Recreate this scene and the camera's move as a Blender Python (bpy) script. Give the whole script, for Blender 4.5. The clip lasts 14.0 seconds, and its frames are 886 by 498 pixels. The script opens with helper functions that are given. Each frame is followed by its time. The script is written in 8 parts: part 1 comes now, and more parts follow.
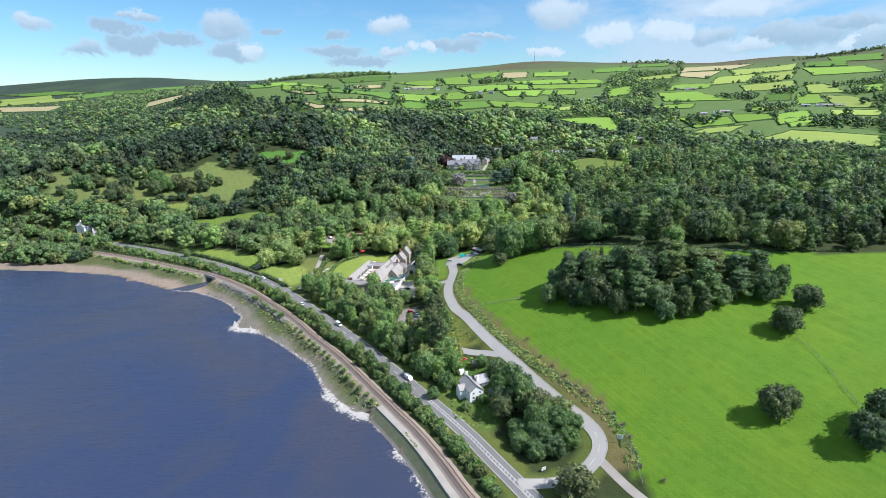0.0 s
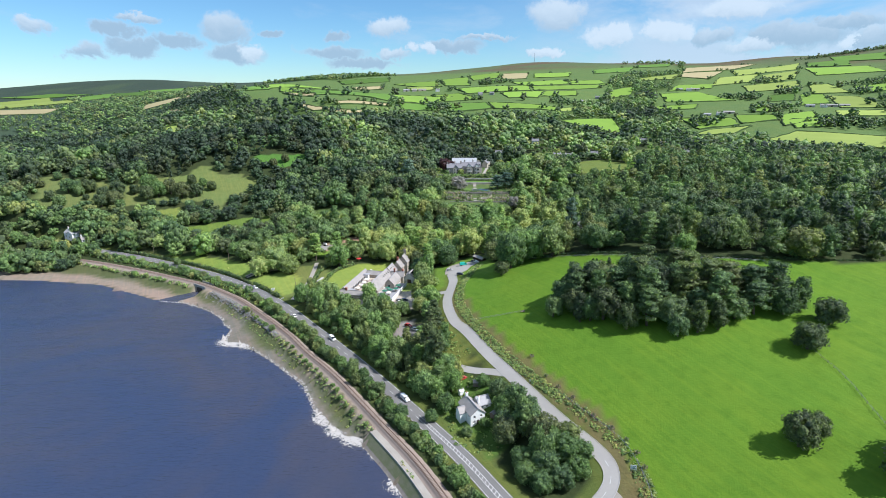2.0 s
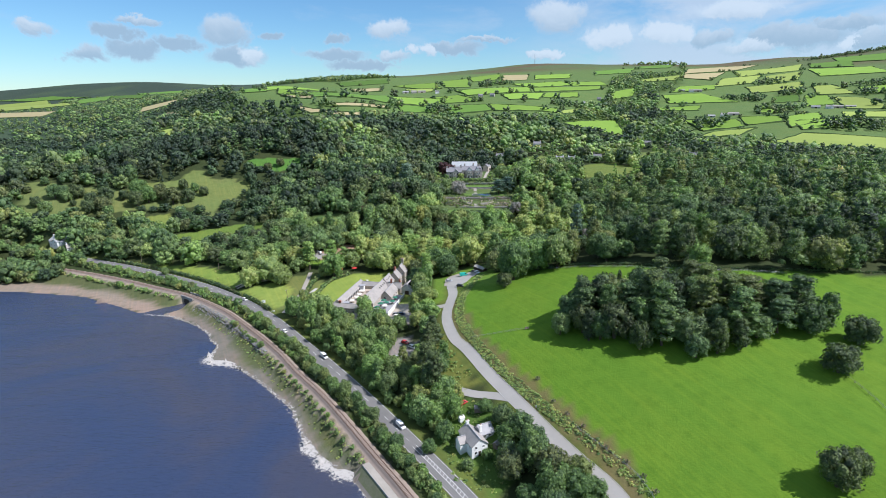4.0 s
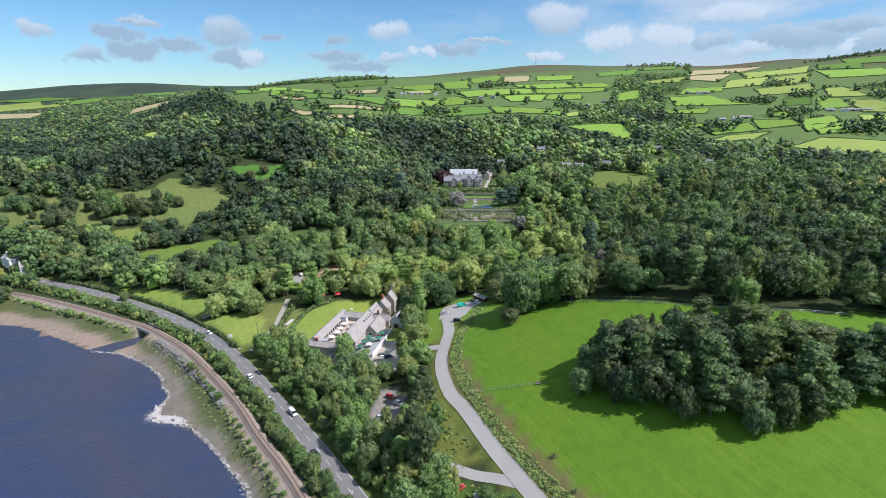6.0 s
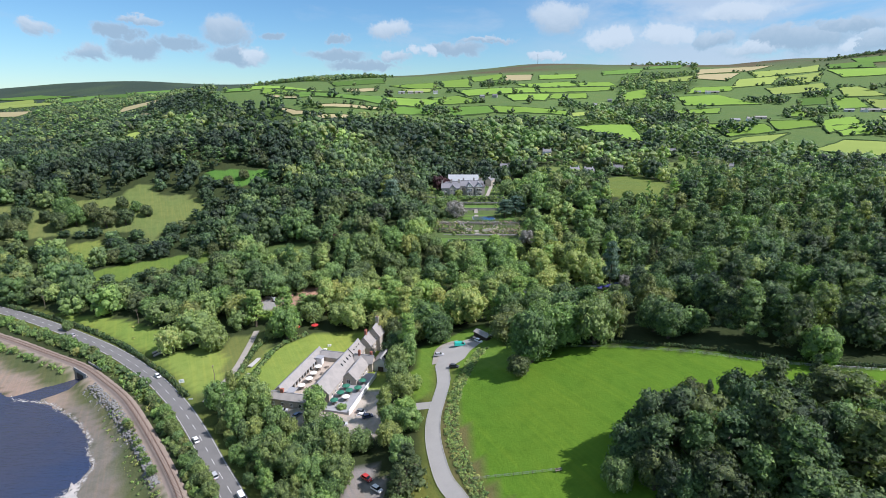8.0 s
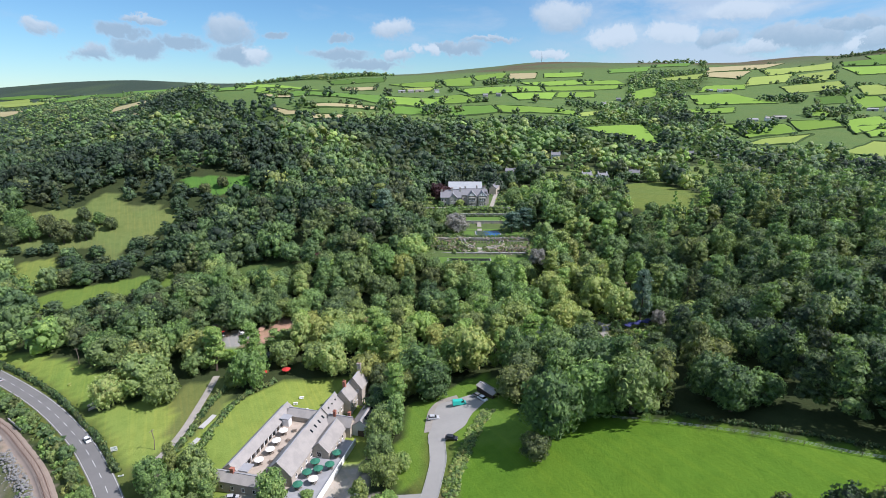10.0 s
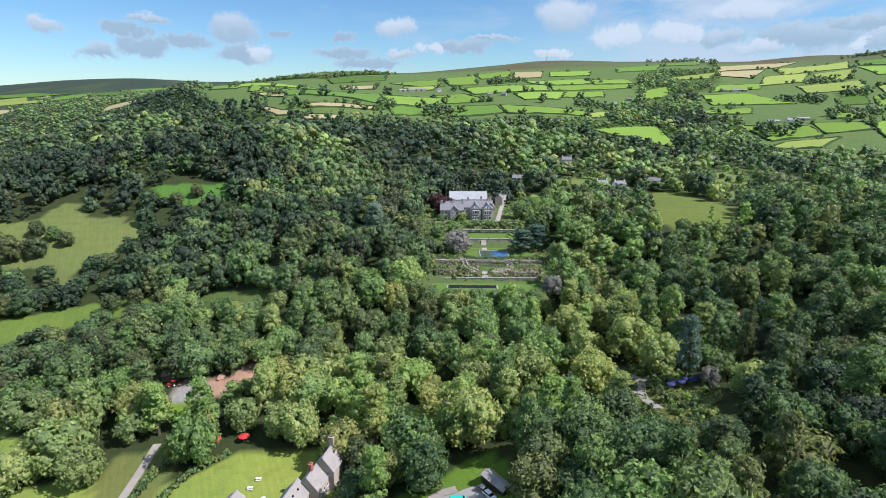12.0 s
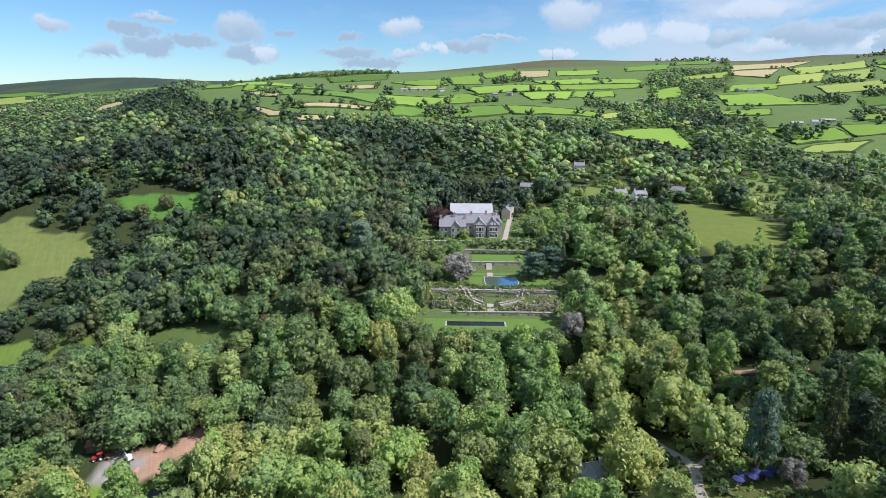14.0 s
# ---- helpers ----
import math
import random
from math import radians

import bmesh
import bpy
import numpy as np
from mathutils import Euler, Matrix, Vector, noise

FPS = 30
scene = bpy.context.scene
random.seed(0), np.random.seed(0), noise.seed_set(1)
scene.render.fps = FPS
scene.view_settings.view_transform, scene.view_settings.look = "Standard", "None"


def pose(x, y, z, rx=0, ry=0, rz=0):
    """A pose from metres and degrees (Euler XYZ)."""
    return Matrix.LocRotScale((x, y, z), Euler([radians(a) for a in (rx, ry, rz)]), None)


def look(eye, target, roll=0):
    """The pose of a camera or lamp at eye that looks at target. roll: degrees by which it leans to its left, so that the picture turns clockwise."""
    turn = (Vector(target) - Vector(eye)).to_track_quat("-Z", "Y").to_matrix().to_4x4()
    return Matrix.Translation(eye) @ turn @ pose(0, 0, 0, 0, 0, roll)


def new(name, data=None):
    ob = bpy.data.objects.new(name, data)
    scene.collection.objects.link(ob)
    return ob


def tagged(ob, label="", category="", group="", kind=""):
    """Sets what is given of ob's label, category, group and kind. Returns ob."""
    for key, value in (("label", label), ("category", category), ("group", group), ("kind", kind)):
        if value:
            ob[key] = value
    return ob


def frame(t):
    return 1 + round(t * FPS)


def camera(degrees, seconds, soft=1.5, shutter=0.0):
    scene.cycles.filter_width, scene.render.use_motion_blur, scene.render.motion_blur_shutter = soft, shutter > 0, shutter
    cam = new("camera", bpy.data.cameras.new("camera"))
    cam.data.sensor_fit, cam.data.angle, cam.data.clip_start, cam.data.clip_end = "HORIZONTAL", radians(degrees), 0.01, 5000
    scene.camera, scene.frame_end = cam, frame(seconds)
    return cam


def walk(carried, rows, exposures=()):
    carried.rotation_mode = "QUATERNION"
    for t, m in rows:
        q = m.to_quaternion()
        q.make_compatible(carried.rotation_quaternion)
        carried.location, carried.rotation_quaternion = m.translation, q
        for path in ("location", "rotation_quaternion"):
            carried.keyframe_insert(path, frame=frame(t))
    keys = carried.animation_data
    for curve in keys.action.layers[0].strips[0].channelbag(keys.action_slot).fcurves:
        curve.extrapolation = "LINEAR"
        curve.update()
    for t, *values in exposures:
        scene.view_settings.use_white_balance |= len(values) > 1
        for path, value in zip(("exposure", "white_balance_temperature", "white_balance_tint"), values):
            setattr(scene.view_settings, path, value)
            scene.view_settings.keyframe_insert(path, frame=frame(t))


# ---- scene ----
cam = camera(79.14, 14.0, soft=0.9)
PATH = [
    (0, pose(0.00, 0.00, 131.61, 73.729, -0.106, 0.000)),
    (0.5, pose(0.18, 3.77, 131.66, 73.760, -0.057, 0.007)),
    (1, pose(0.41, 7.73, 131.73, 73.794, -0.016, 0.005)),
    (1.5, pose(0.65, 11.61, 131.80, 73.820, 0.022, -0.003)),
    (2.2, pose(0.95, 17.50, 131.91, 73.861, 0.069, 0.007)),
    (4.3, pose(1.91, 39.72, 132.02, 74.056, 0.176, 0.005)),
    (5, pose(2.91, 56.87, 132.32, 74.128, 0.159, 0.014)),
    (5.5, pose(3.63, 69.52, 132.48, 74.165, 0.122, 0.019)),
    (6, pose(4.31, 82.36, 132.58, 74.178, 0.084, 0.020)),
    (6.5, pose(4.95, 95.02, 132.56, 74.164, 0.042, 0.019)),
    (7, pose(5.62, 108.10, 132.41, 74.161, -0.002, 0.021)),
    (7.5, pose(6.37, 120.90, 132.18, 74.141, -0.032, 0.056)),
    (8.2, pose(7.37, 138.77, 131.82, 74.078, -0.041, 0.134)),
    (10.3, pose(9.99, 191.68, 131.71, 73.988, 0.001, 0.442)),
    (11, pose(10.66, 209.86, 131.82, 73.957, -0.057, 0.573)),
    (11.5, pose(11.09, 221.92, 131.91, 73.931, -0.098, 0.673)),
    (12, pose(11.55, 234.16, 131.95, 73.904, -0.121, 0.762)),
    (12.5, pose(11.97, 246.24, 131.93, 73.886, -0.128, 0.871)),
    (13, pose(12.41, 258.48, 131.91, 73.887, -0.128, 0.980)),
    (13.5, pose(12.97, 270.61, 131.93, 73.869, -0.151, 1.092)),
    (14, pose(13.64, 282.77, 132.06, 73.867, -0.187, 1.216)),
]
walk(cam, PATH, exposures=[(0.0, 0.60, 5700, 15), (2.5, 0.54, 5720, 16), (4.5, 0.46, 5740, 18), (7.0, 0.43, 5780, 19), (11.0, 0.45, 5800, 20), (14.0, 0.52, 5840, 21)])

# ---- world and sun ----
SUN_ELEVATION, SUN_AZIMUTH = 49.0, 104.0  # degrees; azimuth clockwise from +y


def setattr_safe(n, key, value):
    if key == "operation":
        n.operation = value
    elif key == "blend_type":
        n.blend_type = value
    elif key == "data_type":
        n.data_type = value
    elif key == "attribute_type":
        n.attribute_type = value
    elif key == "attribute_name":
        n.attribute_name = value
    elif key == "feature":
        n.feature = value
    elif key == "interpolation_type":
        n.interpolation_type = value
    elif key == "clamp":
        n.clamp = value
    elif key == "use_clamp":
        n.use_clamp = value


class Nodes:
    """Short hand for building node trees."""

    def __init__(self, tree):
        self.tree = tree
        tree.nodes.clear()

    def put(self, kind, **values):
        n = self.tree.nodes.new(kind)
        for key, value in values.items():
            setattr_safe(n, key, value)
        return n

    def link(self, a, b):
        if isinstance(a, (int, float, tuple, list)):
            b.default_value = a
        else:
            self.tree.links.new(a, b)
        return b

    def math(self, op, a, b=0.0, c=0.0, clamp=False):
        n = self.put("ShaderNodeMath", operation=op, use_clamp=clamp)
        for i, v in enumerate((a, b, c)):
            self.link(v, n.inputs[i])
        return n.outputs[0]

    def step(self, v, lo, hi):
        n = self.put("ShaderNodeMapRange", interpolation_type="SMOOTHSTEP")
        for i, q in enumerate((v, lo, hi, 0.0, 1.0)):
            self.link(q, n.inputs[i])
        return n.outputs[0]

    def mix(self, f, a, b, blend="MIX"):
        n = self.put("ShaderNodeMix", data_type="RGBA", blend_type=blend)
        self.link(f, n.inputs[0])
        for q, i in ((a, 6), (b, 7)):
            self.link((*q, 1.0) if isinstance(q, tuple) and len(q) == 3 else q, n.inputs[i])
        return n.outputs[2]

    def noise(self, vector, scale, detail=3.0, rough=0.55, distort=0.0):
        n = self.put("ShaderNodeTexNoise")
        if vector is not None:
            self.link(vector, n.inputs["Vector"])
        n.inputs["Scale"].default_value, n.inputs["Detail"].default_value = scale, detail
        n.inputs["Roughness"].default_value, n.inputs["Distortion"].default_value = rough, distort
        return n.outputs["Fac"]

    def ramp(self, v, stops):
        n = self.put("ShaderNodeValToRGB")
        e = n.color_ramp.elements
        while len(e) < len(stops):
            e.new(0.5)
        for k, (at, colour) in zip(e, stops):
            k.position, k.color = at, (*colour, 1.0)
        self.link(v, n.inputs[0])
        return n.outputs[0]


def build_world():
    world = bpy.data.worlds.new("sky")
    scene.world = world
    world.use_nodes = True
    n = Nodes(world.node_tree)
    sky = n.put("ShaderNodeTexSky")
    sky.sky_type, sky.sun_disc = "NISHITA", False
    sky.sun_elevation, sky.sun_rotation = radians(SUN_ELEVATION), radians(SUN_AZIMUTH)
    sky.air_density, sky.dust_density, sky.ozone_density = 1.0, 0.0, 4.0
    co = n.put("ShaderNodeTexCoord").outputs["Generated"]
    xyz = n.put("ShaderNodeSeparateXYZ")
    n.link(co, xyz.inputs[0])
    x, y, z = xyz.outputs
    warp = n.math("MULTIPLY", n.math("SUBTRACT", n.noise(co, 16.0, 8.0, 0.66), 0.5), 6.5)
    warp2 = n.math("MULTIPLY", n.math("SUBTRACT", n.noise(co, 26.0, 8.0, 0.68, 0.5), 0.5), 2.4)
    az = n.math("ADD", n.math("MULTIPLY", n.math("ARCTAN2", x, y), 57.2958), warp)
    el = n.math("ADD", n.math("MULTIPLY", n.math("ARCSINE", z), 57.2958), warp2)
    # cumulus clouds of the day: azimuth, elevation, half width, half height, brightness
    clouds = [(-35.5, 5.4, 2.0, 0.8, 0.70), (-27.7, 6.4, 1.9, 0.5, 0.60), (-29.4, 5.3, 2.5, 0.9, 0.25), (-32.1, 3.5, 2.0, 0.9, 0.50),
              (-28.3, 4.0, 2.9, 1.1, 0.30), (-25.0, 4.7, 2.7, 0.9, 0.25), (-20.6, 5.8, 2.8, 1.8, 0.60), (-16.6, 5.6, 1.5, 0.5, 0.20),
              (-19.9, 3.7, 4.0, 1.1, 0.35), (-18.6, 3.8, 1.9, 1.0, 0.90), (-5.3, 6.3, 2.7, 1.3, 0.80), (-10.5, 5.4, 1.5, 0.6, 0.30),
              (-10.9, 3.9, 4.1, 0.8, 0.35), (-8.2, 3.0, 4.9, 0.7, 0.30), (-2.2, 4.4, 1.3, 0.9, 1.00)]
    clouds += [(-4.8, 3.9, 2.1, 0.7, 0.70), (0.9, 4.6, 4.2, 0.8, 0.40), (4.3, 5.3, 4.1, 0.4, 0.60), (11.3, 7.3, 4.4, 1.9, 0.75),
              (10.2, 4.0, 2.0, 0.7, 0.95), (16.7, 5.3, 3.6, 1.5, 1.00), (21.2, 5.5, 2.5, 1.6, 1.00), (24.6, 5.1, 2.8, 1.0, 0.60),
              (27.0, 7.1, 5.6, 1.2, 0.95), (31.2, 4.8, 4.6, 1.5, 0.50), (28.4, 4.0, 3.2, 0.9, 0.80), (35.1, 4.0, 1.1, 0.7, 1.00),
              (36.7, 4.3, 1.9, 1.3, 0.60), (35.0, 5.5, 4.1, 0.9, 0.50)]
    cover, tops = None, None
    for a, e, w, h, b in clouds:
        u = n.math("DIVIDE", n.math("SUBTRACT", az, a), w)
        v = n.math("DIVIDE", n.math("SUBTRACT", el, e), h)
        m = n.math("SUBTRACT", 1.0, n.math("SQRT", n.math("ADD", n.math("MULTIPLY", u, u), n.math("MULTIPLY", v, v))), clamp=True)
        lit = n.math("MULTIPLY", m, n.math("MULTIPLY_ADD", v, 0.35, b))
        cover = m if cover is None else n.math("MAXIMUM", cover, m)
        tops = lit if tops is None else n.math("MAXIMUM", tops, lit)
    # thin broken cloud elsewhere in the sky, and unseen thicker cloud overhead
    flat = n.put("ShaderNodeMapping")
    flat.inputs["Scale"].default_value = (1.0, 1.0, 3.2)
    n.link(co, flat.inputs["Vector"])
    veil = n.noise(flat.outputs[0], 3.6, 7.0, 0.6, 0.3)
    thin = n.math("MULTIPLY", n.step(veil, 0.54, 0.74), 0.4)
    bank = n.math("MULTIPLY", n.step(az, 2.0, 24.0), n.math("MULTIPLY", n.step(veil, 0.38, 0.58), 0.8))
    # overhead cloud out of view, added to brighten the fill light
    high = n.math("MULTIPLY", n.step(z, 0.2, 0.42), n.math("MULTIPLY", n.step(veil, 0.36, 0.58), 0.85))
    thin = n.math("MAXIMUM", thin, high)
    thick = n.step(cover, 0.02, 0.5)
    shade = n.math("DIVIDE", tops, n.math("ADD", cover, 0.02), clamp=True)
    tone = n.mix(n.step(shade, 0.3, 1.05), (2.85, 3.85, 4.4), (5.3, 6.0, 6.05))
    amount = n.math("MAXIMUM", n.math("MULTIPLY", thick, 0.9), n.math("MAXIMUM", thin, bank))
    amount = n.math("MULTIPLY", amount, n.step(z, 0.0, 0.03))
    tone2 = n.mix(thick, (4.3, 5.1, 5.5), tone)
    air = n.mix(1.0, sky.outputs[0], (0.64, 0.84, 0.86), "MULTIPLY")
    colour = n.mix(amount, air, tone2)
    back = n.put("ShaderNodeBackground")
    n.link(colour, back.inputs["Color"])
    back.inputs["Strength"].default_value = 0.095
    out = n.put("ShaderNodeOutputWorld")
    n.link(back.outputs[0], out.inputs[0])


build_world()
sun = bpy.data.lights.new("sun", "SUN")
sun.energy, sun.angle, sun.color = 5.0, radians(0.55), (1.0, 0.94, 0.83)
sun_ob = new("sun", sun)
sun_ob.matrix_world = look((400 * math.sin(radians(SUN_AZIMUTH)), 400 * math.cos(radians(SUN_AZIMUTH)), 400 * math.tan(radians(SUN_ELEVATION))), (0, 0, 0))

# ---- materials ----
def material(name, colour, rough=0.8, metal=0.0, second=None, scale=1.0, amount=0.6, bump=0.0, bump_scale=None, fine=None, spec=0.5, random=0.0):
    """A surface with two scales of variation between colour and second, and fine relief."""
    m = bpy.data.materials.new(name)
    m.use_nodes = True
    n = Nodes(m.node_tree)
    pos = n.put("ShaderNodeNewGeometry").outputs["Position"]
    big = n.step(n.noise(pos, scale, 4.0), 0.35, 0.68)
    small = n.noise(pos, fine or scale * 9.0, 3.0, 0.65)
    second = second or tuple(c * 0.72 for c in colour)
    f = n.math("MULTIPLY", n.math("MULTIPLY_ADD", small, 0.7, n.math("MULTIPLY", big, 0.55)), amount, clamp=True)
    c = n.mix(f, colour, second)
    if random:
        r = n.put("ShaderNodeObjectInfo").outputs["Random"]
        c = n.mix(1.0, c, n.ramp(r, [(0.0, (1 - random,) * 3), (1.0, (1 + random,) * 3)]), "MULTIPLY")
    b = n.put("ShaderNodeBsdfPrincipled")
    n.link(c, b.inputs["Base Color"])
    b.inputs["Roughness"].default_value, b.inputs["Metallic"].default_value = rough, metal
    b.inputs["Specular IOR Level"].default_value = spec
    if bump:
        k = n.put("ShaderNodeBump")
        k.inputs["Strength"].default_value, k.inputs["Distance"].default_value = min(bump, 1.0), max(bump, 0.02)
        n.link(n.noise(pos, bump_scale or scale * 12.0, 4.0, 0.6), k.inputs["Height"])
        n.link(k.outputs[0], b.inputs["Normal"])
    out = n.put("ShaderNodeOutputMaterial")
    n.link(b.outputs[0], out.inputs[0])
    return m


LEAF_RAMP = [(0.0, (0.036, 0.060, 0.040)), (0.22, (0.076, 0.122, 0.060)), (0.5, (0.178, 0.256, 0.100)),
             (0.74, (0.310, 0.418, 0.140)), (0.9, (0.425, 0.505, 0.165)), (1.0, (0.48, 0.51, 0.19))]
COPPER_RAMP = [(0.0, (0.030, 0.016, 0.022)), (0.5, (0.080, 0.036, 0.042)), (1.0, (0.17, 0.075, 0.07))]
GREY_RAMP = [(0.0, (0.10, 0.095, 0.10)), (0.5, (0.23, 0.22, 0.21)), (1.0, (0.42, 0.40, 0.38))]
CEDAR_RAMP = [(0.0, (0.035, 0.072, 0.062)), (0.5, (0.085, 0.155, 0.120)), (1.0, (0.20, 0.28, 0.20))]
ROSE_RAMP = [(0.0, (0.10, 0.12, 0.05)), (0.4, (0.22, 0.22, 0.11)), (0.62, (0.42, 0.30, 0.27)), (1.0, (0.70, 0.62, 0.57))]


def leaf_material(name, kind, colours=LEAF_RAMP):
    """Foliage; a tree's tint (0 dark conifer to 1 yellow green; in the woods with painted sun and cloud shade) comes
    from its object or its stored tint.
    """
    m = bpy.data.materials.new(name)
    m.use_nodes = True
    n = Nodes(m.node_tree)
    tint = n.put("ShaderNodeAttribute", attribute_type=kind, attribute_name="tint").outputs["Fac"]
    geo = n.put("ShaderNodeNewGeometry")
    pos = geo.outputs["Position"]
    each = n.math("MULTIPLY", n.math("SUBTRACT", geo.outputs["Random Per Island"], 0.5), 0.36)
    lump = n.math("MULTIPLY", n.math("SUBTRACT", n.noise(pos, 0.28, 2.0), 0.5), 0.3)
    leaf = n.noise(pos, 3.0, 3.0, 0.8)
    v = n.math("ADD", n.math("ADD", tint, n.math("MULTIPLY", n.math("SUBTRACT", leaf, 0.48), 0.9)), n.math("ADD", each, lump), clamp=True)
    c = n.ramp(v, colours)
    if colours is LEAF_RAMP:
        # trees differ in hue as well: bluish, green, olive, brownish
        hue = n.math("FRACT", n.math("MULTIPLY", tint, 53.1))
        c = n.mix(1.0, c, n.ramp(hue, [(0.0, (0.90, 0.99, 1.02)), (0.3, (0.93, 1.06, 0.82)), (0.6, (1.0, 1.0, 1.0)), (0.85, (1.10, 1.0, 0.88)), (1.0, (1.22, 0.97, 0.90))]), "MULTIPLY")
    bump = n.put("ShaderNodeBump")
    bump.inputs["Strength"].default_value, bump.inputs["Distance"].default_value = 0.9, 0.5
    n.link(leaf, bump.inputs["Height"])
    d = n.put("ShaderNodeBsdfPrincipled")
    n.link(c, d.inputs["Base Color"])
    d.inputs["Roughness"].default_value = 0.55
    d.inputs["Specular IOR Level"].default_value = 0.45
    n.link(bump.outputs[0], d.inputs["Normal"])
    t = n.put("ShaderNodeBsdfTranslucent")
    n.link(n.mix(1.0, c, (1.25, 1.35, 0.75), "MULTIPLY"), t.inputs["Color"])
    n.link(bump.outputs[0], t.inputs["Normal"])
    s = n.put("ShaderNodeMixShader")
    s.inputs[0].default_value = 0.34
    n.link(d.outputs[0], s.inputs[1])
    n.link(t.outputs[0], s.inputs[2])
    out = n.put("ShaderNodeOutputMaterial")
    n.link(s.outputs[0], out.inputs[0])
    return m


def ground_material():
    m = bpy.data.materials.new("ground_cover")
    m.use_nodes = True
    n = Nodes(m.node_tree)
    pos = n.put("ShaderNodeNewGeometry").outputs["Position"]
    base = n.put("ShaderNodeAttribute", attribute_type="GEOMETRY", attribute_name="cover").outputs["Color"]
    big = n.noise(pos, 0.035, 5.0, 0.6)
    mid = n.noise(pos, 0.22, 4.0, 0.6)
    small = n.noise(pos, 1.7, 3.0, 0.7)
    c = n.mix(n.math("MULTIPLY", n.step(big, 0.35, 0.7), 0.5), base, n.mix(1.0, base, (1.32, 1.08, 1.05), "MULTIPLY"))
    c = n.mix(n.math("MULTIPLY", n.step(mid, 0.4, 0.75), 0.55), c, n.mix(1.0, c, (0.68, 0.74, 0.62), "MULTIPLY"))
    c = n.mix(n.math("MULTIPLY", small, 0.5), c, n.mix(1.0, c, (0.72, 0.78, 0.66), "MULTIPLY"))
    # faint mowing and grazing lines
    line = n.put("ShaderNodeMapping")
    line.vector_type = "TEXTURE"
    line.inputs["Rotation"].default_value = (0, 0, radians(-63))
    line.inputs["Scale"].default_value = (45.0, 1.2, 10.0)
    n.link(pos, line.inputs["Vector"])
    c = n.mix(n.math("MULTIPLY", n.step(n.noise(line.outputs[0], 1.0, 3.0), 0.45, 0.65), 0.4), c, n.mix(1.0, c, (1.38, 1.2, 1.1), "MULTIPLY"))
    b = n.put("ShaderNodeBsdfPrincipled")
    n.link(c, b.inputs["Base Color"])
    b.inputs["Roughness"].default_value, b.inputs["Specular IOR Level"].default_value = 0.9, 0.15
    k = n.put("ShaderNodeBump")
    k.inputs["Strength"].default_value, k.inputs["Distance"].default_value = 0.7, 0.35
    n.link(n.math("ADD", n.noise(pos, 1.1, 4.0, 0.7), mid), k.inputs["Height"])
    n.link(k.outputs[0], b.inputs["Normal"])
    out = n.put("ShaderNodeOutputMaterial")
    n.link(b.outputs[0], out.inputs[0])
    return m


def water_material(name, deep, silt, scale, bump):
    m = bpy.data.materials.new(name)
    m.use_nodes = True
    n = Nodes(m.node_tree)
    pos = n.put("ShaderNodeNewGeometry").outputs["Position"]
    c = n.mix(n.step(n.noise(pos, 0.010, 4.0, 0.6, 0.9), 0.36, 0.66), deep, silt)
    b = n.put("ShaderNodeBsdfPrincipled")
    n.link(c, b.inputs["Base Color"])
    patch = n.step(n.noise(pos, 0.02, 4.0, 0.6, 1.0), 0.35, 0.7)
    n.link(n.math("MULTIPLY_ADD", patch, 0.20, 0.06), b.inputs["Roughness"])
    b.inputs["IOR"].default_value = 1.333
    flow = n.put("ShaderNodeMapping")
    flow.inputs["Rotation"].default_value = (0, 0, radians(20))
    flow.inputs["Scale"].default_value = (0.45, 1.3, 1.0)
    n.link(pos, flow.inputs["Vector"])
    h = n.math("ADD", n.noise(flow.outputs[0], scale, 4.0, 0.65, 0.4), n.math("MULTIPLY", n.noise(flow.outputs[0], scale * 0.16, 3.0), 2.2))
    k = n.put("ShaderNodeBump")
    k.inputs["Strength"].default_value, k.inputs["Distance"].default_value = 0.85, bump
    n.link(h, k.inputs["Height"])
    n.link(k.outputs[0], b.inputs["Normal"])
    out = n.put("ShaderNodeOutputMaterial")
    n.link(b.outputs[0], out.inputs[0])
    return m


GROUND = ground_material()
LEAF = leaf_material("foliage", "OBJECT")
LEAF_MANY = leaf_material("foliage_of_many", "GEOMETRY")
LEAF_COPPER = leaf_material("copper_foliage", "OBJECT", COPPER_RAMP)
LEAF_GREY = leaf_material("grey_foliage", "OBJECT", GREY_RAMP)
LEAF_CEDAR = leaf_material("cedar_foliage", "OBJECT", CEDAR_RAMP)
LEAF_ROSE = leaf_material("rose_foliage", "GEOMETRY", ROSE_RAMP)
WATER = water_material("estuary_water", (0.028, 0.042, 0.088), (0.043, 0.047, 0.073), 0.7, 0.42)
POND = water_material("pond_water", (0.008, 0.016, 0.022), (0.012, 0.018, 0.018), 2.0, 0.02)
# the sky's blue reflection is put into this water's base colour
LILY = water_material("lily_pond_sky_blue_water", (0.030, 0.11, 0.27), (0.035, 0.12, 0.25), 2.0, 0.01)
HOUSE_STONE = material("pale_house_stone", (0.40, 0.375, 0.335), 0.9, second=(0.27, 0.255, 0.23), scale=0.7, fine=2.4, bump=0.1)
HOUSE_SLATE = material("purple_grey_slate", (0.205, 0.20, 0.21), 0.66, second=(0.14, 0.14, 0.155), scale=0.4, fine=3.0, bump=0.05)
PALE_SHEET = material("pale_sheet_roof", (0.36, 0.37, 0.37), 0.6, second=(0.24, 0.26, 0.28), scale=0.3, fine=1.6)
BARK = material("bark", (0.11, 0.085, 0.06), 0.95, scale=0.8, bump=0.2)
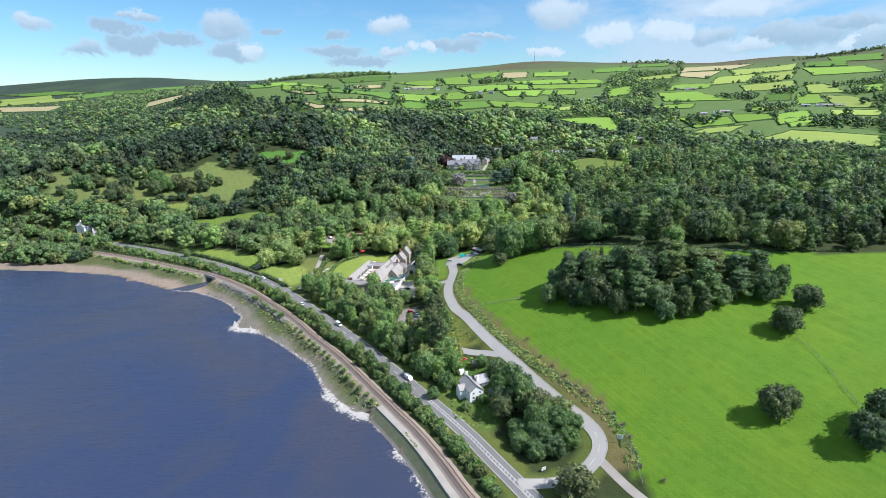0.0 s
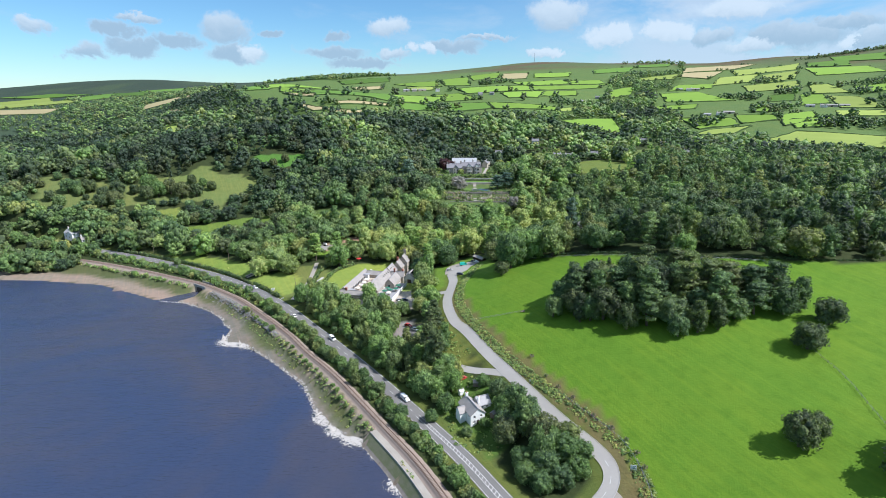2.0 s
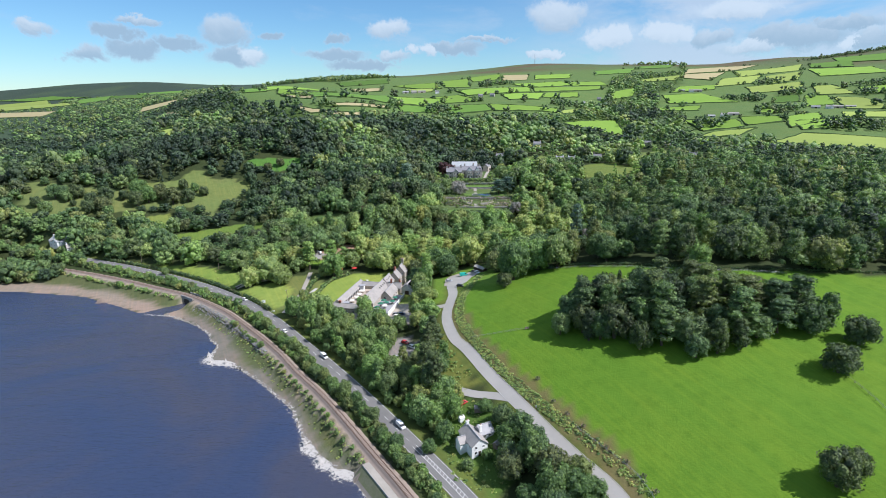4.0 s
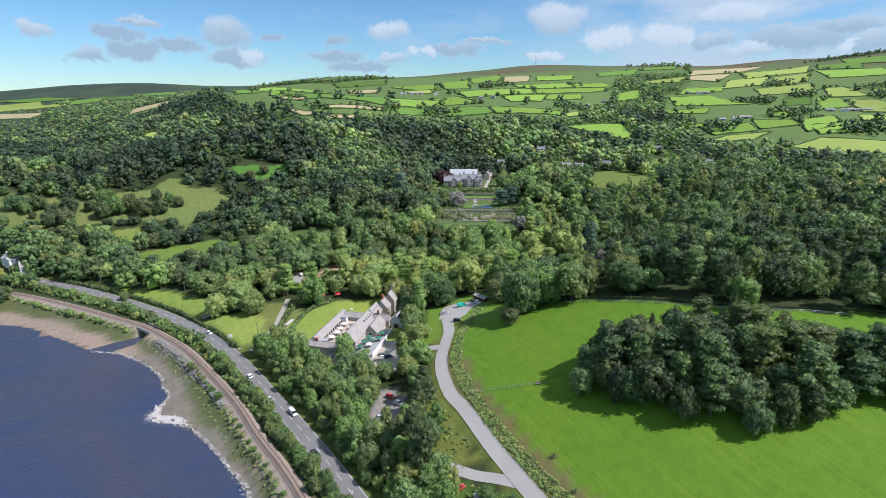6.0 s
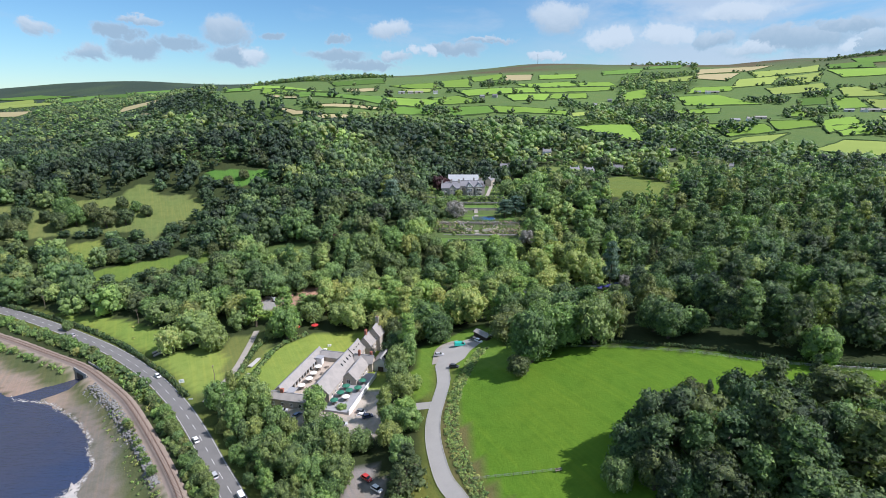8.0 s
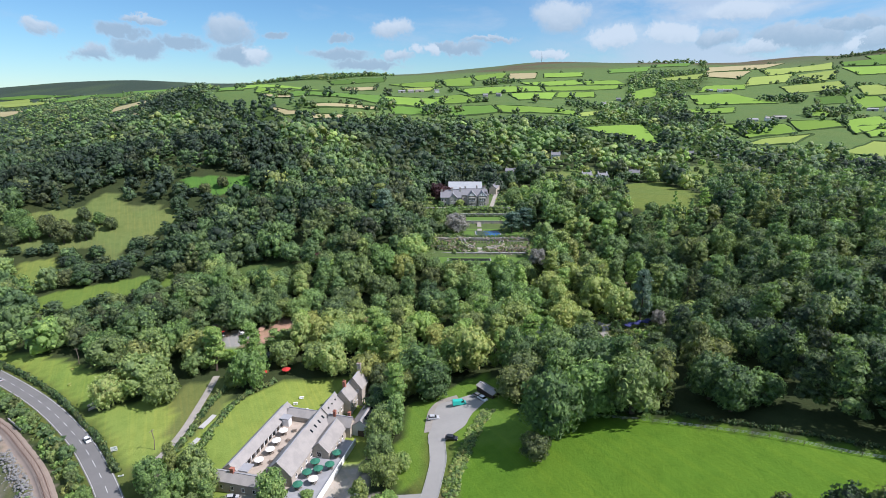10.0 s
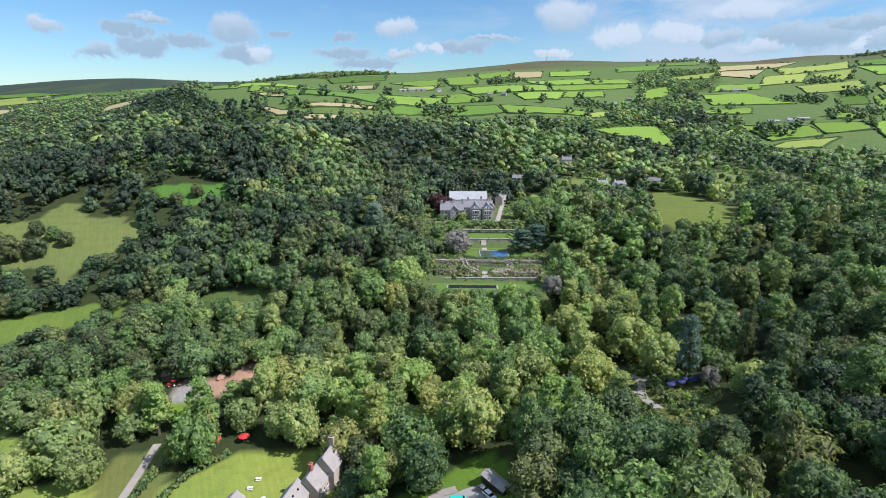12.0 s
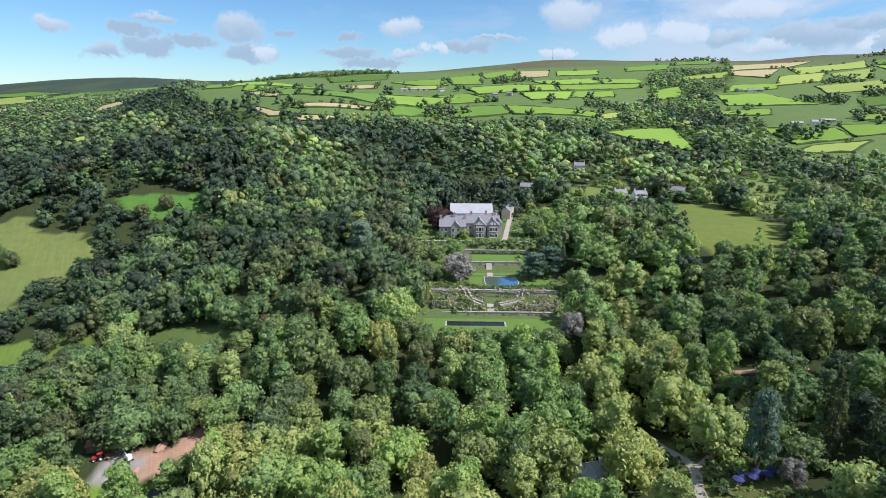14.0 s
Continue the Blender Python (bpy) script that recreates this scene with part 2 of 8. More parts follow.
ASPHALT = material("road_asphalt", (0.165, 0.160, 0.154), 0.9, second=(0.110, 0.108, 0.105), scale=0.12, fine=1.4, bump=0.03)
DRIVE = material("drive_asphalt", (0.340, 0.325, 0.300), 0.9, second=(0.25, 0.24, 0.222), scale=0.1, fine=1.6, bump=0.03)
GRAVEL = material("gravel", (0.34, 0.31, 0.27), 0.95, second=(0.22, 0.20, 0.17), scale=0.25, bump=0.08)
PAINT = material("road_paint", (0.58, 0.58, 0.56), 0.7, second=(0.36, 0.36, 0.35), scale=0.8, amount=0.5)
BALLAST = material("track_ballast", (0.27, 0.215, 0.175), 0.95, second=(0.19, 0.15, 0.125), scale=0.3, bump=0.15)
SLEEPER = material("sleeper", (0.19, 0.14, 0.11), 0.9, second=(0.13, 0.10, 0.08), scale=1.0)
RAIL = material("rusty_rail", (0.22, 0.12, 0.08), 0.55, 0.4, scale=1.0)
CONCRETE = material("concrete", (0.42, 0.41, 0.39), 0.9, second=(0.30, 0.295, 0.28), scale=0.35, bump=0.04)
ROCK = material("grey_rock", (0.235, 0.23, 0.22), 0.92, second=(0.12, 0.12, 0.115), scale=0.6, bump=0.2)
SLATE = material("slate", (0.325, 0.300, 0.275), 0.7, second=(0.185, 0.175, 0.168), scale=0.35, fine=2.2, bump=0.08)
SLATE_PALE = material("pale_slate", (0.33, 0.33, 0.34), 0.68, second=(0.22, 0.22, 0.23), scale=0.4, fine=3.0, bump=0.05)
STONE = material("rubble_stone", (0.44, 0.39, 0.325), 0.92, second=(0.28, 0.245, 0.205), scale=0.8, fine=2.6, bump=0.12)
STONE_GREY = material("grey_stone", (0.33, 0.32, 0.30), 0.9, second=(0.22, 0.215, 0.205), scale=0.7, fine=2.4, bump=0.1)
RENDER = material("white_render", (0.78, 0.78, 0.76), 0.85, second=(0.62, 0.62, 0.60), scale=0.4, bump=0.03)
BRICK_RED = material("red_brick", (0.34, 0.13, 0.085), 0.9, second=(0.24, 0.09, 0.06), scale=1.5, bump=0.06)
TIMBER = material("weathered_timber", (0.20, 0.16, 0.12), 0.85, second=(0.11, 0.09, 0.07), scale=1.2, bump=0.05)
DARK_WOOD = material("dark_timber", (0.06, 0.042, 0.03), 0.8, scale=1.0)
WHITE = material("white_paint", (0.80, 0.80, 0.79), 0.55, second=(0.68, 0.68, 0.67), scale=0.7, amount=0.4)
PAVING = material("terrace_paving", (0.44, 0.37, 0.30), 0.9, second=(0.28, 0.235, 0.19), scale=0.5, bump=0.05)
SOIL = material("bare_red_soil", (0.36, 0.215, 0.15), 0.95, second=(0.25, 0.16, 0.115), scale=0.2, bump=0.15)
STEEL = material("galvanised_steel", (0.45, 0.46, 0.47), 0.45, 0.8, scale=1.0, amount=0.4)
RUBBER = material("tyre_rubber", (0.02, 0.02, 0.021), 0.85, scale=2.0)
GREEN_PAINT = material("green_paint", (0.02, 0.13, 0.075), 0.6, scale=0.8, amount=0.4)
CLOTH_CREAM = material("cream_canvas", (0.74, 0.71, 0.64), 0.9, second=(0.6, 0.57, 0.5), scale=0.6)
CLOTH_GREEN = material("green_canvas", (0.03, 0.16, 0.10), 0.9, scale=0.6)
CLOTH_BLUE = material("blue_canvas", (0.03, 0.035, 0.13), 0.9, scale=0.6)
CLOTH_RED = material("red_canvas", (0.50, 0.035, 0.03), 0.9, scale=0.6)
RED_PAINT = material("red_paint", (0.45, 0.03, 0.025), 0.5, scale=0.8, amount=0.4)


def foam_material():
    """Lacy foam: open between the flecks."""
    m = bpy.data.materials.new("tide_foam")
    m.use_nodes = True
    n = Nodes(m.node_tree)
    pos = n.put("ShaderNodeNewGeometry").outputs["Position"]
    edge = n.put("ShaderNodeAttribute", attribute_type="GEOMETRY", attribute_name="thickness").outputs["Fac"]
    fleck = n.noise(pos, 0.75, 7.0, 0.72, 0.8)
    a = n.step(n.math("ADD", fleck, n.math("MULTIPLY", edge, 0.34)), 0.66, 0.80)
    d = n.put("ShaderNodeBsdfDiffuse")
    n.link(n.mix(n.noise(pos, 2.5, 3.0), (0.33, 0.31, 0.285), (0.52, 0.50, 0.47)), d.inputs["Color"])
    t = n.put("ShaderNodeBsdfTransparent")
    k = n.put("ShaderNodeMixShader")
    n.link(n.math("MULTIPLY", a, 0.9), k.inputs[0])
    n.link(t.outputs[0], k.inputs[1])
    n.link(d.outputs[0], k.inputs[2])
    out = n.put("ShaderNodeOutputMaterial")
    n.link(k.outputs[0], out.inputs[0])
    return m


LACE = foam_material()


def glass_material():
    m = bpy.data.materials.new("window_glass")
    m.use_nodes = True
    b = m.node_tree.nodes["Principled BSDF"]
    b.inputs["Base Color"].default_value = (0.012, 0.015, 0.018, 1)
    b.inputs["Roughness"].default_value = 0.06
    b.inputs["IOR"].default_value = 1.5
    return m


GLASS = glass_material()

# ---- plan of the place: lines and areas in metres (x right, y ahead) ----
SHORE = [(150, -700), (110, -100), (70, 40), (20, 115), (-4, 154.5), (-8, 163), (-13, 169), (-18, 178), (-23, 189), (-31, 196.5), (-39, 201), (-45, 205.5), (-53, 216), (-59, 228),
         (-66, 241), (-77, 253), (-89, 265.5), (-100, 275), (-110, 282.5), (-119, 284), (-122, 290), (-123, 302), (-130, 310), (-134, 317.5), (-145, 328), (-157, 336.5), (-170, 344),
         (-187, 346.5), (-208, 359), (-246, 379), (-295, 388), (-341, 391), (-430, 395), (-600, 380), (-1000, 330), (-4800, 0)]
TRACK = [(95, -20), (55, 65), (28, 114), (9, 147), (1, 163), (-9, 181), (-23, 202), (-39, 226), (-53, 246), (-69, 266), (-85, 288), (-107, 314), (-131, 340),
         (-150, 356), (-169, 370), (-196, 384), (-232, 402), (-276, 421), (-330, 440), (-400, 462), (-520, 492)]
ROAD = [(112, -10), (70, 70), (44, 118), (27, 149), (19, 163), (10, 179), (-1, 196), (-12, 212), (-25, 231), (-43, 256), (-62, 281), (-74, 296), (-87, 313),
        (-101, 330), (-114, 344), (-133, 362), (-160, 383), (-190, 402), (-230, 424), (-268, 442), (-330, 466), (-420, 490), (-540, 520)]
DRIVEWAY = [(26, 151.5), (34.5, 152.2), (41.6, 154.6), (47.5, 157.6), (52.3, 161), (56.3, 165.3), (58.2, 170), (57.8, 175.5), (54.5, 182.5), (49, 191), (41.6, 203.5), (32, 221.5), (21.6, 242), (12.4, 264), (7.4, 274), (4.5, 286), (3.3, 296),
            (3.5, 305), (4.8, 313), (6.2, 321), (7.1, 328), (6.8, 335), (6.4, 341)]
SPUR = [(29, 226), (22, 229.5), (14, 233), (5, 239)]
BARN_LANE = [(-96, 338), (-93, 352), (-92, 366), (-93, 384), (-94, 400)]
CONCRETE_TRACK = [(56, 164), (59.8, 155.4), (64, 147), (74, 130), (84, 108)]
GARDEN_PATH = [(77, 440), (80.5, 430), (84, 421), (84, 415), (80.8, 404), (82, 392)]
DELL_PATHS = [GARDEN_PATH, [(76.2, 418), (78, 412.5), (80.4, 405)], [(84.6, 416.5), (91.5, 421.5), (97, 423.4)]]
CREEK = [(-166, 369), (-170, 361), (-176, 354), (-184, 347), (-192, 338)]
FOREST_TRACK = [(108, 468), (119, 465), (133, 462), (142, 459)]

FIELD = [(17, 334), (31, 329), (45, 341), (57, 336), (75, 326), (90, 316), (105, 307), (122, 298), (140, 291), (170, 286), (220, 280), (420, 262), (420, -300), (120, -300), (80, 120),
         (70, 146), (63, 165), (64, 180), (51, 202), (35, 226), (25, 243), (16, 265), (9, 287), (7, 300), (9, 315)]
MEADOW = [(154, 668), (185, 690), (210, 689), (214, 600), (196, 571), (176, 546), (155, 537), (143, 570), (152, 608)]
LEFT_PARK = [(-422, 566), (-402, 573), (-367, 564), (-320, 567), (-273, 576), (-272, 592), (-259, 600), (-220, 605), (-217, 595), (-236, 577), (-212, 530), (-225, 530), (-238, 551), (-251, 543), (-300, 529), (-315, 521), (-353, 511), (-377, 504)]
LOW_PARK = [(-310, 581), (-277, 592), (-270, 616), (-260, 617), (-237, 595), (-205, 602), (-194, 582), (-203, 567), (-220, 543), (-243, 557), (-275, 565), (-304, 573)]
BARN_STRIP = [(-101, 342), (-107, 396), (-82, 398), (-84, 340)]
LOW_LAWN = [(-240, 486), (-220, 498), (-201, 506), (-175, 514), (-152, 509), (-146, 497), (-178, 489), (-199, 476), (-227, 469)]
SIDE_LAWN = [(-276, 522), (-258, 532), (-240, 512), (-244, 488), (-262, 500)]
SMALL_LAWN = [(-126, 501), (-117, 508), (-83, 501), (-75, 494), (-89, 485), (-111, 491)]
GREEN_PATCH = [(-221, 643), (-208, 648), (-160, 654), (-153, 634), (-187, 621), (-199, 623)]
ROAD_FIELD_A = [(-262, 447), (-235, 436), (-179, 419), (-138, 400), (-126, 391), (-146, 381), (-163, 393), (-192, 411), (-228, 431)]
ROAD_FIELD_B = [(-140, 376), (-116, 385), (-98, 374), (-97, 350), (-103, 342), (-118, 356)]
MILL_LAWN = [(-84, 334), (-88, 352), (-80, 380), (-60, 396), (-34, 396), (-16, 372), (-20, 330), (-48, 318), (-70, 324)]
CAR_PARK = [(-67, 324), (-56, 331), (-38, 337), (-20, 338), (-13, 318), (-15, 299), (-32, 303), (-45, 316), (-58, 315)]
LOWER_PARK = [(-28, 290), (-16, 285), (-10, 272), (-16, 261), (-24, 268)]
DRIVE_VERGE = [(0, 232), (16, 238), (8, 262), (-2, 285), (-4, 262), (-4, 245)]
DRIVE_END = [(-6, 318), (-8, 340), (-5, 345), (-4, 366), (6, 369), (24, 385), (30, 374), (34, 352), (45, 341), (31, 329), (17, 334), (14, 318)]
APRON = [(3.6, 338), (3.4, 343), (4.6, 347.4), (5.4, 358.8), (7, 363.5), (12, 364), (17, 366), (20, 366.6), (23.5, 362.5), (23.7, 358), (19, 352), (16, 344.5), (12.5, 341.5), (9.4, 338)]
LODGE_YARD = [(43, 402), (45, 424), (60, 428), (65, 416), (61, 403)]
UPPER_LAWNS = [[(156, 550), (171, 536), (175, 526), (168, 517), (155, 526)], [(276, 787), (340, 836), (285, 714), (232, 632), (226, 677)], [(308, 730), (366, 766), (323, 670), (282, 657)], [(142, 521), (157, 520), (148, 508), (141, 512)], [(95, 690), (112, 752), (165, 765), (168, 705), (130, 682)]]
EAST_LAWN = [(62, 600), (64, 690), (92, 700), (98, 645), (90, 604)]
GARDEN_HALL = [(-3, 488), (-5, 545), (-12, 590), (-10, 650), (60, 660), (66, 590), (68, 540), (66, 488)]
PIT = [(-101, 422), (-105, 436), (-83, 439), (-67, 440), (-70, 431), (-82, 427), (-90, 423)]
COTTAGE_GARDEN = [(4, 190), (-2, 215), (8, 232), (27, 222), (30, 196), (18, 182)]
GRAVEL_PATCH = [(-103, 424), (-104, 434), (-97, 436), (-90, 433), (-88, 427), (-94, 423)]
ROSE_GARDEN = [(71, 376), (73, 420), (78, 432), (86, 434), (92, 424), (104, 411), (105, 396), (92, 378)]
LEFT_GREEN = [(-830, 880), (-840, 1010), (-685, 950), (-640, 860)]
OPENINGS = [FIELD, MEADOW, LEFT_PARK, LOW_PARK, LOW_LAWN, SIDE_LAWN, SMALL_LAWN, EAST_LAWN, BARN_STRIP, LODGE_YARD, GREEN_PATCH, ROAD_FIELD_A, ROAD_FIELD_B, MILL_LAWN, CAR_PARK, LOWER_PARK, DRIVE_VERGE, DRIVE_END, GARDEN_HALL, PIT, [(-112, 412), (-112, 424), (-80, 424), (-80, 414)],
            COTTAGE_GARDEN, ROSE_GARDEN, LEFT_GREEN] + UPPER_LAWNS

# broad, middle and near swells of the land: heights of bell-shaped rises on five lattices
RISES = [
    ((-2400, -1200, 0, 1200, 2400), (-300, 900, 2100, 3300, 4500), 1000.0, [-42.2, 45.7, -43.6, 107.2, 120.3, -297.5, 127.7, 30.7, -20.0, 48.9, -7.2, 3.9, 46.3, 51.5, 184.7, 226.3, -100.4, 110.2, 32.7, 80.0, -86.9, 119.2, 198.9, -13.9, 242.6]),
    ((-700, -400, -100, 200, 500, 800), (100, 400, 700, 1000, 1300), 260.0, [0.4, 14.7, 10.5, -12.3, -11.4, -17.3, -20.4, 6.9, 25.0, 28.4, 7.4, 51.8, 1.2, 9.3, 12.9, -1.3, 1.5, -20.5, -12.4, 6.3, -18.6, 8.8, 4.3, -1.6, -0.6, -6.5, -33.3, -25.9, -5.3, -38.2]),
    ((-130, -50, 30, 110, 190), (150, 230, 310, 390, 470, 550), 75.0, [7.8, -1.0, -6.3, -3.9, 5.7, -1.8, -0.2, -15.7, -0.2, -7.8, -2.3, 33.8, -19.1, 4.8, -8.8, -0.0, -18.8, 12.6, -8.4, 8.8, -3.0, 9.5, -20.3, 16.9, 0.3, -14.0, 7.9, -5.4, 0.4, 4.8]),
    ((-640, -480, -320, -160, 0), (560, 720, 880, 1040, 1200, 1360), 120.0, [23.8, -27.2, 7.7, -0.3, -0.6, 9.8, 37.2, -5.2, 5.6, 9.1, 4.7, 10.7, 1.4, 18.1, -25.8, 20.8, -1.6, 1.3, -34.5, 42.3, -1.3, 5.8, -10.7, 2.9, -31.2, -14.1, 18.3, -16.8, -0.4, 7.9]),
    ((-2400, -1800, -1200, -600, 0, 600, 1200, 1800), (2000, 2700, 3400), 480.0, [-3.5, -31.0, 43.3, 16.1, 4.4, 29.5, -34.5, 9.2, -37.3, -42.2, 9.5, 23.6, 22.4, -12.0, -23.3, -15.0, 10.1, 31.2, -28.1, -10.2, 27.1, 46.2, -40.9, -6.4]),
]

# the far hills: the moor and its fields, and the wooded knolls before them
FAR_HILLS = [
    ((-2500, -2000, -1500, -1000, -500, 0, 500, 1000, 1500, 2000, 2500), (1750, 2250, 2750, 3250, 3750), 430.0, [1.5, -9.1, -35.2, 0.6, -27.0, 5.3, 2.2, -59.5, 27.6, -32.8, -41.1, 26.9, -13.3, 52.2, -20.3, -13.5, 23.1, -18.6, 27.7, -61.8, 48.3, 33.3, -13.4, 48.1, -71.6, -28.1, 6.3, -9.5, 20.3, -77.1, 1.7, 8.9, -7.6, 31.0, 18.8, 12.8, 8.6, 16.5, -46.9, -19.0, -45.3, -25.4, 17.7, -41.0, -47.4, -24.5, 13.4, 31.3, 3.0, 7.6, -0.5, 8.8, 9.5, 4.4, 79.6]),
]
MIDDLE_HILLS = [
    ((-1000, -800, -600, -400, -200, 0, 200, 400, 600, 800), (760, 940, 1120, 1300, 1480), 150.0, [0.7, -1.9, -2.9, -14.2, -48.4, 2.8, -18.3, -8.6, -59.1, 9.4, 0.5, -9.9, 14.8, -12.3, 10.1, 2.5, -9.0, -62.1, 19.6, -18.2, 1.6, -15.5, 38.9, -13.1, -14.3, 1.6, -20.2, -0.3, -20.2, -0.9, 1.8, 17.1, 17.4, 6.8, 8.6, -5.3, -20.0, -8.6, -17.9, 8.1, 2.8, 2.0, 22.7, -6.1, 4.4, -6.2, -14.3, 3.8, 8.4, 4.2]),
]

def relief(x, y):
    x, y = np.asarray(x, float), np.asarray(y, float)
    z = np.zeros(np.broadcast(x, y).shape)
    for xs, ys, width, heights in RISES + FAR_HILLS + MIDDLE_HILLS:
        k = 0
        for cx in xs:
            for cy in ys:
                z = z + heights[k] * np.exp(-((x - cx) ** 2 + (y - cy) ** 2) / (2 * width * width))
                k += 1
    return z


def line_distance(x, y, line):
    x, y = np.asarray(x, float), np.asarray(y, float)
    best = np.full(np.broadcast(x, y).shape, 1e9)
    for (ax, ay), (bx, by) in zip(line, line[1:]):
        dx, dy = bx - ax, by - ay
        t = np.clip(((x - ax) * dx + (y - ay) * dy) / (dx * dx + dy * dy), 0, 1)
        best = np.minimum(best, np.hypot(x - ax - t * dx, y - ay - t * dy))
    return best


def inside(x, y, poly):
    x, y = np.asarray(x, float), np.asarray(y, float)
    r = np.zeros(np.broadcast(x, y).shape, bool)
    for (ax, ay), (bx, by) in zip(poly, poly[1:] + poly[:1]):
        if ay == by:
            continue
        r ^= ((ay > y) != (by > y)) & (x < (bx - ax) * (y - ay) / (by - ay) + ax)
    return r


def smooth(v, lo, hi):
    t = np.clip((v - lo) / (hi - lo), 0, 1)
    return t * t * (3 - 2 * t)


def wander(x, y, size, seed=0.0):
    """Soft irregular variation between about -1 and 1."""
    x, y = np.asarray(x, float) / size, np.asarray(y, float) / size
    return (np.sin(x * 1.9 + 1.3 * np.sin(y * 1.1 + seed) + seed) + np.sin(y * 2.3 + 1.1 * np.sin(x * 1.7 - seed) + 2 * seed) + np.sin((x + y) * 1.4 + 3.1 * seed)) / 3


WATER_AREA = SHORE + [(-4800, -700)]


def shore_distance(x, y):
    """Metres inland of the tide line; below 0 in the water."""
    d = line_distance(x, y, SHORE)
    return np.where(inside(x, y, WATER_AREA), -d, d)


MILL, MILL_TURN = (-65.4, 330.6), radians(-13.0)
TERRACES = [(496, 514, 32.0), (528, 560, 40.2), (560, 585, 44.0), (585, 650, 47.8)]


def ground(x, y):
    x, y = np.asarray(x, float), np.asarray(y, float)
    x, y = np.broadcast_arrays(x, y)
    g = relief(x, y)
    # the garden's level terraces
    on = smooth(x, -14, -2) * (1 - smooth(x, 64, 76))
    for lo, hi, level in TERRACES:
        f = on * smooth(y, lo - 3, lo) * (1 - smooth(y, hi, hi + 3))
        g = g * (1 - f) + level * f
    # the levelled ground under the mill
    c, s = math.cos(MILL_TURN), math.sin(MILL_TURN)
    u, v = (x - MILL[0]) * c + (y - MILL[1]) * s, -(x - MILL[0]) * s + (y - MILL[1]) * c
    f = smooth(u, -6, -1) * (1 - smooth(u, 41, 48)) * smooth(v, -7, -2) * (1 - smooth(v, 62, 70))
    g = g * (1 - f) + np.minimum(g, 9.7) * f
    dr, da = line_distance(x, y, ROAD), line_distance(x, y, TRACK)
    g = np.maximum(g, 3.2)
    f = 1 - smooth(dr, 5.5, 16)
    g = g * (1 - f) + 4.5 * f
    f = 1 - smooth(da, 3.5, 9)
    g = g * (1 - f) + 4.0 * f
    s = shore_distance(x, y)
    t = s / (s + da + 1e-6)
    bank = 0.25 + 3.75 * smooth(t, 0.42, 0.93)
    seaward = inside(x, y, SHORE + TRACK[::-1])
    bank = np.maximum(bank, 3.92 * (1 - smooth(da, 5.2, 9.5)))
    g = np.where(seaward & (s > 0), bank * smooth(s, -2, 4), g)
    g = np.where(seaward & (y < 203) & (da > 6.4), np.minimum(g, 0.05), g)
    k = smooth(line_distance(x, y, CREEK), 3.0, 7.0)
    g = np.where(seaward & (s > 0) & (da > 2.5), g * k + np.minimum(g, -0.5) * (1 - k), g)
    g = np.where(s < 0, np.maximum(s * 0.12, -4), g)
    far = smooth(np.hypot(x, y), 900, 1800)
    return g + far * 1.5 * wander(x, y, 140.0, 0.7) + (1 - far) * 0.25 * wander(x, y, 11.0, 2.0) * (s > 12) * (dr > 8) * (da > 8) * (on < 0.1)


def height(x, y):
    return float(ground(x, y))


# ---- mesh helpers ----
def mesh_object(name, verts, faces, mat, parent=None, label="", smooth_shade=False):
    me = bpy.data.meshes.new(name)
    me.from_pydata([tuple(map(float, v)) for v in verts], [], [tuple(map(int, f)) for f in faces])
    me.materials.append(mat)
    if smooth_shade:
        me.polygons.foreach_set("use_smooth", [True] * len(me.polygons))
    ob = new(name, me)
    if parent:
        ob.parent = parent
    if label:
        ob["label"] = label
    return ob


def quad_mesh(name, verts, quads, mat, smooth_shade=False):
    """A mesh of quads from arrays, for many faces."""
    me = bpy.data.meshes.new(name)
    verts, quads = np.asarray(verts, np.float32), np.asarray(quads, np.int32)
    me.vertices.add(len(verts))
    me.vertices.foreach_set("co", verts.ravel())
    me.loops.add(quads.size)
    me.loops.foreach_set("vertex_index", quads.ravel())
    me.polygons.add(len(quads))
    me.polygons.foreach_set("loop_start", np.arange(0, quads.size, 4, dtype=np.int32))
    me.polygons.foreach_set("loop_total", np.full(len(quads), 4, np.int32))
    if smooth_shade:
        me.polygons.foreach_set("use_smooth", np.ones(len(quads), bool))
    me.update(calc_edges=True)
    me.materials.append(mat)
    return me


def tri_mesh(name, verts, tris, mat):
    """A flat-shaded mesh of triangles from arrays."""
    me = bpy.data.meshes.new(name)
    verts, tris = np.asarray(verts, np.float32), np.asarray(tris, np.int32)
    me.vertices.add(len(verts))
    me.vertices.foreach_set("co", verts.ravel())
    me.loops.add(tris.size)
    me.loops.foreach_set("vertex_index", tris.ravel())
    me.polygons.add(len(tris))
    me.polygons.foreach_set("loop_start", np.arange(0, tris.size, 3, dtype=np.int32))
    me.polygons.foreach_set("loop_total", np.full(len(tris), 3, np.int32))
    me.update(calc_edges=True)
    me.materials.append(mat)
    return me


def resample(line, step, closed=False):
    """Points along a smooth curve through the line's corners."""
    p = [Vector((a, b, 0)) for a, b in line]
    p = [p[0] * 2 - p[1]] + p + [p[-1] * 2 - p[-2]]
    out = []
    for i in range(1, len(p) - 2):
        n = max(1, int((p[i + 1] - p[i]).length / step))
        for k in range(n):
            t = k / n
            a, b, c, d = p[i - 1:i + 3]
            out.append(0.5 * (2 * b + (c - a) * t + (2 * a - 5 * b + 4 * c - d) * t * t + (3 * b - a - 3 * c + d) * t ** 3))
    out.append(p[-2])
    return [(v.x, v.y) for v in out]


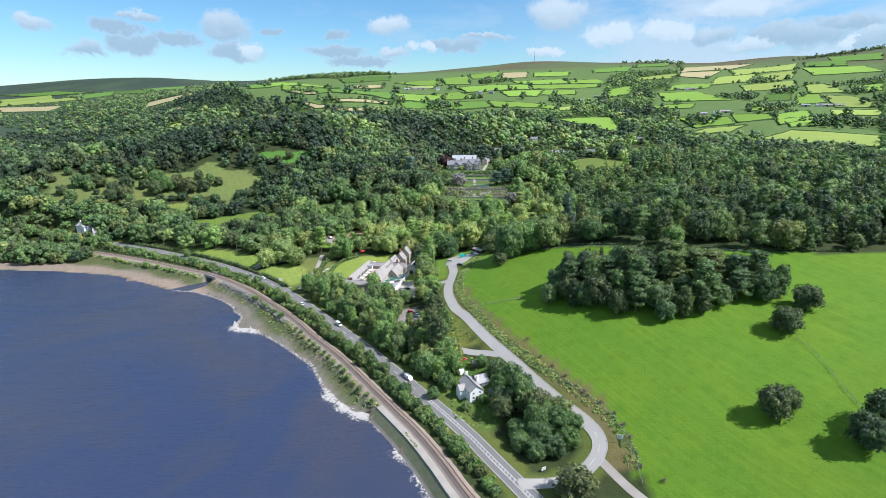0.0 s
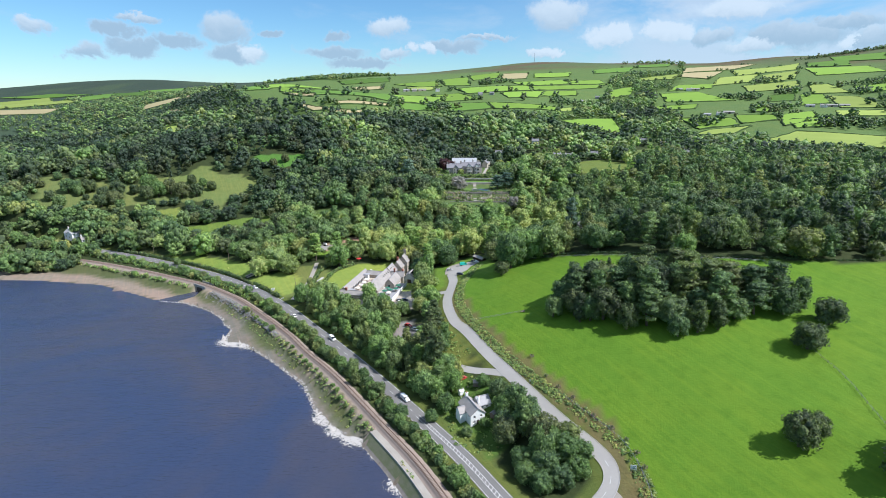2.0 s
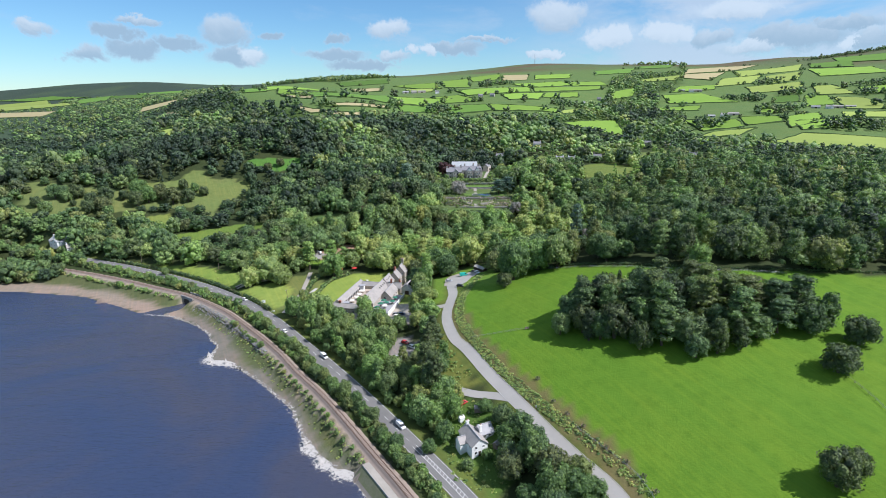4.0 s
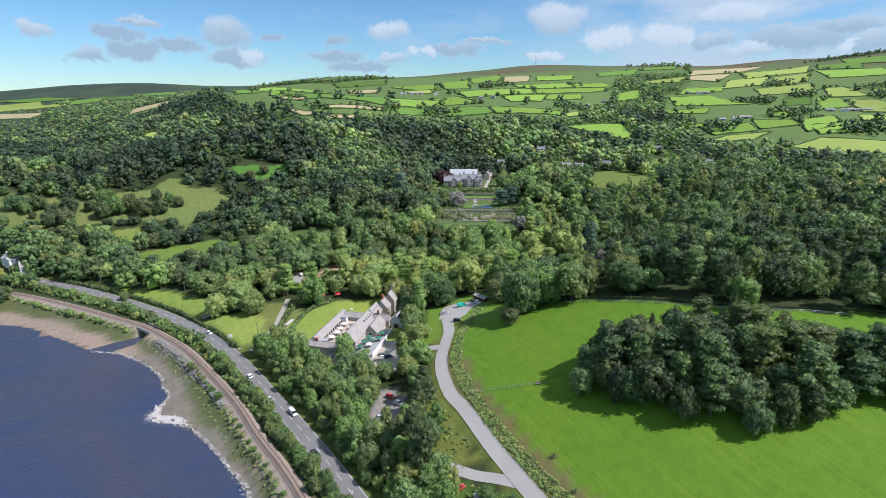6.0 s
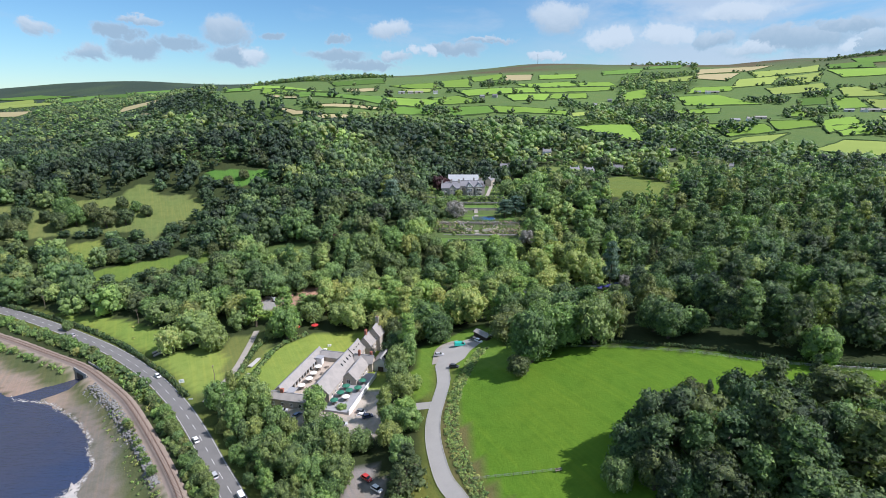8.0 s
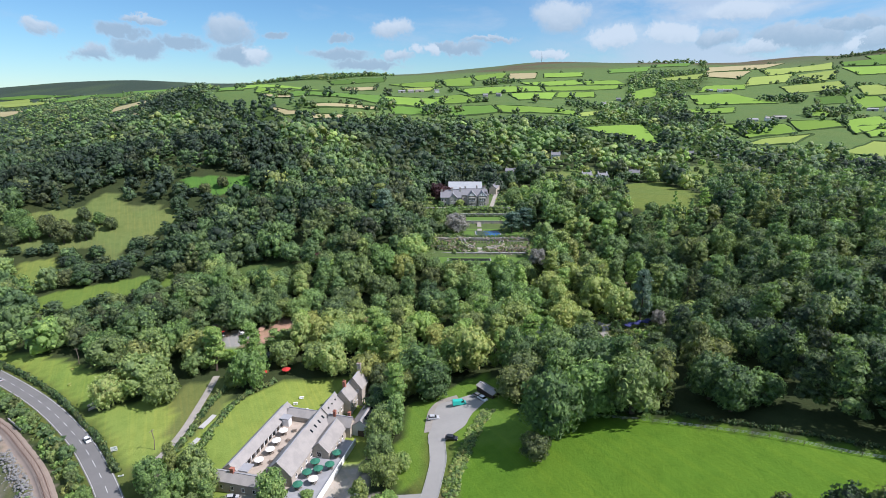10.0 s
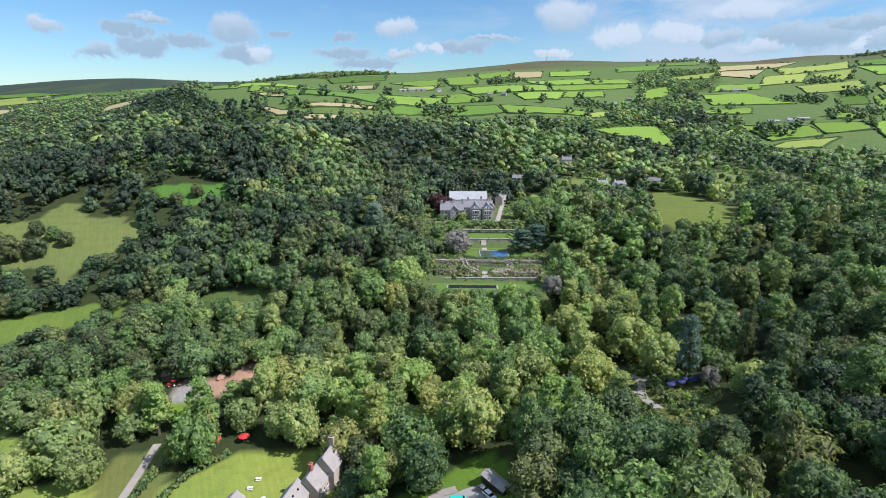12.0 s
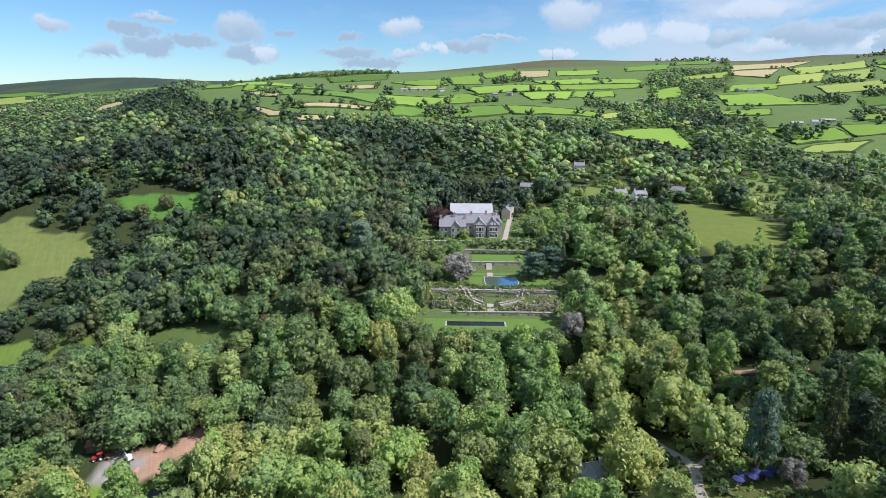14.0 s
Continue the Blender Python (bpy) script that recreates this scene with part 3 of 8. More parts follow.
def sides(line):
    """For each point of a line its unit normal to the right."""
    out = []
    for i in range(len(line)):
        a, b = line[max(i - 1, 0)], line[min(i + 1, len(line) - 1)]
        dx, dy = b[0] - a[0], b[1] - a[1]
        k = math.hypot(dx, dy) or 1.0
        out.append((dy / k, -dx / k))
    return out


def ribbon(name, line, offsets, lift, mat, level=None, step=3.0, lifts=None):
    """A strip laid along a line; offsets to the right, lift over the ground or a level."""
    pts = resample(line, step) if step else line
    nor = sides(pts)
    w = len(offsets)
    xs = np.array([[p[0] + q[0] * o for o in offsets] for p, q in zip(pts, nor)])
    ys = np.array([[p[1] + q[1] * o for o in offsets] for p, q in zip(pts, nor)])
    zs = ground(xs, ys) if level is None else np.full(xs.shape, float(level))
    zs = zs + lift + (np.array(lifts) if lifts is not None else 0.0)
    v = np.stack([xs, ys, zs], -1).reshape(-1, 3)
    q = [(i * w + k, i * w + k + 1, (i + 1) * w + k + 1, (i + 1) * w + k) for i in range(len(pts) - 1) for k in range(w - 1)]
    return new(name, quad_mesh(name, v, [f[::-1] for f in q], mat, True))


# ---- ground, water ----
def lattice(core, fine, lo, hi, grow):
    a = list(np.arange(core[0], core[1] + 0.1, fine))
    s = fine
    while a[-1] < hi:
        s *= grow
        a.append(a[-1] + s)
    s = fine
    while a[0] > lo:
        s *= grow
        a.insert(0, a[0] - s)
    return np.array(a)


# ---- enclosed land on the far hills ----
FIELD_LAND = [[(-558, 1437), (-390, 1146), (-295, 1059), (-227, 995), (-135, 983), (-67, 1031), (18, 1079), (106, 1083), (190, 1058), (249, 1076), (286, 1189), (370, 1316), (429, 1470), (535, 1829), (649, 2051), (835, 2004), (992, 2390), (653, 2557), (333, 2882), (-99, 2889), (-343, 1856), (-870, 2585), (-1080, 2830)],
              [(983, 2341), (755, 1785), (647, 1600), (568, 1492), (474, 1268), (490, 1165), (439, 1012), (421, 944), (492, 922), (506, 869), (579, 716), (1725, 2238), (1557, 2351), (1304, 2353)]]
HILL_FIELDS, COPSES = [], []


def hill_field(kind, *c):
    """An enclosed field by its four corners; kind: 0 pasture, 1 bright pasture, 2 dry pasture, 3 stubble."""
    HILL_FIELDS.append((kind, list(zip(c[::2], c[1::2]))))


def copse(*c):
    COPSES.append(list(zip(c[::2], c[1::2])))


hill_field(1, -614, 1853, -449, 1687, -281, 1512, -419, 1321)
hill_field(0, -345, 1294, -116, 1359, -107, 1125, -262, 1157)
hill_field(3, -259, 1614, -172, 1643, -166, 1552, -240, 1543)
hill_field(1, -125, 1309, 21, 1297, -19, 1174, -92, 1147)
hill_field(0, -90, 1123, -17, 1175, 1, 1118, -75, 1061)
hill_field(1, -143, 1689, -22, 1798, -3, 1588, -63, 1592)
hill_field(1, -11, 1849, 89, 2020, 78, 1607, 10, 1604)
hill_field(1, 96, 2090, 228, 2253, 195, 1984, 101, 1867)
hill_field(0, 119, 1845, 208, 1957, 187, 1752, 109, 1640)
hill_field(3, 230, 2168, 328, 2169, 285, 1942, 199, 1907)
hill_field(1, 344, 2131, 480, 2122, 433, 1954, 316, 1955)
hill_field(1, 217, 1783, 384, 1853, 407, 1713, 236, 1550)
hill_field(1, 32, 1491, 233, 1549, 221, 1422, 63, 1349)
hill_field(1, -25, 1325, 39, 1368, 84, 1248, 7, 1216)
hill_field(0, -2, 1188, 92, 1194, 99, 1125, 18, 1101)
hill_field(1, 98, 1192, 239, 1139, 224, 1093, 104, 1118)
hill_field(1, 139, 1360, 252, 1419, 218, 1295, 149, 1264)
hill_field(1, 240, 1527, 481, 1670, 435, 1560, 232, 1428)
hill_field(1, 256, 1420, 350, 1479, 334, 1410, 231, 1334)
hill_field(2, 237, 1129, 289, 1201, 268, 1112, 220, 1072)
hill_field(1, -394, 1377, -294, 1301, -301, 1220, -367, 1278)
hill_field(3, -297, 1082, -233, 1031, -191, 1005, -230, 1007)
hill_field(3, -199, 1006, -143, 1012, -143, 988, -187, 985)
hill_field(0, -333, 1800, -187, 1979, -169, 1786, -296, 1690)
hill_field(1, 203, 986, 333, 1090, 302, 930, 269, 946)
hill_field(1, 450, 1515, 551, 1615, 486, 1462, 416, 1414)
hill_field(1, 393, 1811, 501, 1804, 487, 1691, 376, 1653)
hill_field(3, 924, 2161, 1250, 2275, 1030, 2035, 835, 1979)
hill_field(3, 826, 1959, 972, 1976, 829, 1771, 772, 1849)
hill_field(2, 1007, 1988, 1361, 2180, 1219, 1963, 946, 1827)
hill_field(2, 875, 1793, 1033, 1854, 893, 1655, 768, 1618)
hill_field(1, 683, 1648, 791, 1650, 749, 1575, 612, 1530)
hill_field(1, 572, 1484, 681, 1509, 705, 1358, 550, 1383)
hill_field(1, 495, 1328, 605, 1333, 563, 1251, 493, 1284)
hill_field(1, 474, 1118, 554, 1069, 536, 1010, 464, 1010)
hill_field(2, 436, 967, 478, 996, 548, 994, 499, 954)
hill_field(1, 568, 1087, 628, 1065, 612, 1019, 544, 1017)
hill_field(1, 690, 1242, 729, 1243, 654, 1101, 612, 1107)
hill_field(1, 639, 1063, 727, 1102, 681, 1012, 597, 974)
hill_field(0, 815, 1408, 886, 1421, 820, 1311, 760, 1310)
hill_field(1, 887, 1399, 926, 1372, 851, 1238, 761, 1203)
hill_field(2, 1025, 1820, 1198, 1911, 1049, 1694, 918, 1615)
hill_field(2, 839, 1581, 1019, 1632, 950, 1499, 804, 1483)
hill_field(0, 1374, 2160, 1506, 2127, 1395, 1951, 1310, 2046)
hill_field(1, 1266, 1991, 1406, 1887, 1324, 1700, 1150, 1748)
hill_field(0, 1523, 2249, 1669, 2163, 1543, 1993, 1451, 2107)
hill_field(2, 993, 1537, 1035, 1520, 989, 1365, 920, 1402)
hill_field(2, 922, 1349, 951, 1291, 893, 1127, 817, 1151)
hill_field(1, 1050, 1444, 1121, 1431, 1047, 1331, 988, 1336)
hill_field(2, 779, 1113, 867, 1101, 838, 1052, 742, 1048)
hill_field(2, 513, 882, 590, 929, 697, 865, 599, 740)
hill_field(1, 626, 1016, 732, 1042, 713, 968, 605, 953)
hill_field(1, 517, 696, 580, 715, 536, 659, 491, 646)
hill_field(2, 634, 1824, 810, 1942, 730, 1790, 598, 1771)
hill_field(0, 581, 2184, 757, 2255, 675, 2069, 541, 2030)
hill_field(2, -2336, 2933, -2063, 2932, -1395, 2133, -1549, 1939)
hill_field(0, -2408, 3031, -2086, 3015, -1794, 2865, -2174, 2961)
hill_field(3, -1519, 1900, -1286, 1887, -1252, 1754, -1403, 1750)
hill_field(0, -1835, 2812, -1609, 2747, -1350, 2280, -1400, 2175)
hill_field(0, -1609, 2747, -1338, 2575, -1190, 2243, -1437, 2430)
hill_field(0, -1471, 2726, -1234, 2693, -1127, 2457, -1380, 2581)
hill_field(3, -927, 1739, -840, 1826, -765, 1642, -892, 1653)
hill_field(3, -834, 1834, -846, 2126, -723, 1770, -732, 1588)
hill_field(2, -514, 1021, -497, 1054, -453, 957, -484, 990)
hill_field(3, -726, 1471, -622, 1345, -548, 1195, -662, 1353)
hill_field(3, -355, 1284, -267, 1190, -259, 1132, -353, 1252)
hill_field(3, -206, 1061, -104, 1092, -102, 1072, -194, 1040)
hill_field(0, 806, 2348, 997, 2464, 891, 2253, 747, 2226)
hill_field(0, -661, 1853, -513, 1620, -404, 1317, -459, 1322)
hill_field(2, -102, 1587, -14, 1592, -28, 1493, -90, 1522)
copse(700, 1412, 808, 1412, 745, 1342, 674, 1412)
copse(869, 1478, 932, 1478, 890, 1408, 837, 1421)
copse(696, 1161, 736, 1161, 680, 1107, 631, 1091)
copse(1088, 1492, 1176, 1492, 1115, 1422, 1045, 1492)
copse(737, 988, 795, 993, 753, 939, 696, 923)
copse(678, 1185, 804, 1185, 715, 1185, 599, 1115)
copse(2079, 2344, 2190, 2344, 1570, 2344, 1395, 2274)
copse(-327, 1104, -208, 1057, -209, 1034, -297, 1104)
copse(-110, 1150, -85, 1156, -76, 1086, -98, 1087)
copse(-34, 1153, 1, 1153, 18, 1095, -26, 1083)
copse(113, 1706, 153, 1706, 135, 1636, 106, 1640)
copse(171, 1788, 226, 1788, 196, 1753, 157, 1718)
copse(241, 1263, 331, 1263, 289, 1211, 220, 1193)
copse(341, 1286, 442, 1286, 386, 1286, 292, 1216)
copse(482, 1091, 508, 1074, 492, 1026, 461, 1028)
copse(937, 1679, 1016, 1679, 907, 1620, 866, 1609)
copse(1024, 1380, 1045, 1380, 984, 1310, 966, 1362)
copse(671, 997, 737, 997, 675, 927, 634, 953)
HILL_TREES = [(-171, 1263), (-213, 1465), (-113, 1329), (19, 1433), (135, 1716), (165, 1384), (176, 1227), (268, 1336), (493, 1653), (484, 1076), (500, 1032), (1032, 1683), (1228, 1955), (1016, 1451), (888, 1169), (770, 1050), (1019, 1324), (944, 1213), (563, 1330), (529, 1060), (875, 1357), (30, 1135), (124, 1095), (201, 1117), (-251, 1218), (-194, 1136)]
HOUSES = [(331, 747), (76, 744), (149, 719), (314, 866), (135, 808), (163, 713), (198, 724), (346, 868)]
TRACK_EDGE = [(106, 469), (120, 466.5), (143, 460.5), (143, 455), (118, 459), (106, 463)]
LOOKOUTS = [LEFT_PARK, LOW_PARK, LOW_LAWN, SMALL_LAWN, GREEN_PATCH, MEADOW, PIT, LEFT_GREEN, ROSE_GARDEN, TRACK_EDGE] + UPPER_LAWNS


def dwindle(x, y):
    """How far trees keep low where they stand below the edge of a clearing, field or house."""
    f = np.ones(np.shape(x))
    for share, low, lower in ((0.17, 0.85, 1.0), (0.10, 0.62, 0.78), (0.05, 0.42, 0.6), (0.02, 0.3, 0.5)):
        px, py = x + (x - 5) * share, y + (y - 60) * share
        for k, c in HILL_FIELDS:
            f[inside(px, py, c)] = low
        for c in LOOKOUTS:
            f[inside(px, py, c)] = lower
        for hx, hy in HOUSES:
            f[np.hypot(px - hx, py - hy) < 14] = lower
    return f


def hillside(x, y):
    """1 where the far land is enclosed fields, 0 where it is wood."""
    w = 9 * wander(x, y, 60, 1.5)
    r = np.zeros(np.broadcast(x, y).shape, bool)
    for land in FIELD_LAND:
        r |= inside(x + w, y + w, land)
    for k, c in HILL_FIELDS:
        r |= inside(x, y, c)
    for hx, hy in HOUSES:
        r |= np.hypot(x - hx, y - hy) < 13
    return r


GRASS, LUSH, DRY = (0.11, 0.20, 0.026), (0.092, 0.184, 0.014), (0.20, 0.21, 0.06)
FLOOR, MUD, SHINGLE, MARSH = (0.035, 0.050, 0.018), (0.235, 0.195, 0.160), (0.155, 0.143, 0.124), (0.082, 0.100, 0.042)


def build_ground():
    gx, gy = lattice((-290, 130), 3.5, -4700, 4700, 1.048), lattice((110, 680), 3.5, -700, 4850, 1.032)
    x, y = np.meshgrid(gx, gy)
    z = ground(x, y)
    c = np.zeros(x.shape + (4,))
    c[..., 3] = 1

    def lay(mask, colour):
        f = np.clip(np.asarray(mask, float), 0, 1)[..., None]
        c[..., :3] = c[..., :3] * (1 - f) + np.array(colour) * f
    s = shore_distance(x, y)
    da, dr = line_distance(x, y, TRACK), line_distance(x, y, ROAD)
    lay(np.ones(x.shape), FLOOR)
    lay(smooth(np.hypot(x, y), 800, 1100), (0.055, 0.095, 0.022))
    lay(hillside(x, y) * smooth(y, 800, 900), (0.095, 0.155, 0.045))
    moor = smooth(np.hypot(x, y), 2250, 2750)
    lay(moor, (0.085, 0.115, 0.05))
    # left hill: dark of its woods, with distance haze mixed into the colour
    lay(smooth(-x, 450, 700) * smooth(np.hypot(x, y), 1500, 1700), (0.040, 0.066, 0.040))
    lay(moor * smooth(wander(x, y, 170, 3.0), 0.0, 0.25) * smooth(x, -300, 300), (0.10, 0.08, 0.045))
    lay(moor * smooth(wander(x, y, 120, 1.0), 0.05, 0.2) * (1 - smooth(x, -500, 0)), (0.03, 0.05, 0.022))
    lay(moor * smooth(wander(x, y, 140, 7.0), 0.2, 0.3) * (1 - smooth(x, -500, 0)), (0.12, 0.19, 0.05))
    # left moor again dark for woods, bluish for painted haze
    lay(moor * smooth(-x, 150, 500) * 0.85, (0.036, 0.056, 0.042))
    for poly, colour in ((FIELD, LUSH), (MEADOW, (0.12, 0.165, 0.035)), (LEFT_PARK, (0.118, 0.152, 0.05)), (LOW_PARK, (0.125, 0.165, 0.05)), (LOW_LAWN, (0.115, 0.18, 0.035)), (SIDE_LAWN, (0.14, 0.19, 0.045)), (SMALL_LAWN, (0.08, 0.125, 0.035)), (LODGE_YARD, (0.08, 0.11, 0.035)), (EAST_LAWN, (0.12, 0.17, 0.045)), (BARN_STRIP, (0.12, 0.15, 0.045)), (GREEN_PATCH, (0.07, 0.165, 0.03)),
                         (ROAD_FIELD_A, (0.165, 0.24, 0.048)), (ROAD_FIELD_B, (0.20, 0.265, 0.058)), (MILL_LAWN, (0.195, 0.262, 0.052)), (DRIVE_VERGE, (0.13, 0.15, 0.035)),
                         (DRIVE_END, GRASS), (GARDEN_HALL, (0.088, 0.128, 0.045)), ([(-112, 412), (-112, 424), (-80, 424), (-80, 414)], (0.13, 0.22, 0.03)), ([(-80, 438), (-80, 446), (-30, 452), (-30, 442)], (0.30, 0.20, 0.15)), (PIT, (0.33, 0.22, 0.16)), (GRAVEL_PATCH, (0.27, 0.265, 0.26)), (COTTAGE_GARDEN, (0.07, 0.13, 0.025)), (ROSE_GARDEN, (0.10, 0.12, 0.035)),
                         (LEFT_GREEN, (0.08, 0.19, 0.02)), 
                         (CAR_PARK, (0.36, 0.335, 0.30)), (LOWER_PARK, (0.24, 0.235, 0.23))):
        lay(inside(x, y, poly), colour)
    for poly in UPPER_LAWNS:
        lay(inside(x, y, poly), (0.125, 0.175, 0.05))
    # rough grass beside the roads
    verge = (dr < 9) | (line_distance(x, y, DRIVEWAY) < 5.5)
    lay(verge * 0.8, (0.10, 0.13, 0.03))
    lay((line_distance(x, y, [(64, 160), (60, 190), (45, 214), (30, 240), (20, 262), (11, 285), (9, 312)]) < 4.5) * 0.9, (0.13, 0.115, 0.05))
    # foreshore: silt, shingle, saltmarsh, embankment
    strip = inside(x, y, SHORE + TRACK[::-1])
    t = s / (s + da + 1e-6)
    lay(strip & (s > -3), MARSH)
    lay(strip * smooth(0.34 + 0.2 * wander(x, y, 9, 1.0) - t, -0.10, 0.10), SHINGLE)
    lay(strip * smooth(x, -150, -170) * smooth(0.46 + 0.15 * wander(x, y, 11, 4.0) - t, -0.08, 0.08), MUD)
    lay(strip & (da < 5), (0.28, 0.24, 0.20))
    lay(s < -1, (0.13, 0.11, 0.10))
    ny, nx = x.shape
    idx = np.arange(nx * ny).reshape(ny, nx)
    q = np.stack([idx[:-1, :-1], idx[:-1, 1:], idx[1:, 1:], idx[1:, :-1]], -1).reshape(-1, 4)
    me = quad_mesh("ground", np.stack([x, y, z], -1).reshape(-1, 3), q, GROUND, True)
    a = me.color_attributes.new("cover", "FLOAT_COLOR", "POINT")
    a.data.foreach_set("color", c.reshape(-1))
    return tagged(new("ground", me), "rolling grassland and woodland floor above the estuary", "ground", kind="structure")


build_ground()
wx = np.linspace(-4700, 160, 60)
wy = np.linspace(-700, 420, 30)
gx, gy = np.meshgrid(wx, wy)
ii = np.arange(gx.size).reshape(gx.shape)
water = new("water", quad_mesh("water", np.stack([gx, gy, gx * 0], -1).reshape(-1, 3),
                               np.stack([ii[:-1, :-1], ii[:-1, 1:], ii[1:, 1:], ii[1:, :-1]], -1).reshape(-1, 4), WATER, True))
tagged(water, "dark blue rippled tidal estuary water", "water", kind="structure")

# ---- trees ----
def ico(level):
    bm = bmesh.new()
    bmesh.ops.create_icosphere(bm, subdivisions=level, radius=1.0)
    v = np.array([q.co[:] for q in bm.verts])
    f = np.array([[q.index for q in p.verts] for p in bm.faces])
    bm.free()
    return v, f


ICO = {1: ico(1), 2: ico(2)}


def crown_arrays(rng, form, lobes, cards, size, level=2):
    """One crown of about unit radius, base at z 0: rounded leafy boughs, and small leaning leaf clumps over them."""
    centres, radii = [], []
    spread = 1.0 if lobes > 14 else 1.22   # few boughs are broader ones
    for i in range(lobes):
        u = (i + rng.random()) / lobes
        a = i * 2.39996 + rng.uniform(-0.5, 0.5)
        if form == "round":
            h = 0.20 + 1.02 * u
            r = 0.66 * math.sqrt(max(0.0, 1 - ((h - 0.60) / 0.74) ** 2)) * rng.uniform(0.55, 1.10)
            lr = rng.uniform(0.30, 0.46) * spread
        elif form == "tall":
            h = 0.2 + 1.95 * u
            r = 0.52 * math.sqrt(max(0.0, 1 - ((h - 0.95) / 1.25) ** 2)) * rng.uniform(0.5, 1.12)
            lr = rng.uniform(0.24, 0.38) * spread
        elif form == "spire":
            h = 0.1 + 2.9 * u
            r = 0.62 * (1 - h / 3.2) * rng.uniform(0.7, 1.1)
            lr = 0.13 + 0.27 * (1 - h / 3.2)
        elif form == "pine":
            tier = min(5, int(u * 6))
            h = 0.55 + tier * 0.33 + rng.uniform(-0.06, 0.06)
            r = (0.82 - 0.10 * tier) * rng.uniform(0.2, 0.95)
            lr = rng.uniform(0.30, 0.46)
        else:
            h = 0.15 + 0.5 * u
            r = 0.62 * math.sqrt(1 - u * 0.9) * rng.uniform(0.6, 1.05)
            lr = rng.uniform(0.34, 0.5)
        centres.append((r * math.cos(a), r * math.sin(a), h))
        radii.append(lr)
    centres, radii = np.array(centres), np.array(radii)
    mid = centres.mean(0)
    mid[:2] = 0
    squash = 0.42 if form == "pine" else 0.82
    sv, sf = ICO[level]
    vs, fs, n = [], [], 0
    for c, lr in zip(centres, radii):
        v = sv @ np.array(Euler(rng.uniform(0, 6.28, 3)).to_matrix()).T
        v = v * (1 + rng.normal(size=(len(v), 1)) * 0.2)
        out = c - mid
        out = out / (np.linalg.norm(out) + 1e-6)
        fc = v[sf].mean(1)
        keep = (fc @ out > -0.3) | (fc[:, 2] > 0.55)
        vs.append(v * lr * (0.66 if cards > 600 else 0.74) * np.array([1, 1, squash]) + c)
        fs.append(sf[keep] + n)
        n += len(v)
    k = rng.integers(0, lobes, cards)
    d = rng.normal(size=(cards, 3))
    axis = centres[k] - mid
    d += axis / (np.linalg.norm(axis, axis=1, keepdims=True) + 1e-6) * 0.9
    d[:, 2] += 0.3
    d /= np.linalg.norm(d, axis=1, keepdims=True)
    pos = centres[k] + d * radii[k][:, None] * rng.uniform(0.72, 1.10, (cards, 1)) * np.array([1, 1, squash])
    nor = d + rng.normal(size=(cards, 3)) * 0.55
    nor /= np.linalg.norm(nor, axis=1, keepdims=True)
    t1 = np.cross(nor, rng.normal(size=(cards, 3)))
    t1 /= np.linalg.norm(t1, axis=1, keepdims=True)
    t2 = np.cross(nor, t1)
    corners = []
    for su, sw in ((-1, -0.5), (1, -0.6), (0.1, 1.1)):
        j = size * rng.uniform(0.55, 1.35, (cards, 1))
        corners.append(pos + t1 * su * j + t2 * sw * j)
    vs.append(np.stack(corners, 1).reshape(-1, 3))
    fs.append(np.arange(cards * 3).reshape(-1, 3) + n)
    v = np.concatenate(vs)
    v[:, 2] = np.maximum(v[:, 2], 0.02)
    return v, np.concatenate(fs)


def limb(bm, a, b, ra, rb, n=6):
    """A tapered branch between two points."""
    a, b = Vector(a), Vector(b)
    q = (b - a).to_track_quat("Z", "Y")
    rings = []
    for p, r in ((a, ra), (a.lerp(b, 0.5) + Vector((0.04, -0.03, 0)) * (b - a).length, (ra + rb) / 2), (b, rb)):
        rings.append([bm.verts.new(p + q @ Vector((r * math.cos(2 * math.pi * k / n), r * math.sin(2 * math.pi * k / n), 0))) for k in range(n)])
    for lo, hi in zip(rings, rings[1:]):
        for k in range(n):
            bm.faces.new((lo[k], lo[(k + 1) % n], hi[(k + 1) % n], hi[k]))
    bm.faces.new(rings[-1])


def bm_mesh(name, bm, mat):
    me = bpy.data.meshes.new(name)
    bm.normal_update()
    bm.to_mesh(me)
    bm.free()
    me.materials.append(mat)
    return me


def trunk_mesh(rng, form):
    bm = bmesh.new()
    if form in ("spire", "pine"):
        limb(bm, (0, 0, -0.12), (0.02, 0.01, 2.5), 0.085, 0.02)
        for i in range(8):
            a, h = i * 2.4, 0.6 + i * 0.22
            limb(bm, (0, 0, h), (math.cos(a) * 0.6, math.sin(a) * 0.6, h + 0.06), 0.025, 0.008, 4)
    else:
        limb(bm, (0, 0, -0.12), (0.03, 0.02, 0.5), 0.10, 0.07, 8)
        for i in range(6):
            a = i * 1.05 + rng.uniform(-0.3, 0.3)
            limb(bm, (0.02, 0.01, 0.35 + 0.03 * i), (math.cos(a) * 0.55, math.sin(a) * 0.55, 0.75 + 0.07 * i), 0.045, 0.012, 5)
    return bm_mesh("trunk", bm, BARK)


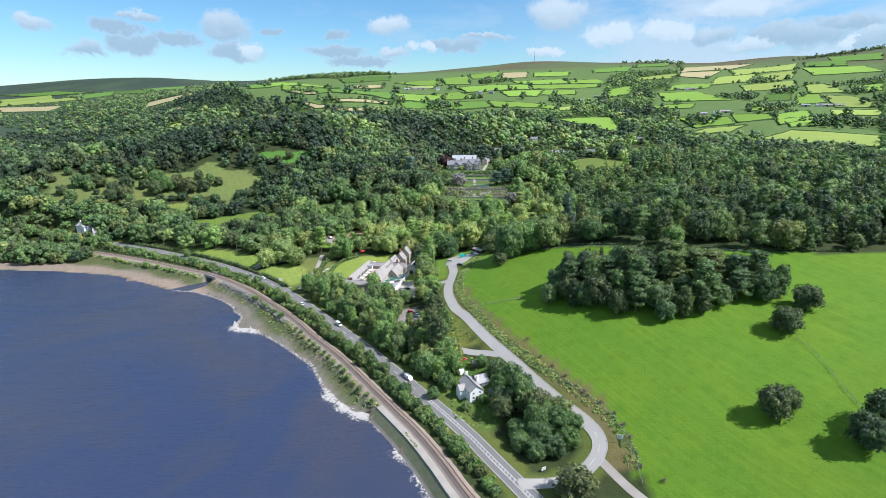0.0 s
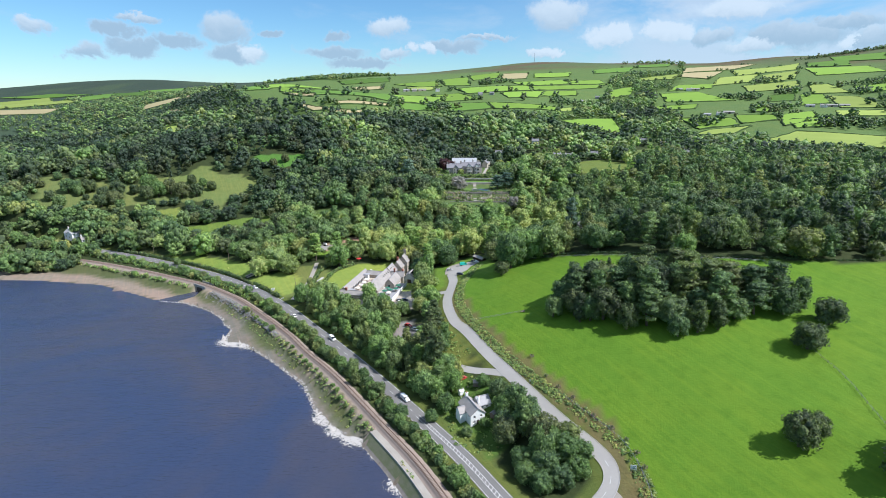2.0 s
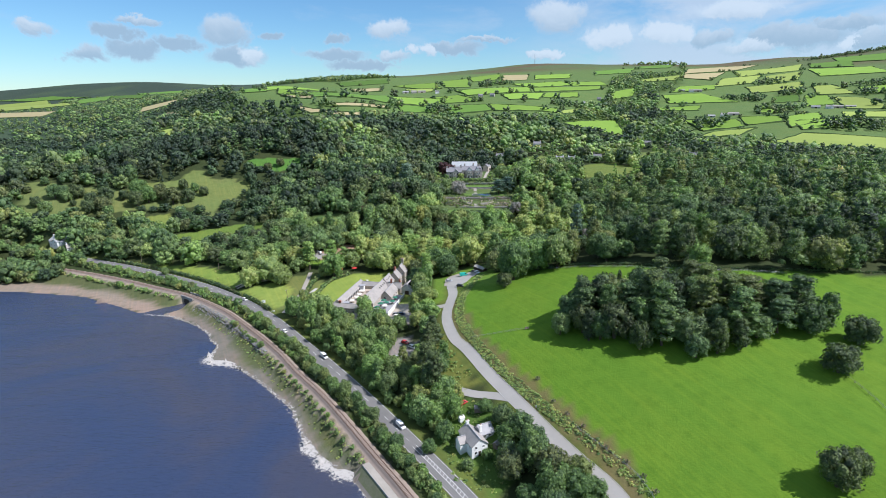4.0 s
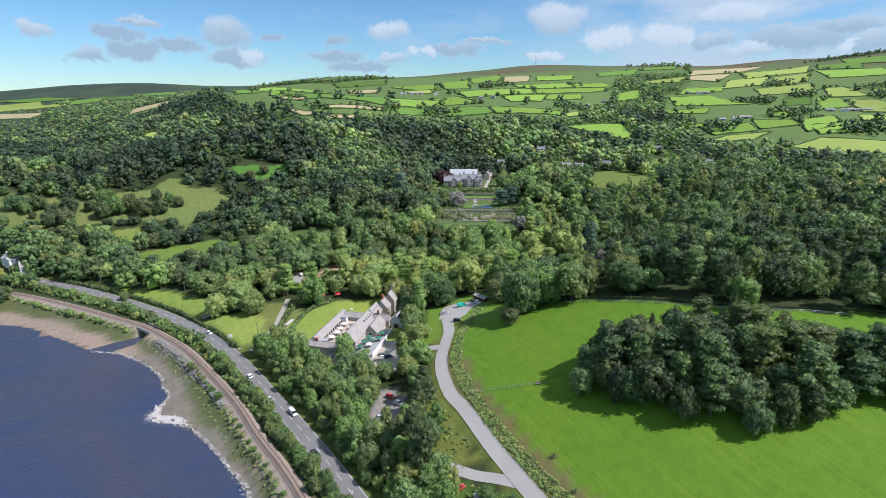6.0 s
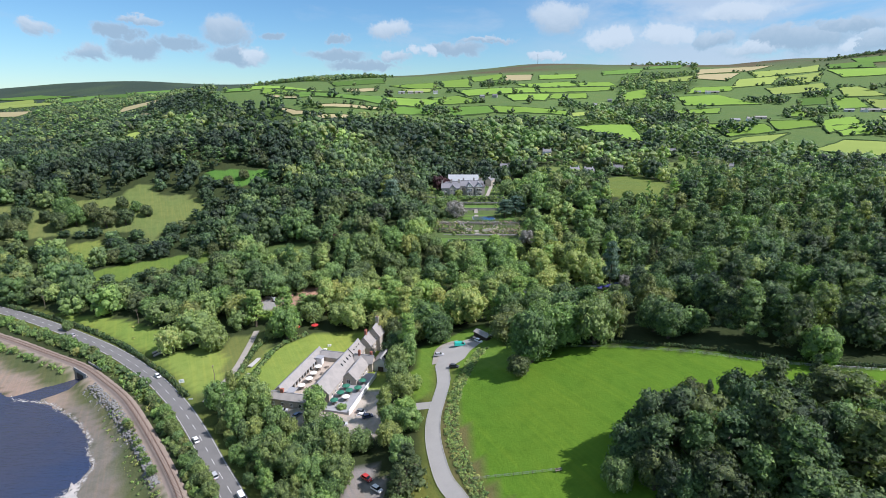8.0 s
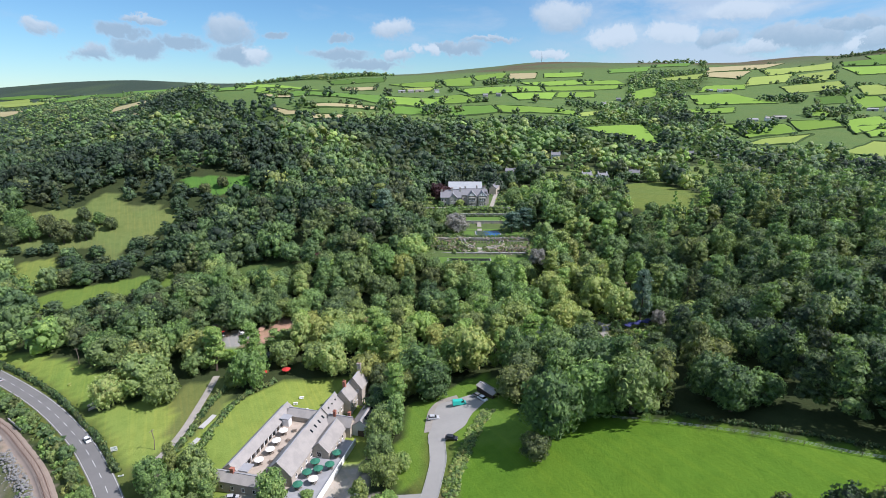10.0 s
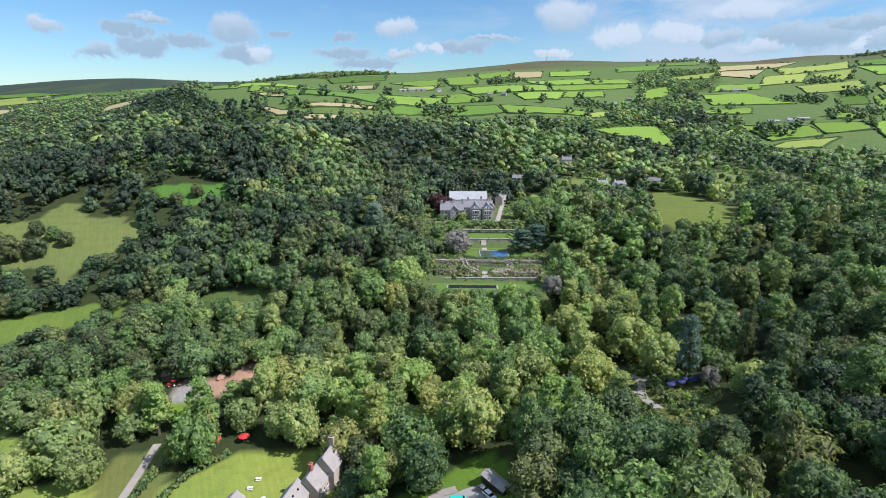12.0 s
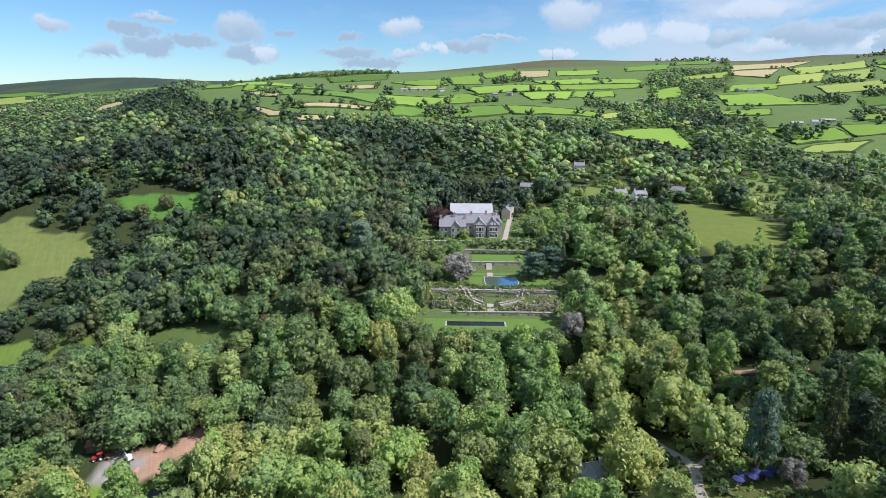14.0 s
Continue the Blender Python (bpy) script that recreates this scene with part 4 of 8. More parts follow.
RNG = np.random.default_rng(7)
CROWN_LOW = {"round": 0.42, "tall": 0.35, "spire": 0.08, "pine": 0.55, "bush": 0.0}
FORMS = {}
for form, lobes, cards, size, count in (("round", 34, 1480, 0.069, 7), ("tall", 32, 1320, 0.067, 4), ("spire", 28, 1400, 0.068, 2), ("pine", 30, 1500, 0.072, 4), ("bush", 7, 200, 0.14, 3)):
    FORMS[form] = []
    for i in range(count):
        v, q = crown_arrays(RNG, form, lobes, cards, size, 1)
        FORMS[form].append((tri_mesh("crown", v + np.array([0, 0, CROWN_LOW[form] * 0.5]), q, LEAF), trunk_mesh(RNG, form)))

for form, like, leaf in (("copper", "round", LEAF_COPPER), ("lilac", "round", LEAF_GREY), ("cedar", "pine", LEAF_CEDAR)):
    v, q = crown_arrays(RNG, like, 28, 1700, 0.070, 1)
    CROWN_LOW[form] = CROWN_LOW[like]
    FORMS[form] = [(tri_mesh("crown", v + np.array([0, 0, CROWN_LOW[form] * 0.5]), q, leaf), trunk_mesh(RNG, like))]

TREE_WORDS = {
    "copper": ("copper beech with dark red-purple leaves", "tree"),
    "lilac": ("spreading tree with pale grey-lilac foliage", "tree"),
    "cedar": ("great blue-green cedar with spreading tiers", "tree"),
    "round": ("broadleaf tree with a rounded lobed leafy crown", "tree"),
    "tall": ("tall slender broadleaf tree with loose leafy boughs", "tree"),
    "spire": ("dark conifer with a narrow pointed crown", "tree"),
    "pine": ("spreading pine with layered flat boughs on a bare trunk", "tree"),
    "bush": ("low rounded leafy bush on rough grass", "bush"),
}


MANY_FORMS = ("round", "tall", "spire", "pine", "bush")


def tint_word(t):
    return "dark green " if t < 0.3 else "mid green " if t < 0.58 else "light green " if t < 0.85 else "yellow-green "


def plant(form, x, y, radius, tall=1.0, tint=0.5, z=None, variant=None, label="", group="", name=""):
    """One tree: an empty at its foot with trunk and crown."""
    k = FORMS[form][RNG.integers(len(FORMS[form])) if variant is None else variant]
    name = name or ("bush" if form == "bush" else "tree")
    ob = new(name)
    ob.empty_display_size = 0.5
    z = height(x, y) if z is None else z
    ob.matrix_basis = Matrix.Translation((x, y, z - 0.1)) @ Matrix.Rotation(RNG.random() * 6.283, 4, "Z") @ Matrix.Diagonal((radius, radius, radius * tall, 1))
    words, category = TREE_WORDS[form]
    tagged(ob, label or (tint_word(tint) if form in MANY_FORMS else "") + words, category, group or ("hedgerow bushes" if form == "bush" else "woodland trees"))
    for part_name, me in (("crown", k[0]), ("trunk", k[1])):
        if form == "bush" and part_name == "trunk":
            continue
        p = new(part_name, me)
        p.parent = ob
        if part_name == "crown":
            p["tint"] = float(tint)
    return ob


MANY = {}
for form, lobes, cards, size in (("round", 18, 330, 0.098), ("tall", 16, 300, 0.092), ("spire", 14, 220, 0.108), ("pine", 14, 240, 0.125), ("bush", 3, 18, 0.28)):
    MANY[form] = [crown_arrays(RNG, form, lobes, cards, size, 1) for i in range(6)]
LIGHT = {}
for form, lobes, cards, size in (("round", 11, 112, 0.134), ("tall", 10, 104, 0.13), ("spire", 9, 100, 0.12), ("pine", 9, 110, 0.14)):
    LIGHT[form] = [crown_arrays(RNG, form, lobes, cards, size, 1) for i in range(6)]
MIDDLE = {}
for form, lobes, cards, size in (("round", 28, 1060, 0.071), ("tall", 26, 960, 0.069), ("spire", 24, 900, 0.070), ("pine", 24, 1050, 0.074)):
    MIDDLE[form] = [crown_arrays(RNG, form, lobes, cards, size, 1) for i in range(8)]
FAR = {}
for form, lobes, cards, size in (("round", 5, 14, 0.2), ("tall", 5, 12, 0.2), ("spire", 6, 12, 0.28), ("pine", 5, 14, 0.34), ("bush", 3, 6, 0.4)):
    FAR[form] = [crown_arrays(RNG, form, lobes, cards, size, 1) for i in range(5)]


def forest(name, trees, library, label, category="woodland", leaf=None):
    """Many trees as one mesh; each tree: form, x, y, z, radius, tallness, tint."""
    vs, qs, ts, n = [], [], [], 0
    for form, x, y, z, r, tall, tint in trees:
        v, q = library[form][RNG.integers(len(library[form]))]
        a = RNG.random() * 6.283
        c, s = math.cos(a) * r, math.sin(a) * r
        lift = CROWN_LOW[form] * 0.35 * r
        vs.append(np.stack([v[:, 0] * c - v[:, 1] * s + x, v[:, 0] * s + v[:, 1] * c + y, v[:, 2] * r * tall + z + lift], 1))
        qs.append(q + n)
        ts.append(np.full(len(v), tint, np.float32))
        n += len(v)
    me = tri_mesh(name, np.concatenate(vs), np.concatenate(qs), leaf or LEAF_MANY)
    a = me.attributes.new("tint", "FLOAT", "POINT")
    a.data.foreach_set("value", np.concatenate(ts))
    return tagged(new(name, me), label, category, kind="stuff")


HAND_PLANTED = [(-100, 335), (-60, 318), (-8, 370), (4, 365), (10, 300), (30, 236), (66, 190), (66, 130), (20, 130), (-40, 230)]


def open_ground(x, y):
    """True where no wood stands: fields, gardens, roads, water and the open hillside."""
    r = shore_distance(x, y) < 14
    for poly in OPENINGS + [HAND_PLANTED]:
        r |= inside(x, y, poly)
    r |= line_distance(x, y, TRACK) < 7
    r |= line_distance(x, y, ROAD) < 9
    r |= line_distance(x, y, DRIVEWAY) < 6.5
    for lane in (SPUR, BARN_LANE, FOREST_TRACK, GARDEN_PATH):
        r |= line_distance(x, y, lane) < 3.5
    # strip between railway and road carries its own bushes
    r |= inside(x, y, TRACK + ROAD[::-1])
    r |= inside(x, y, SHORE + TRACK[::-1]) & (x > -300)
    return r


def tree_kind(x, y):
    """Form, radius, tallness and tint of the tree that grows there; the tint also carries sun and cloud shade by
    region.
    """
    r, n1, n2 = RNG.random(), float(wander(x, y, 45, 0.3)), float(wander(x, y, 95, 4.0))
    # tint is lowered on the hillside to paint in its cloud shade
    tint = 0.43 + 0.16 * n1 + 0.15 * n2 + RNG.normal() * 0.11 - (0.22 if x < -120 and y > 520 else 0.19 if x < 60 and y > 500 else 0.06 if x > 120 else 0.0)
    form = "round"
    if 8 < x < 112 and 385 < y < 484:                            # mixed garden wood, sunlight put in as a lighter tint
        form = "pine" if r < 0.2 else "tall" if r < 0.4 else "spire" if r < 0.44 else "round"
        tint = 0.66 + 0.12 * n1 + RNG.normal() * 0.15
    elif x > 62 and 280 < y < 620:                       # mixed pine wood past the field, tint darkened for cloud shade
        form = "pine" if r < 0.18 else "tall" if r < 0.52 else "spire" if r < 0.62 else "round"
        tint = (0.29 if y < 390 or x > 120 and y < 430 else 0.40 if x > 120 else 0.52) + 0.10 * n1 + RNG.normal() * 0.11
        if y < 345 and r > 0.45:
            tint += 0.12
    elif y < 436 and x > -140 and y > 385 and x < 62:             # belt behind the mill, its sunlight painted as a lighter tint
        form = "pine" if r < 0.2 else "tall" if r < 0.3 else "round"
        tint = 0.66 + 0.10 * n1 + RNG.normal() * 0.11
    elif -140 < x < 62 and 436 <= y < 500:
        form = "tall" if r < 0.2 else "round"
        # middle tint, brought down for cloud shade over this stretch
        tint = 0.48 + 0.14 * n1 + RNG.normal() * 0.12
    elif y > 560 and n2 < -0.1:
        form = "spire" if r < 0.25 else "pine" if r < 0.45 else "round"
        tint -= 0.12
    elif r < 0.1:
        form = "spire" if r < 0.03 else "tall"
    if RNG.random() < 0.05:
        tint += 0.25
    radius = RNG.triangular(5.0, 7.2, 10.8) if form == "round" else RNG.uniform(5.6, 7.2) if form in ("tall", "pine") else RNG.uniform(3.4, 4.6)
    tall = RNG.uniform(0.98, 1.3) if form == "round" else RNG.uniform(1.0, 1.3)
    return form, radius, tall, min(max(tint, 0.03), 0.84)


def wood_sites(x0, x1, y0, y1, step):
    gx, gy = np.meshgrid(np.arange(x0, x1, step), np.arange(y0, y1, step))
    gx = (gx + RNG.uniform(-0.42, 0.42, gx.shape) * step).ravel()
    gy = (gy + RNG.uniform(-0.42, 0.42, gy.shape) * step).ravel()
    seen = np.abs(gx) < (gy + 40) * 0.86 + 30
    ok = seen & ~open_ground(gx, gy) & ~hillside(gx, gy)
    return gx[ok], gy[ok], dwindle(gx[ok], gy[ok])


NEAR_WOOD = (-104, 96, 150, 418)   # the stretch whose trees stand as things of their own


def grow_woods():
    near, many = [], []
    for x, y, low in zip(*wood_sites(-560, 560, 160, 720, 11.6)):
        form, radius, tall, tint = tree_kind(x, y)
        radius, tall = radius * (0.5 + 0.5 * low), tall * 2 * low / (1 + low)
        if NEAR_WOOD[0] < x < NEAR_WOOD[1] and NEAR_WOOD[2] < y < NEAR_WOOD[3]:
            near.append((form, x, y, radius, tall, tint))
        else:
            many.append((form, x, y, 0.0, radius, tall, tint))
    for form, x, y, radius, tall, tint in near:
        plant(form, x, y, radius, tall, tint)
    z = ground(np.array([m[1] for m in many]), np.array([m[2] for m in many])) - 0.3
    many = [(m[0], m[1], m[2], float(h), *m[4:]) for m, h in zip(many, z)]
    forest("woodland", [m for m in many if m[2] < 505 and -170 < m[1] < 215], MIDDLE, "dense mixed green woodland of broadleaf and conifer crowns")
    hill = [m for m in many if not (m[2] < 505 and -170 < m[1] < 215)]
    forest("upper_woodland", [m for m in hill if m[2] > 600 or abs(m[1]) > 330], LIGHT, "dense green woodland high on the hillside")
    forest("hill_woodland", [m for m in hill if m[2] <= 600 and abs(m[1]) <= 330], MANY, "dense green woodland covering the rising hillside")
    far = []
    for x, y, low in zip(*wood_sites(-1100, 1000, 720, 1500, 16.0)):
        form, radius, tall, tint = tree_kind(x, y)
        far.append([form, x, y, 0.0, radius * 1.3 * (0.4 + 0.6 * low), tall * 0.85 * low / (0.4 + 0.6 * low), tint])
    for x, y, low in zip(*wood_sites(-2300, 1000, 1500, 2500, 23.0)):
        far.append(["round", x, y, 0.0, RNG.uniform(8, 13) * low, RNG.uniform(0.7, 0.95), 0.40 + RNG.normal() * 0.1])
    for c in COPSES:
        xs, ys = [p[0] for p in c], [p[1] for p in c]
        gx, gy = np.meshgrid(np.arange(min(xs), max(xs), 13.0), np.arange(min(ys), max(ys), 15.0))
        gx, gy = (gx + RNG.uniform(-4, 4, gx.shape)).ravel(), (gy + RNG.uniform(-5, 5, gy.shape)).ravel()
        for x, y in zip(gx, gy):
            if bool(inside(x, y, c)):
                far.append(["round", x, y, 0.0, RNG.uniform(6, 10), RNG.uniform(0.9, 1.25), 0.26 + RNG.normal() * 0.08])
    z = ground(np.array([m[1] for m in far]), np.array([m[2] for m in far])) - 0.5
    forest("distant_woodland", [(*m[:3], float(h), *m[4:]) for m, h in zip(far, z)], FAR, "distant green woodland over the hillsides")


grow_woods()

# ---- enclosed fields on the far hills ----
FIELD_MATS = [material("pasture", (0.112, 0.205, 0.036), 0.95, second=(0.082, 0.160, 0.030), scale=0.02, fine=0.2, spec=0.1, random=0.28),
              material("bright_pasture", (0.185, 0.295, 0.046), 0.95, second=(0.140, 0.245, 0.038), scale=0.02, fine=0.2, spec=0.1, random=0.18),
              material("dry_pasture", (0.255, 0.315, 0.075), 0.95, second=(0.20, 0.265, 0.06), scale=0.02, fine=0.2, spec=0.1, random=0.15),
              material("stubble", (0.34, 0.29, 0.16), 0.95, second=(0.27, 0.24, 0.12), scale=0.02, fine=0.2, spec=0.1, random=0.12)]
FIELD_WORDS = ["green pasture", "bright green pasture", "dry yellowing pasture", "pale brown stubble"]
HEDGE_MAT = material("hedge", (0.052, 0.086, 0.026), 0.95, second=(0.032, 0.054, 0.018), scale=0.08, fine=0.6, spec=0.1)


HEDGE_FORMS = {"round": [crown_arrays(RNG, "round", 7, 24, 0.2, 1) for _ in range(6)]}


def lay_fields():
    trees, hedge_v, hedge_q = [], [], []

    def hedge(a, b, r):
        n = max(2, int(math.dist(a, b) / 14))
        t = np.linspace(0, 1, n + 1)
        x = a[0] + (b[0] - a[0]) * t + r.normal(0, 1.2, n + 1)
        y = a[1] + (b[1] - a[1]) * t + r.normal(0, 1.2, n + 1)
        z = ground(x, y)
        h = r.uniform(1.0, 3.2, n + 1)
        nx, ny = sides([a, b])[0]
        base = sum(len(v) for v in hedge_v)
        rows = [np.stack([x + nx * w, y + ny * w, z + h * f], 1) for w, f in ((-1.9, -0.5), (-1.4, 0.8), (0.3, 1.0), (1.5, 0.75), (1.9, -0.5))]
        hedge_v.append(np.stack(rows, 1).reshape(-1, 3))
        for i in range(n):
            for k in range(4):
                hedge_q.append((base + i * 5 + k, base + i * 5 + k + 1, base + i * 5 + k + 6, base + i * 5 + k + 5))
        for i in range(n + 1):
            if r.random() < 0.05 + 0.45 * max(0.0, float(wander(x[i], y[i], 90, 6.0))):
                trees.append(["round", x[i], y[i], z[i] - 0.5, r.uniform(3.0, 7.5), r.uniform(0.8, 1.15), r.uniform(0.15, 0.4)])
    for number, (kind, c) in enumerate(HILL_FIELDS):
        r = np.random.default_rng(900 + number)
        far = math.hypot(*c[0])
        n = 10
        u, v = np.meshgrid(np.linspace(0.0, 1.0, n + 1), np.linspace(0.0, 1.0, n + 1))
        x = (c[0][0] * (1 - u) + c[1][0] * u) * (1 - v) + (c[3][0] * (1 - u) + c[2][0] * u) * v
        y = (c[0][1] * (1 - u) + c[1][1] * u) * (1 - v) + (c[3][1] * (1 - u) + c[2][1] * u) * v
        z = ground(x, y) + 0.4 + far * 0.0008
        q = [(a * (n + 1) + b, a * (n + 1) + b + 1, (a + 1) * (n + 1) + b + 1, (a + 1) * (n + 1) + b) for a in range(n) for b in range(n)]
        if (c[1][0] - c[0][0]) * (c[3][1] - c[0][1]) - (c[1][1] - c[0][1]) * (c[3][0] - c[0][0]) < 0:
            q = [f[::-1] for f in q]
        ob = new("field", quad_mesh("field", np.stack([x, y, z], -1).reshape(-1, 3), q, FIELD_MATS[kind], True))
        tagged(ob, FIELD_WORDS[kind] + " field enclosed by hedges on the hillside", "field", "hill fields", "structure")
        for a, b in zip(c, c[1:] + c[:1]):
            hedge(a, b, r)
    for x, y in HILL_TREES:
        trees.append(["round", x, y, height(x, y) - 0.5, RNG.uniform(8, 12), RNG.uniform(0.85, 1.1), RNG.uniform(0.12, 0.3)])
    h = new("hedgerows", quad_mesh("hedgerows", np.concatenate(hedge_v), hedge_q, HEDGE_MAT))
    tagged(h, "dark green hedgerows dividing the hill fields", "hedge", kind="stuff")
    forest("hedgerow_trees", trees, HEDGE_FORMS, "scattered dark trees along the hill hedges", "trees")


lay_fields()

# ---- railway, roads, lanes ----
def stripes(name, line, offset, width, lift, mat, dash=0, gap=0, start=0.0, end=1e9, level=None):
    """Painted lines along a road: one long line, or dashes, in one mesh."""
    pts = resample(line, 1.0)
    nor = sides(pts)
    run, v, q = 0.0, [], []
    for i in range(len(pts) - 1):
        d = math.dist(pts[i], pts[i + 1])
        on = start < run < end and (not dash or run % (dash + gap) < dash)
        if on:
            b = len(v)
            for p, s in ((pts[i], nor[i]), (pts[i + 1], nor[i + 1])):
                for w in (-width / 2, width / 2):
                    v.append((p[0] + s[0] * (offset + w), p[1] + s[1] * (offset + w), 0))
            q.append((b, b + 2, b + 3, b + 1))
        run += d
    v = np.array(v)
    v[:, 2] = (ground(v[:, 0], v[:, 1]) if level is None else level) + lift
    return new(name, quad_mesh(name, v, q, mat))


road = tagged(ribbon("road", ROAD, (-3.75, -2, 0, 2, 3.75), 0.10, ASPHALT, 4.5), "grey two-lane main road with white lines", "road", kind="structure")
for off in (-3.35, 3.35):
    o = stripes("edge_line", ROAD, off, 0.14, 0.115, PAINT, level=4.5)
    o.parent = road
o = stripes("centre_dashes", ROAD, 0.0, 0.18, 0.115, PAINT, 4, 5, 254.0, level=4.5)
o.parent = road
for off in (-0.75, 0.75):
    o = stripes("hatch_border", ROAD, off, 0.16, 0.115, PAINT, 0, 0, 60.0, 250.0, level=4.5)
    o.parent = road


def hatching():
    pts = resample(ROAD, 1.0)
    nor = sides(pts)
    v, q = [], []
    for i in range(62, 244, 2):
        p, n = pts[i], nor[i]
        p2, n2 = pts[i + 1], nor[i + 1]
        b = len(v)
        for c, s, w, k in ((p, n, -0.7, 0.0), (p, n, -0.7, 0.36), (p2, n2, 0.7, 0.36), (p2, n2, 0.7, 0.0)):
            t = (s[1] * -1, s[0])
            v.append((c[0] + s[0] * w + t[0] * k, c[1] + s[1] * w + t[1] * k, 4.616))
        q.append((b, b + 1, b + 2, b + 3))
    ob = new("hatching", quad_mesh("hatching", v, q, PAINT))
    ob.parent = road


hatching()
drive = tagged(ribbon("driveway", DRIVEWAY, (-2.5, -1.2, 0, 1.2, 2.5), 0.16, DRIVE, step=1.5), "pale grey asphalt lane curving uphill", "road", kind="structure")


def apron():
    """The lane's widened turning place, laid over the slope."""
    v, q, n = [], [], 9
    ys = np.linspace(338.1, 366.3, 44)
    for y in ys:
        xs = []
        for (ax, ay), (bx, by) in zip(APRON, APRON[1:] + APRON[:1]):
            if (ay - y) * (by - y) < 0:
                xs.append(ax + (bx - ax) * (y - ay) / (by - ay))
        for x in np.linspace(min(xs), max(xs), n):
            x += 0.06 * math.sin(y * 0.9 + x)
            v.append((x, y, height(x, y) + 0.2))
    for i in range(len(ys) - 1):
        for k in range(n - 1):
            q.append((i * n + k, i * n + k + 1, (i + 1) * n + k + 1, (i + 1) * n + k))
    return tagged(new("turning_place", quad_mesh("turning_place", v, q, DRIVE, True)), "pale grey asphalt turning place at the lane's end", "road", kind="structure")


apron()
tagged(ribbon("gravel_edge", [(3.6, 345), (3.9, 352), (4.8, 359.5), (8, 364.8), (14, 366.6)], (-1.6, 0, 1.6), 0.17, GRAVEL, step=1.5), "pale gravel parking strip beside the lane", "path", kind="structure")
for branch in ([(3, 313), (-3, 314), (-9, 315), (-16, 313)],):
    tagged(ribbon("lane_branch", branch, (-2.2, 0, 2.2), 0.15, DRIVE, step=1.5), "short asphalt branch off the lane", "road", kind="structure")
tagged(ribbon("lane_spur", SPUR, (-1.9, 0, 1.9), 0.14, DRIVE, step=1.5), "short pale asphalt side lane", "road", kind="structure")
tagged(ribbon("mill_lane", BARN_LANE, (-1.5, 0, 1.5), 0.14, GRAVEL, step=2), "pale concrete farm lane between hedges", "road", kind="structure")
tagged(ribbon("field_track", CONCRETE_TRACK, (-1.6, 0, 1.6), 0.14, GRAVEL, step=2), "pale gravel field track", "road", kind="structure")
tagged(ribbon("garden_path", GARDEN_PATH, (-1.4, 0, 1.4), 0.14, GRAVEL, step=1), "pale stepped garden path", "path", kind="structure")
for line in DELL_PATHS[1:]:
    tagged(ribbon("dell_path", line, (-1.0, 0, 1.0), 0.15, GRAVEL, step=1), "pale gravel path winding through the dell garden", "path", kind="structure")
tagged(ribbon("forest_track", FOREST_TRACK, (-1.2, 0, 1.2), 0.14, SOIL, step=1), "brown earth track in the wood", "path", kind="structure")
for off in (-2.6, 2.6):
    k = ribbon("kerb", DRIVEWAY, (off - 0.09, off + 0.09), 0.30, CONCRETE, step=1.5)
    k.parent = drive
o = stripes("give_way_line", DRIVEWAY, -0.3, 0.15, 0.18, PAINT, 3, 4, 24.0, 48.0)
o.parent = drive

bed = tagged(ribbon("railway_bed", TRACK, (-3.0, -1.75, -1.7, 1.7, 1.75, 3.0), 0.06, BALLAST, 4.0, 3.0, (-0.12, 0.05, 0.3, 0.3, 0.05, -0.12)), "stone ballast bed of a single railway line", "railway", kind="structure")


def sleepers_and_rails():
    pts = resample(TRACK[2:], 0.72)
    nor = sides(pts)
    v, q = [], []
    for p, n in zip(pts, nor):
        t = (-n[1], n[0])
        b = len(v)
        for z in (4.30, 4.44):
            for w, l in ((-1.3, -0.13), (1.3, -0.13), (1.3, 0.13), (-1.3, 0.13)):
                v.append((p[0] + n[0] * w + t[0] * l, p[1] + n[1] * w + t[1] * l, z))
        q += [(b + 4, b + 5, b + 6, b + 7), (b, b + 1, b + 5, b + 4), (b + 1, b + 2, b + 6, b + 5), (b + 2, b + 3, b + 7, b + 6), (b + 3, b, b + 4, b + 7)]
    s = new("sleepers", quad_mesh("sleepers", v, q, SLEEPER))
    s["kind"] = "stuff"
    s.parent = bed
    for off in (-0.75, 0.75):
        r = ribbon("rail", TRACK, (off - 0.05, off - 0.045, off + 0.045, off + 0.05), 0.44, RAIL, 4.0, 2.0, (0, 0.15, 0.15, 0))
        r.parent = bed


sleepers_and_rails()
SEA_WALK = TRACK[1:7]
walkway = tagged(ribbon("sea_wall_path", SEA_WALK, (-6.0, -4.6, -3.2), -0.06, GRAVEL, 4.0, 2.0, (0.1, 0.12, 0.1)), "pale concrete sea wall path beside the railway", "sea wall", kind="structure")
ribbon("wall_face", SEA_WALK, (-6.06, -6.0), -0.06, CONCRETE, 4.0, 2.0, (-0.8, 0.1)).parent = walkway
GRASSY = material("rough_grassy_bank", (0.115, 0.135, 0.05), 0.95, second=(0.20, 0.185, 0.14), scale=0.35, fine=2.0, bump=0.25)
PEBBLE = material("beach_pebbles", (0.225, 0.20, 0.17), 0.95, second=(0.10, 0.09, 0.08), scale=0.5, fine=2.4, bump=0.2)
tagged(ribbon("grassy_bank", SEA_WALK, (-6.08, -6.9, -8.0, -9.0), -0.06, GRASSY, 4.0, 1.5, (-0.35, -1.1, -2.3, -3.2)), "rough grassy bank under the sea wall", "bank", kind="structure")
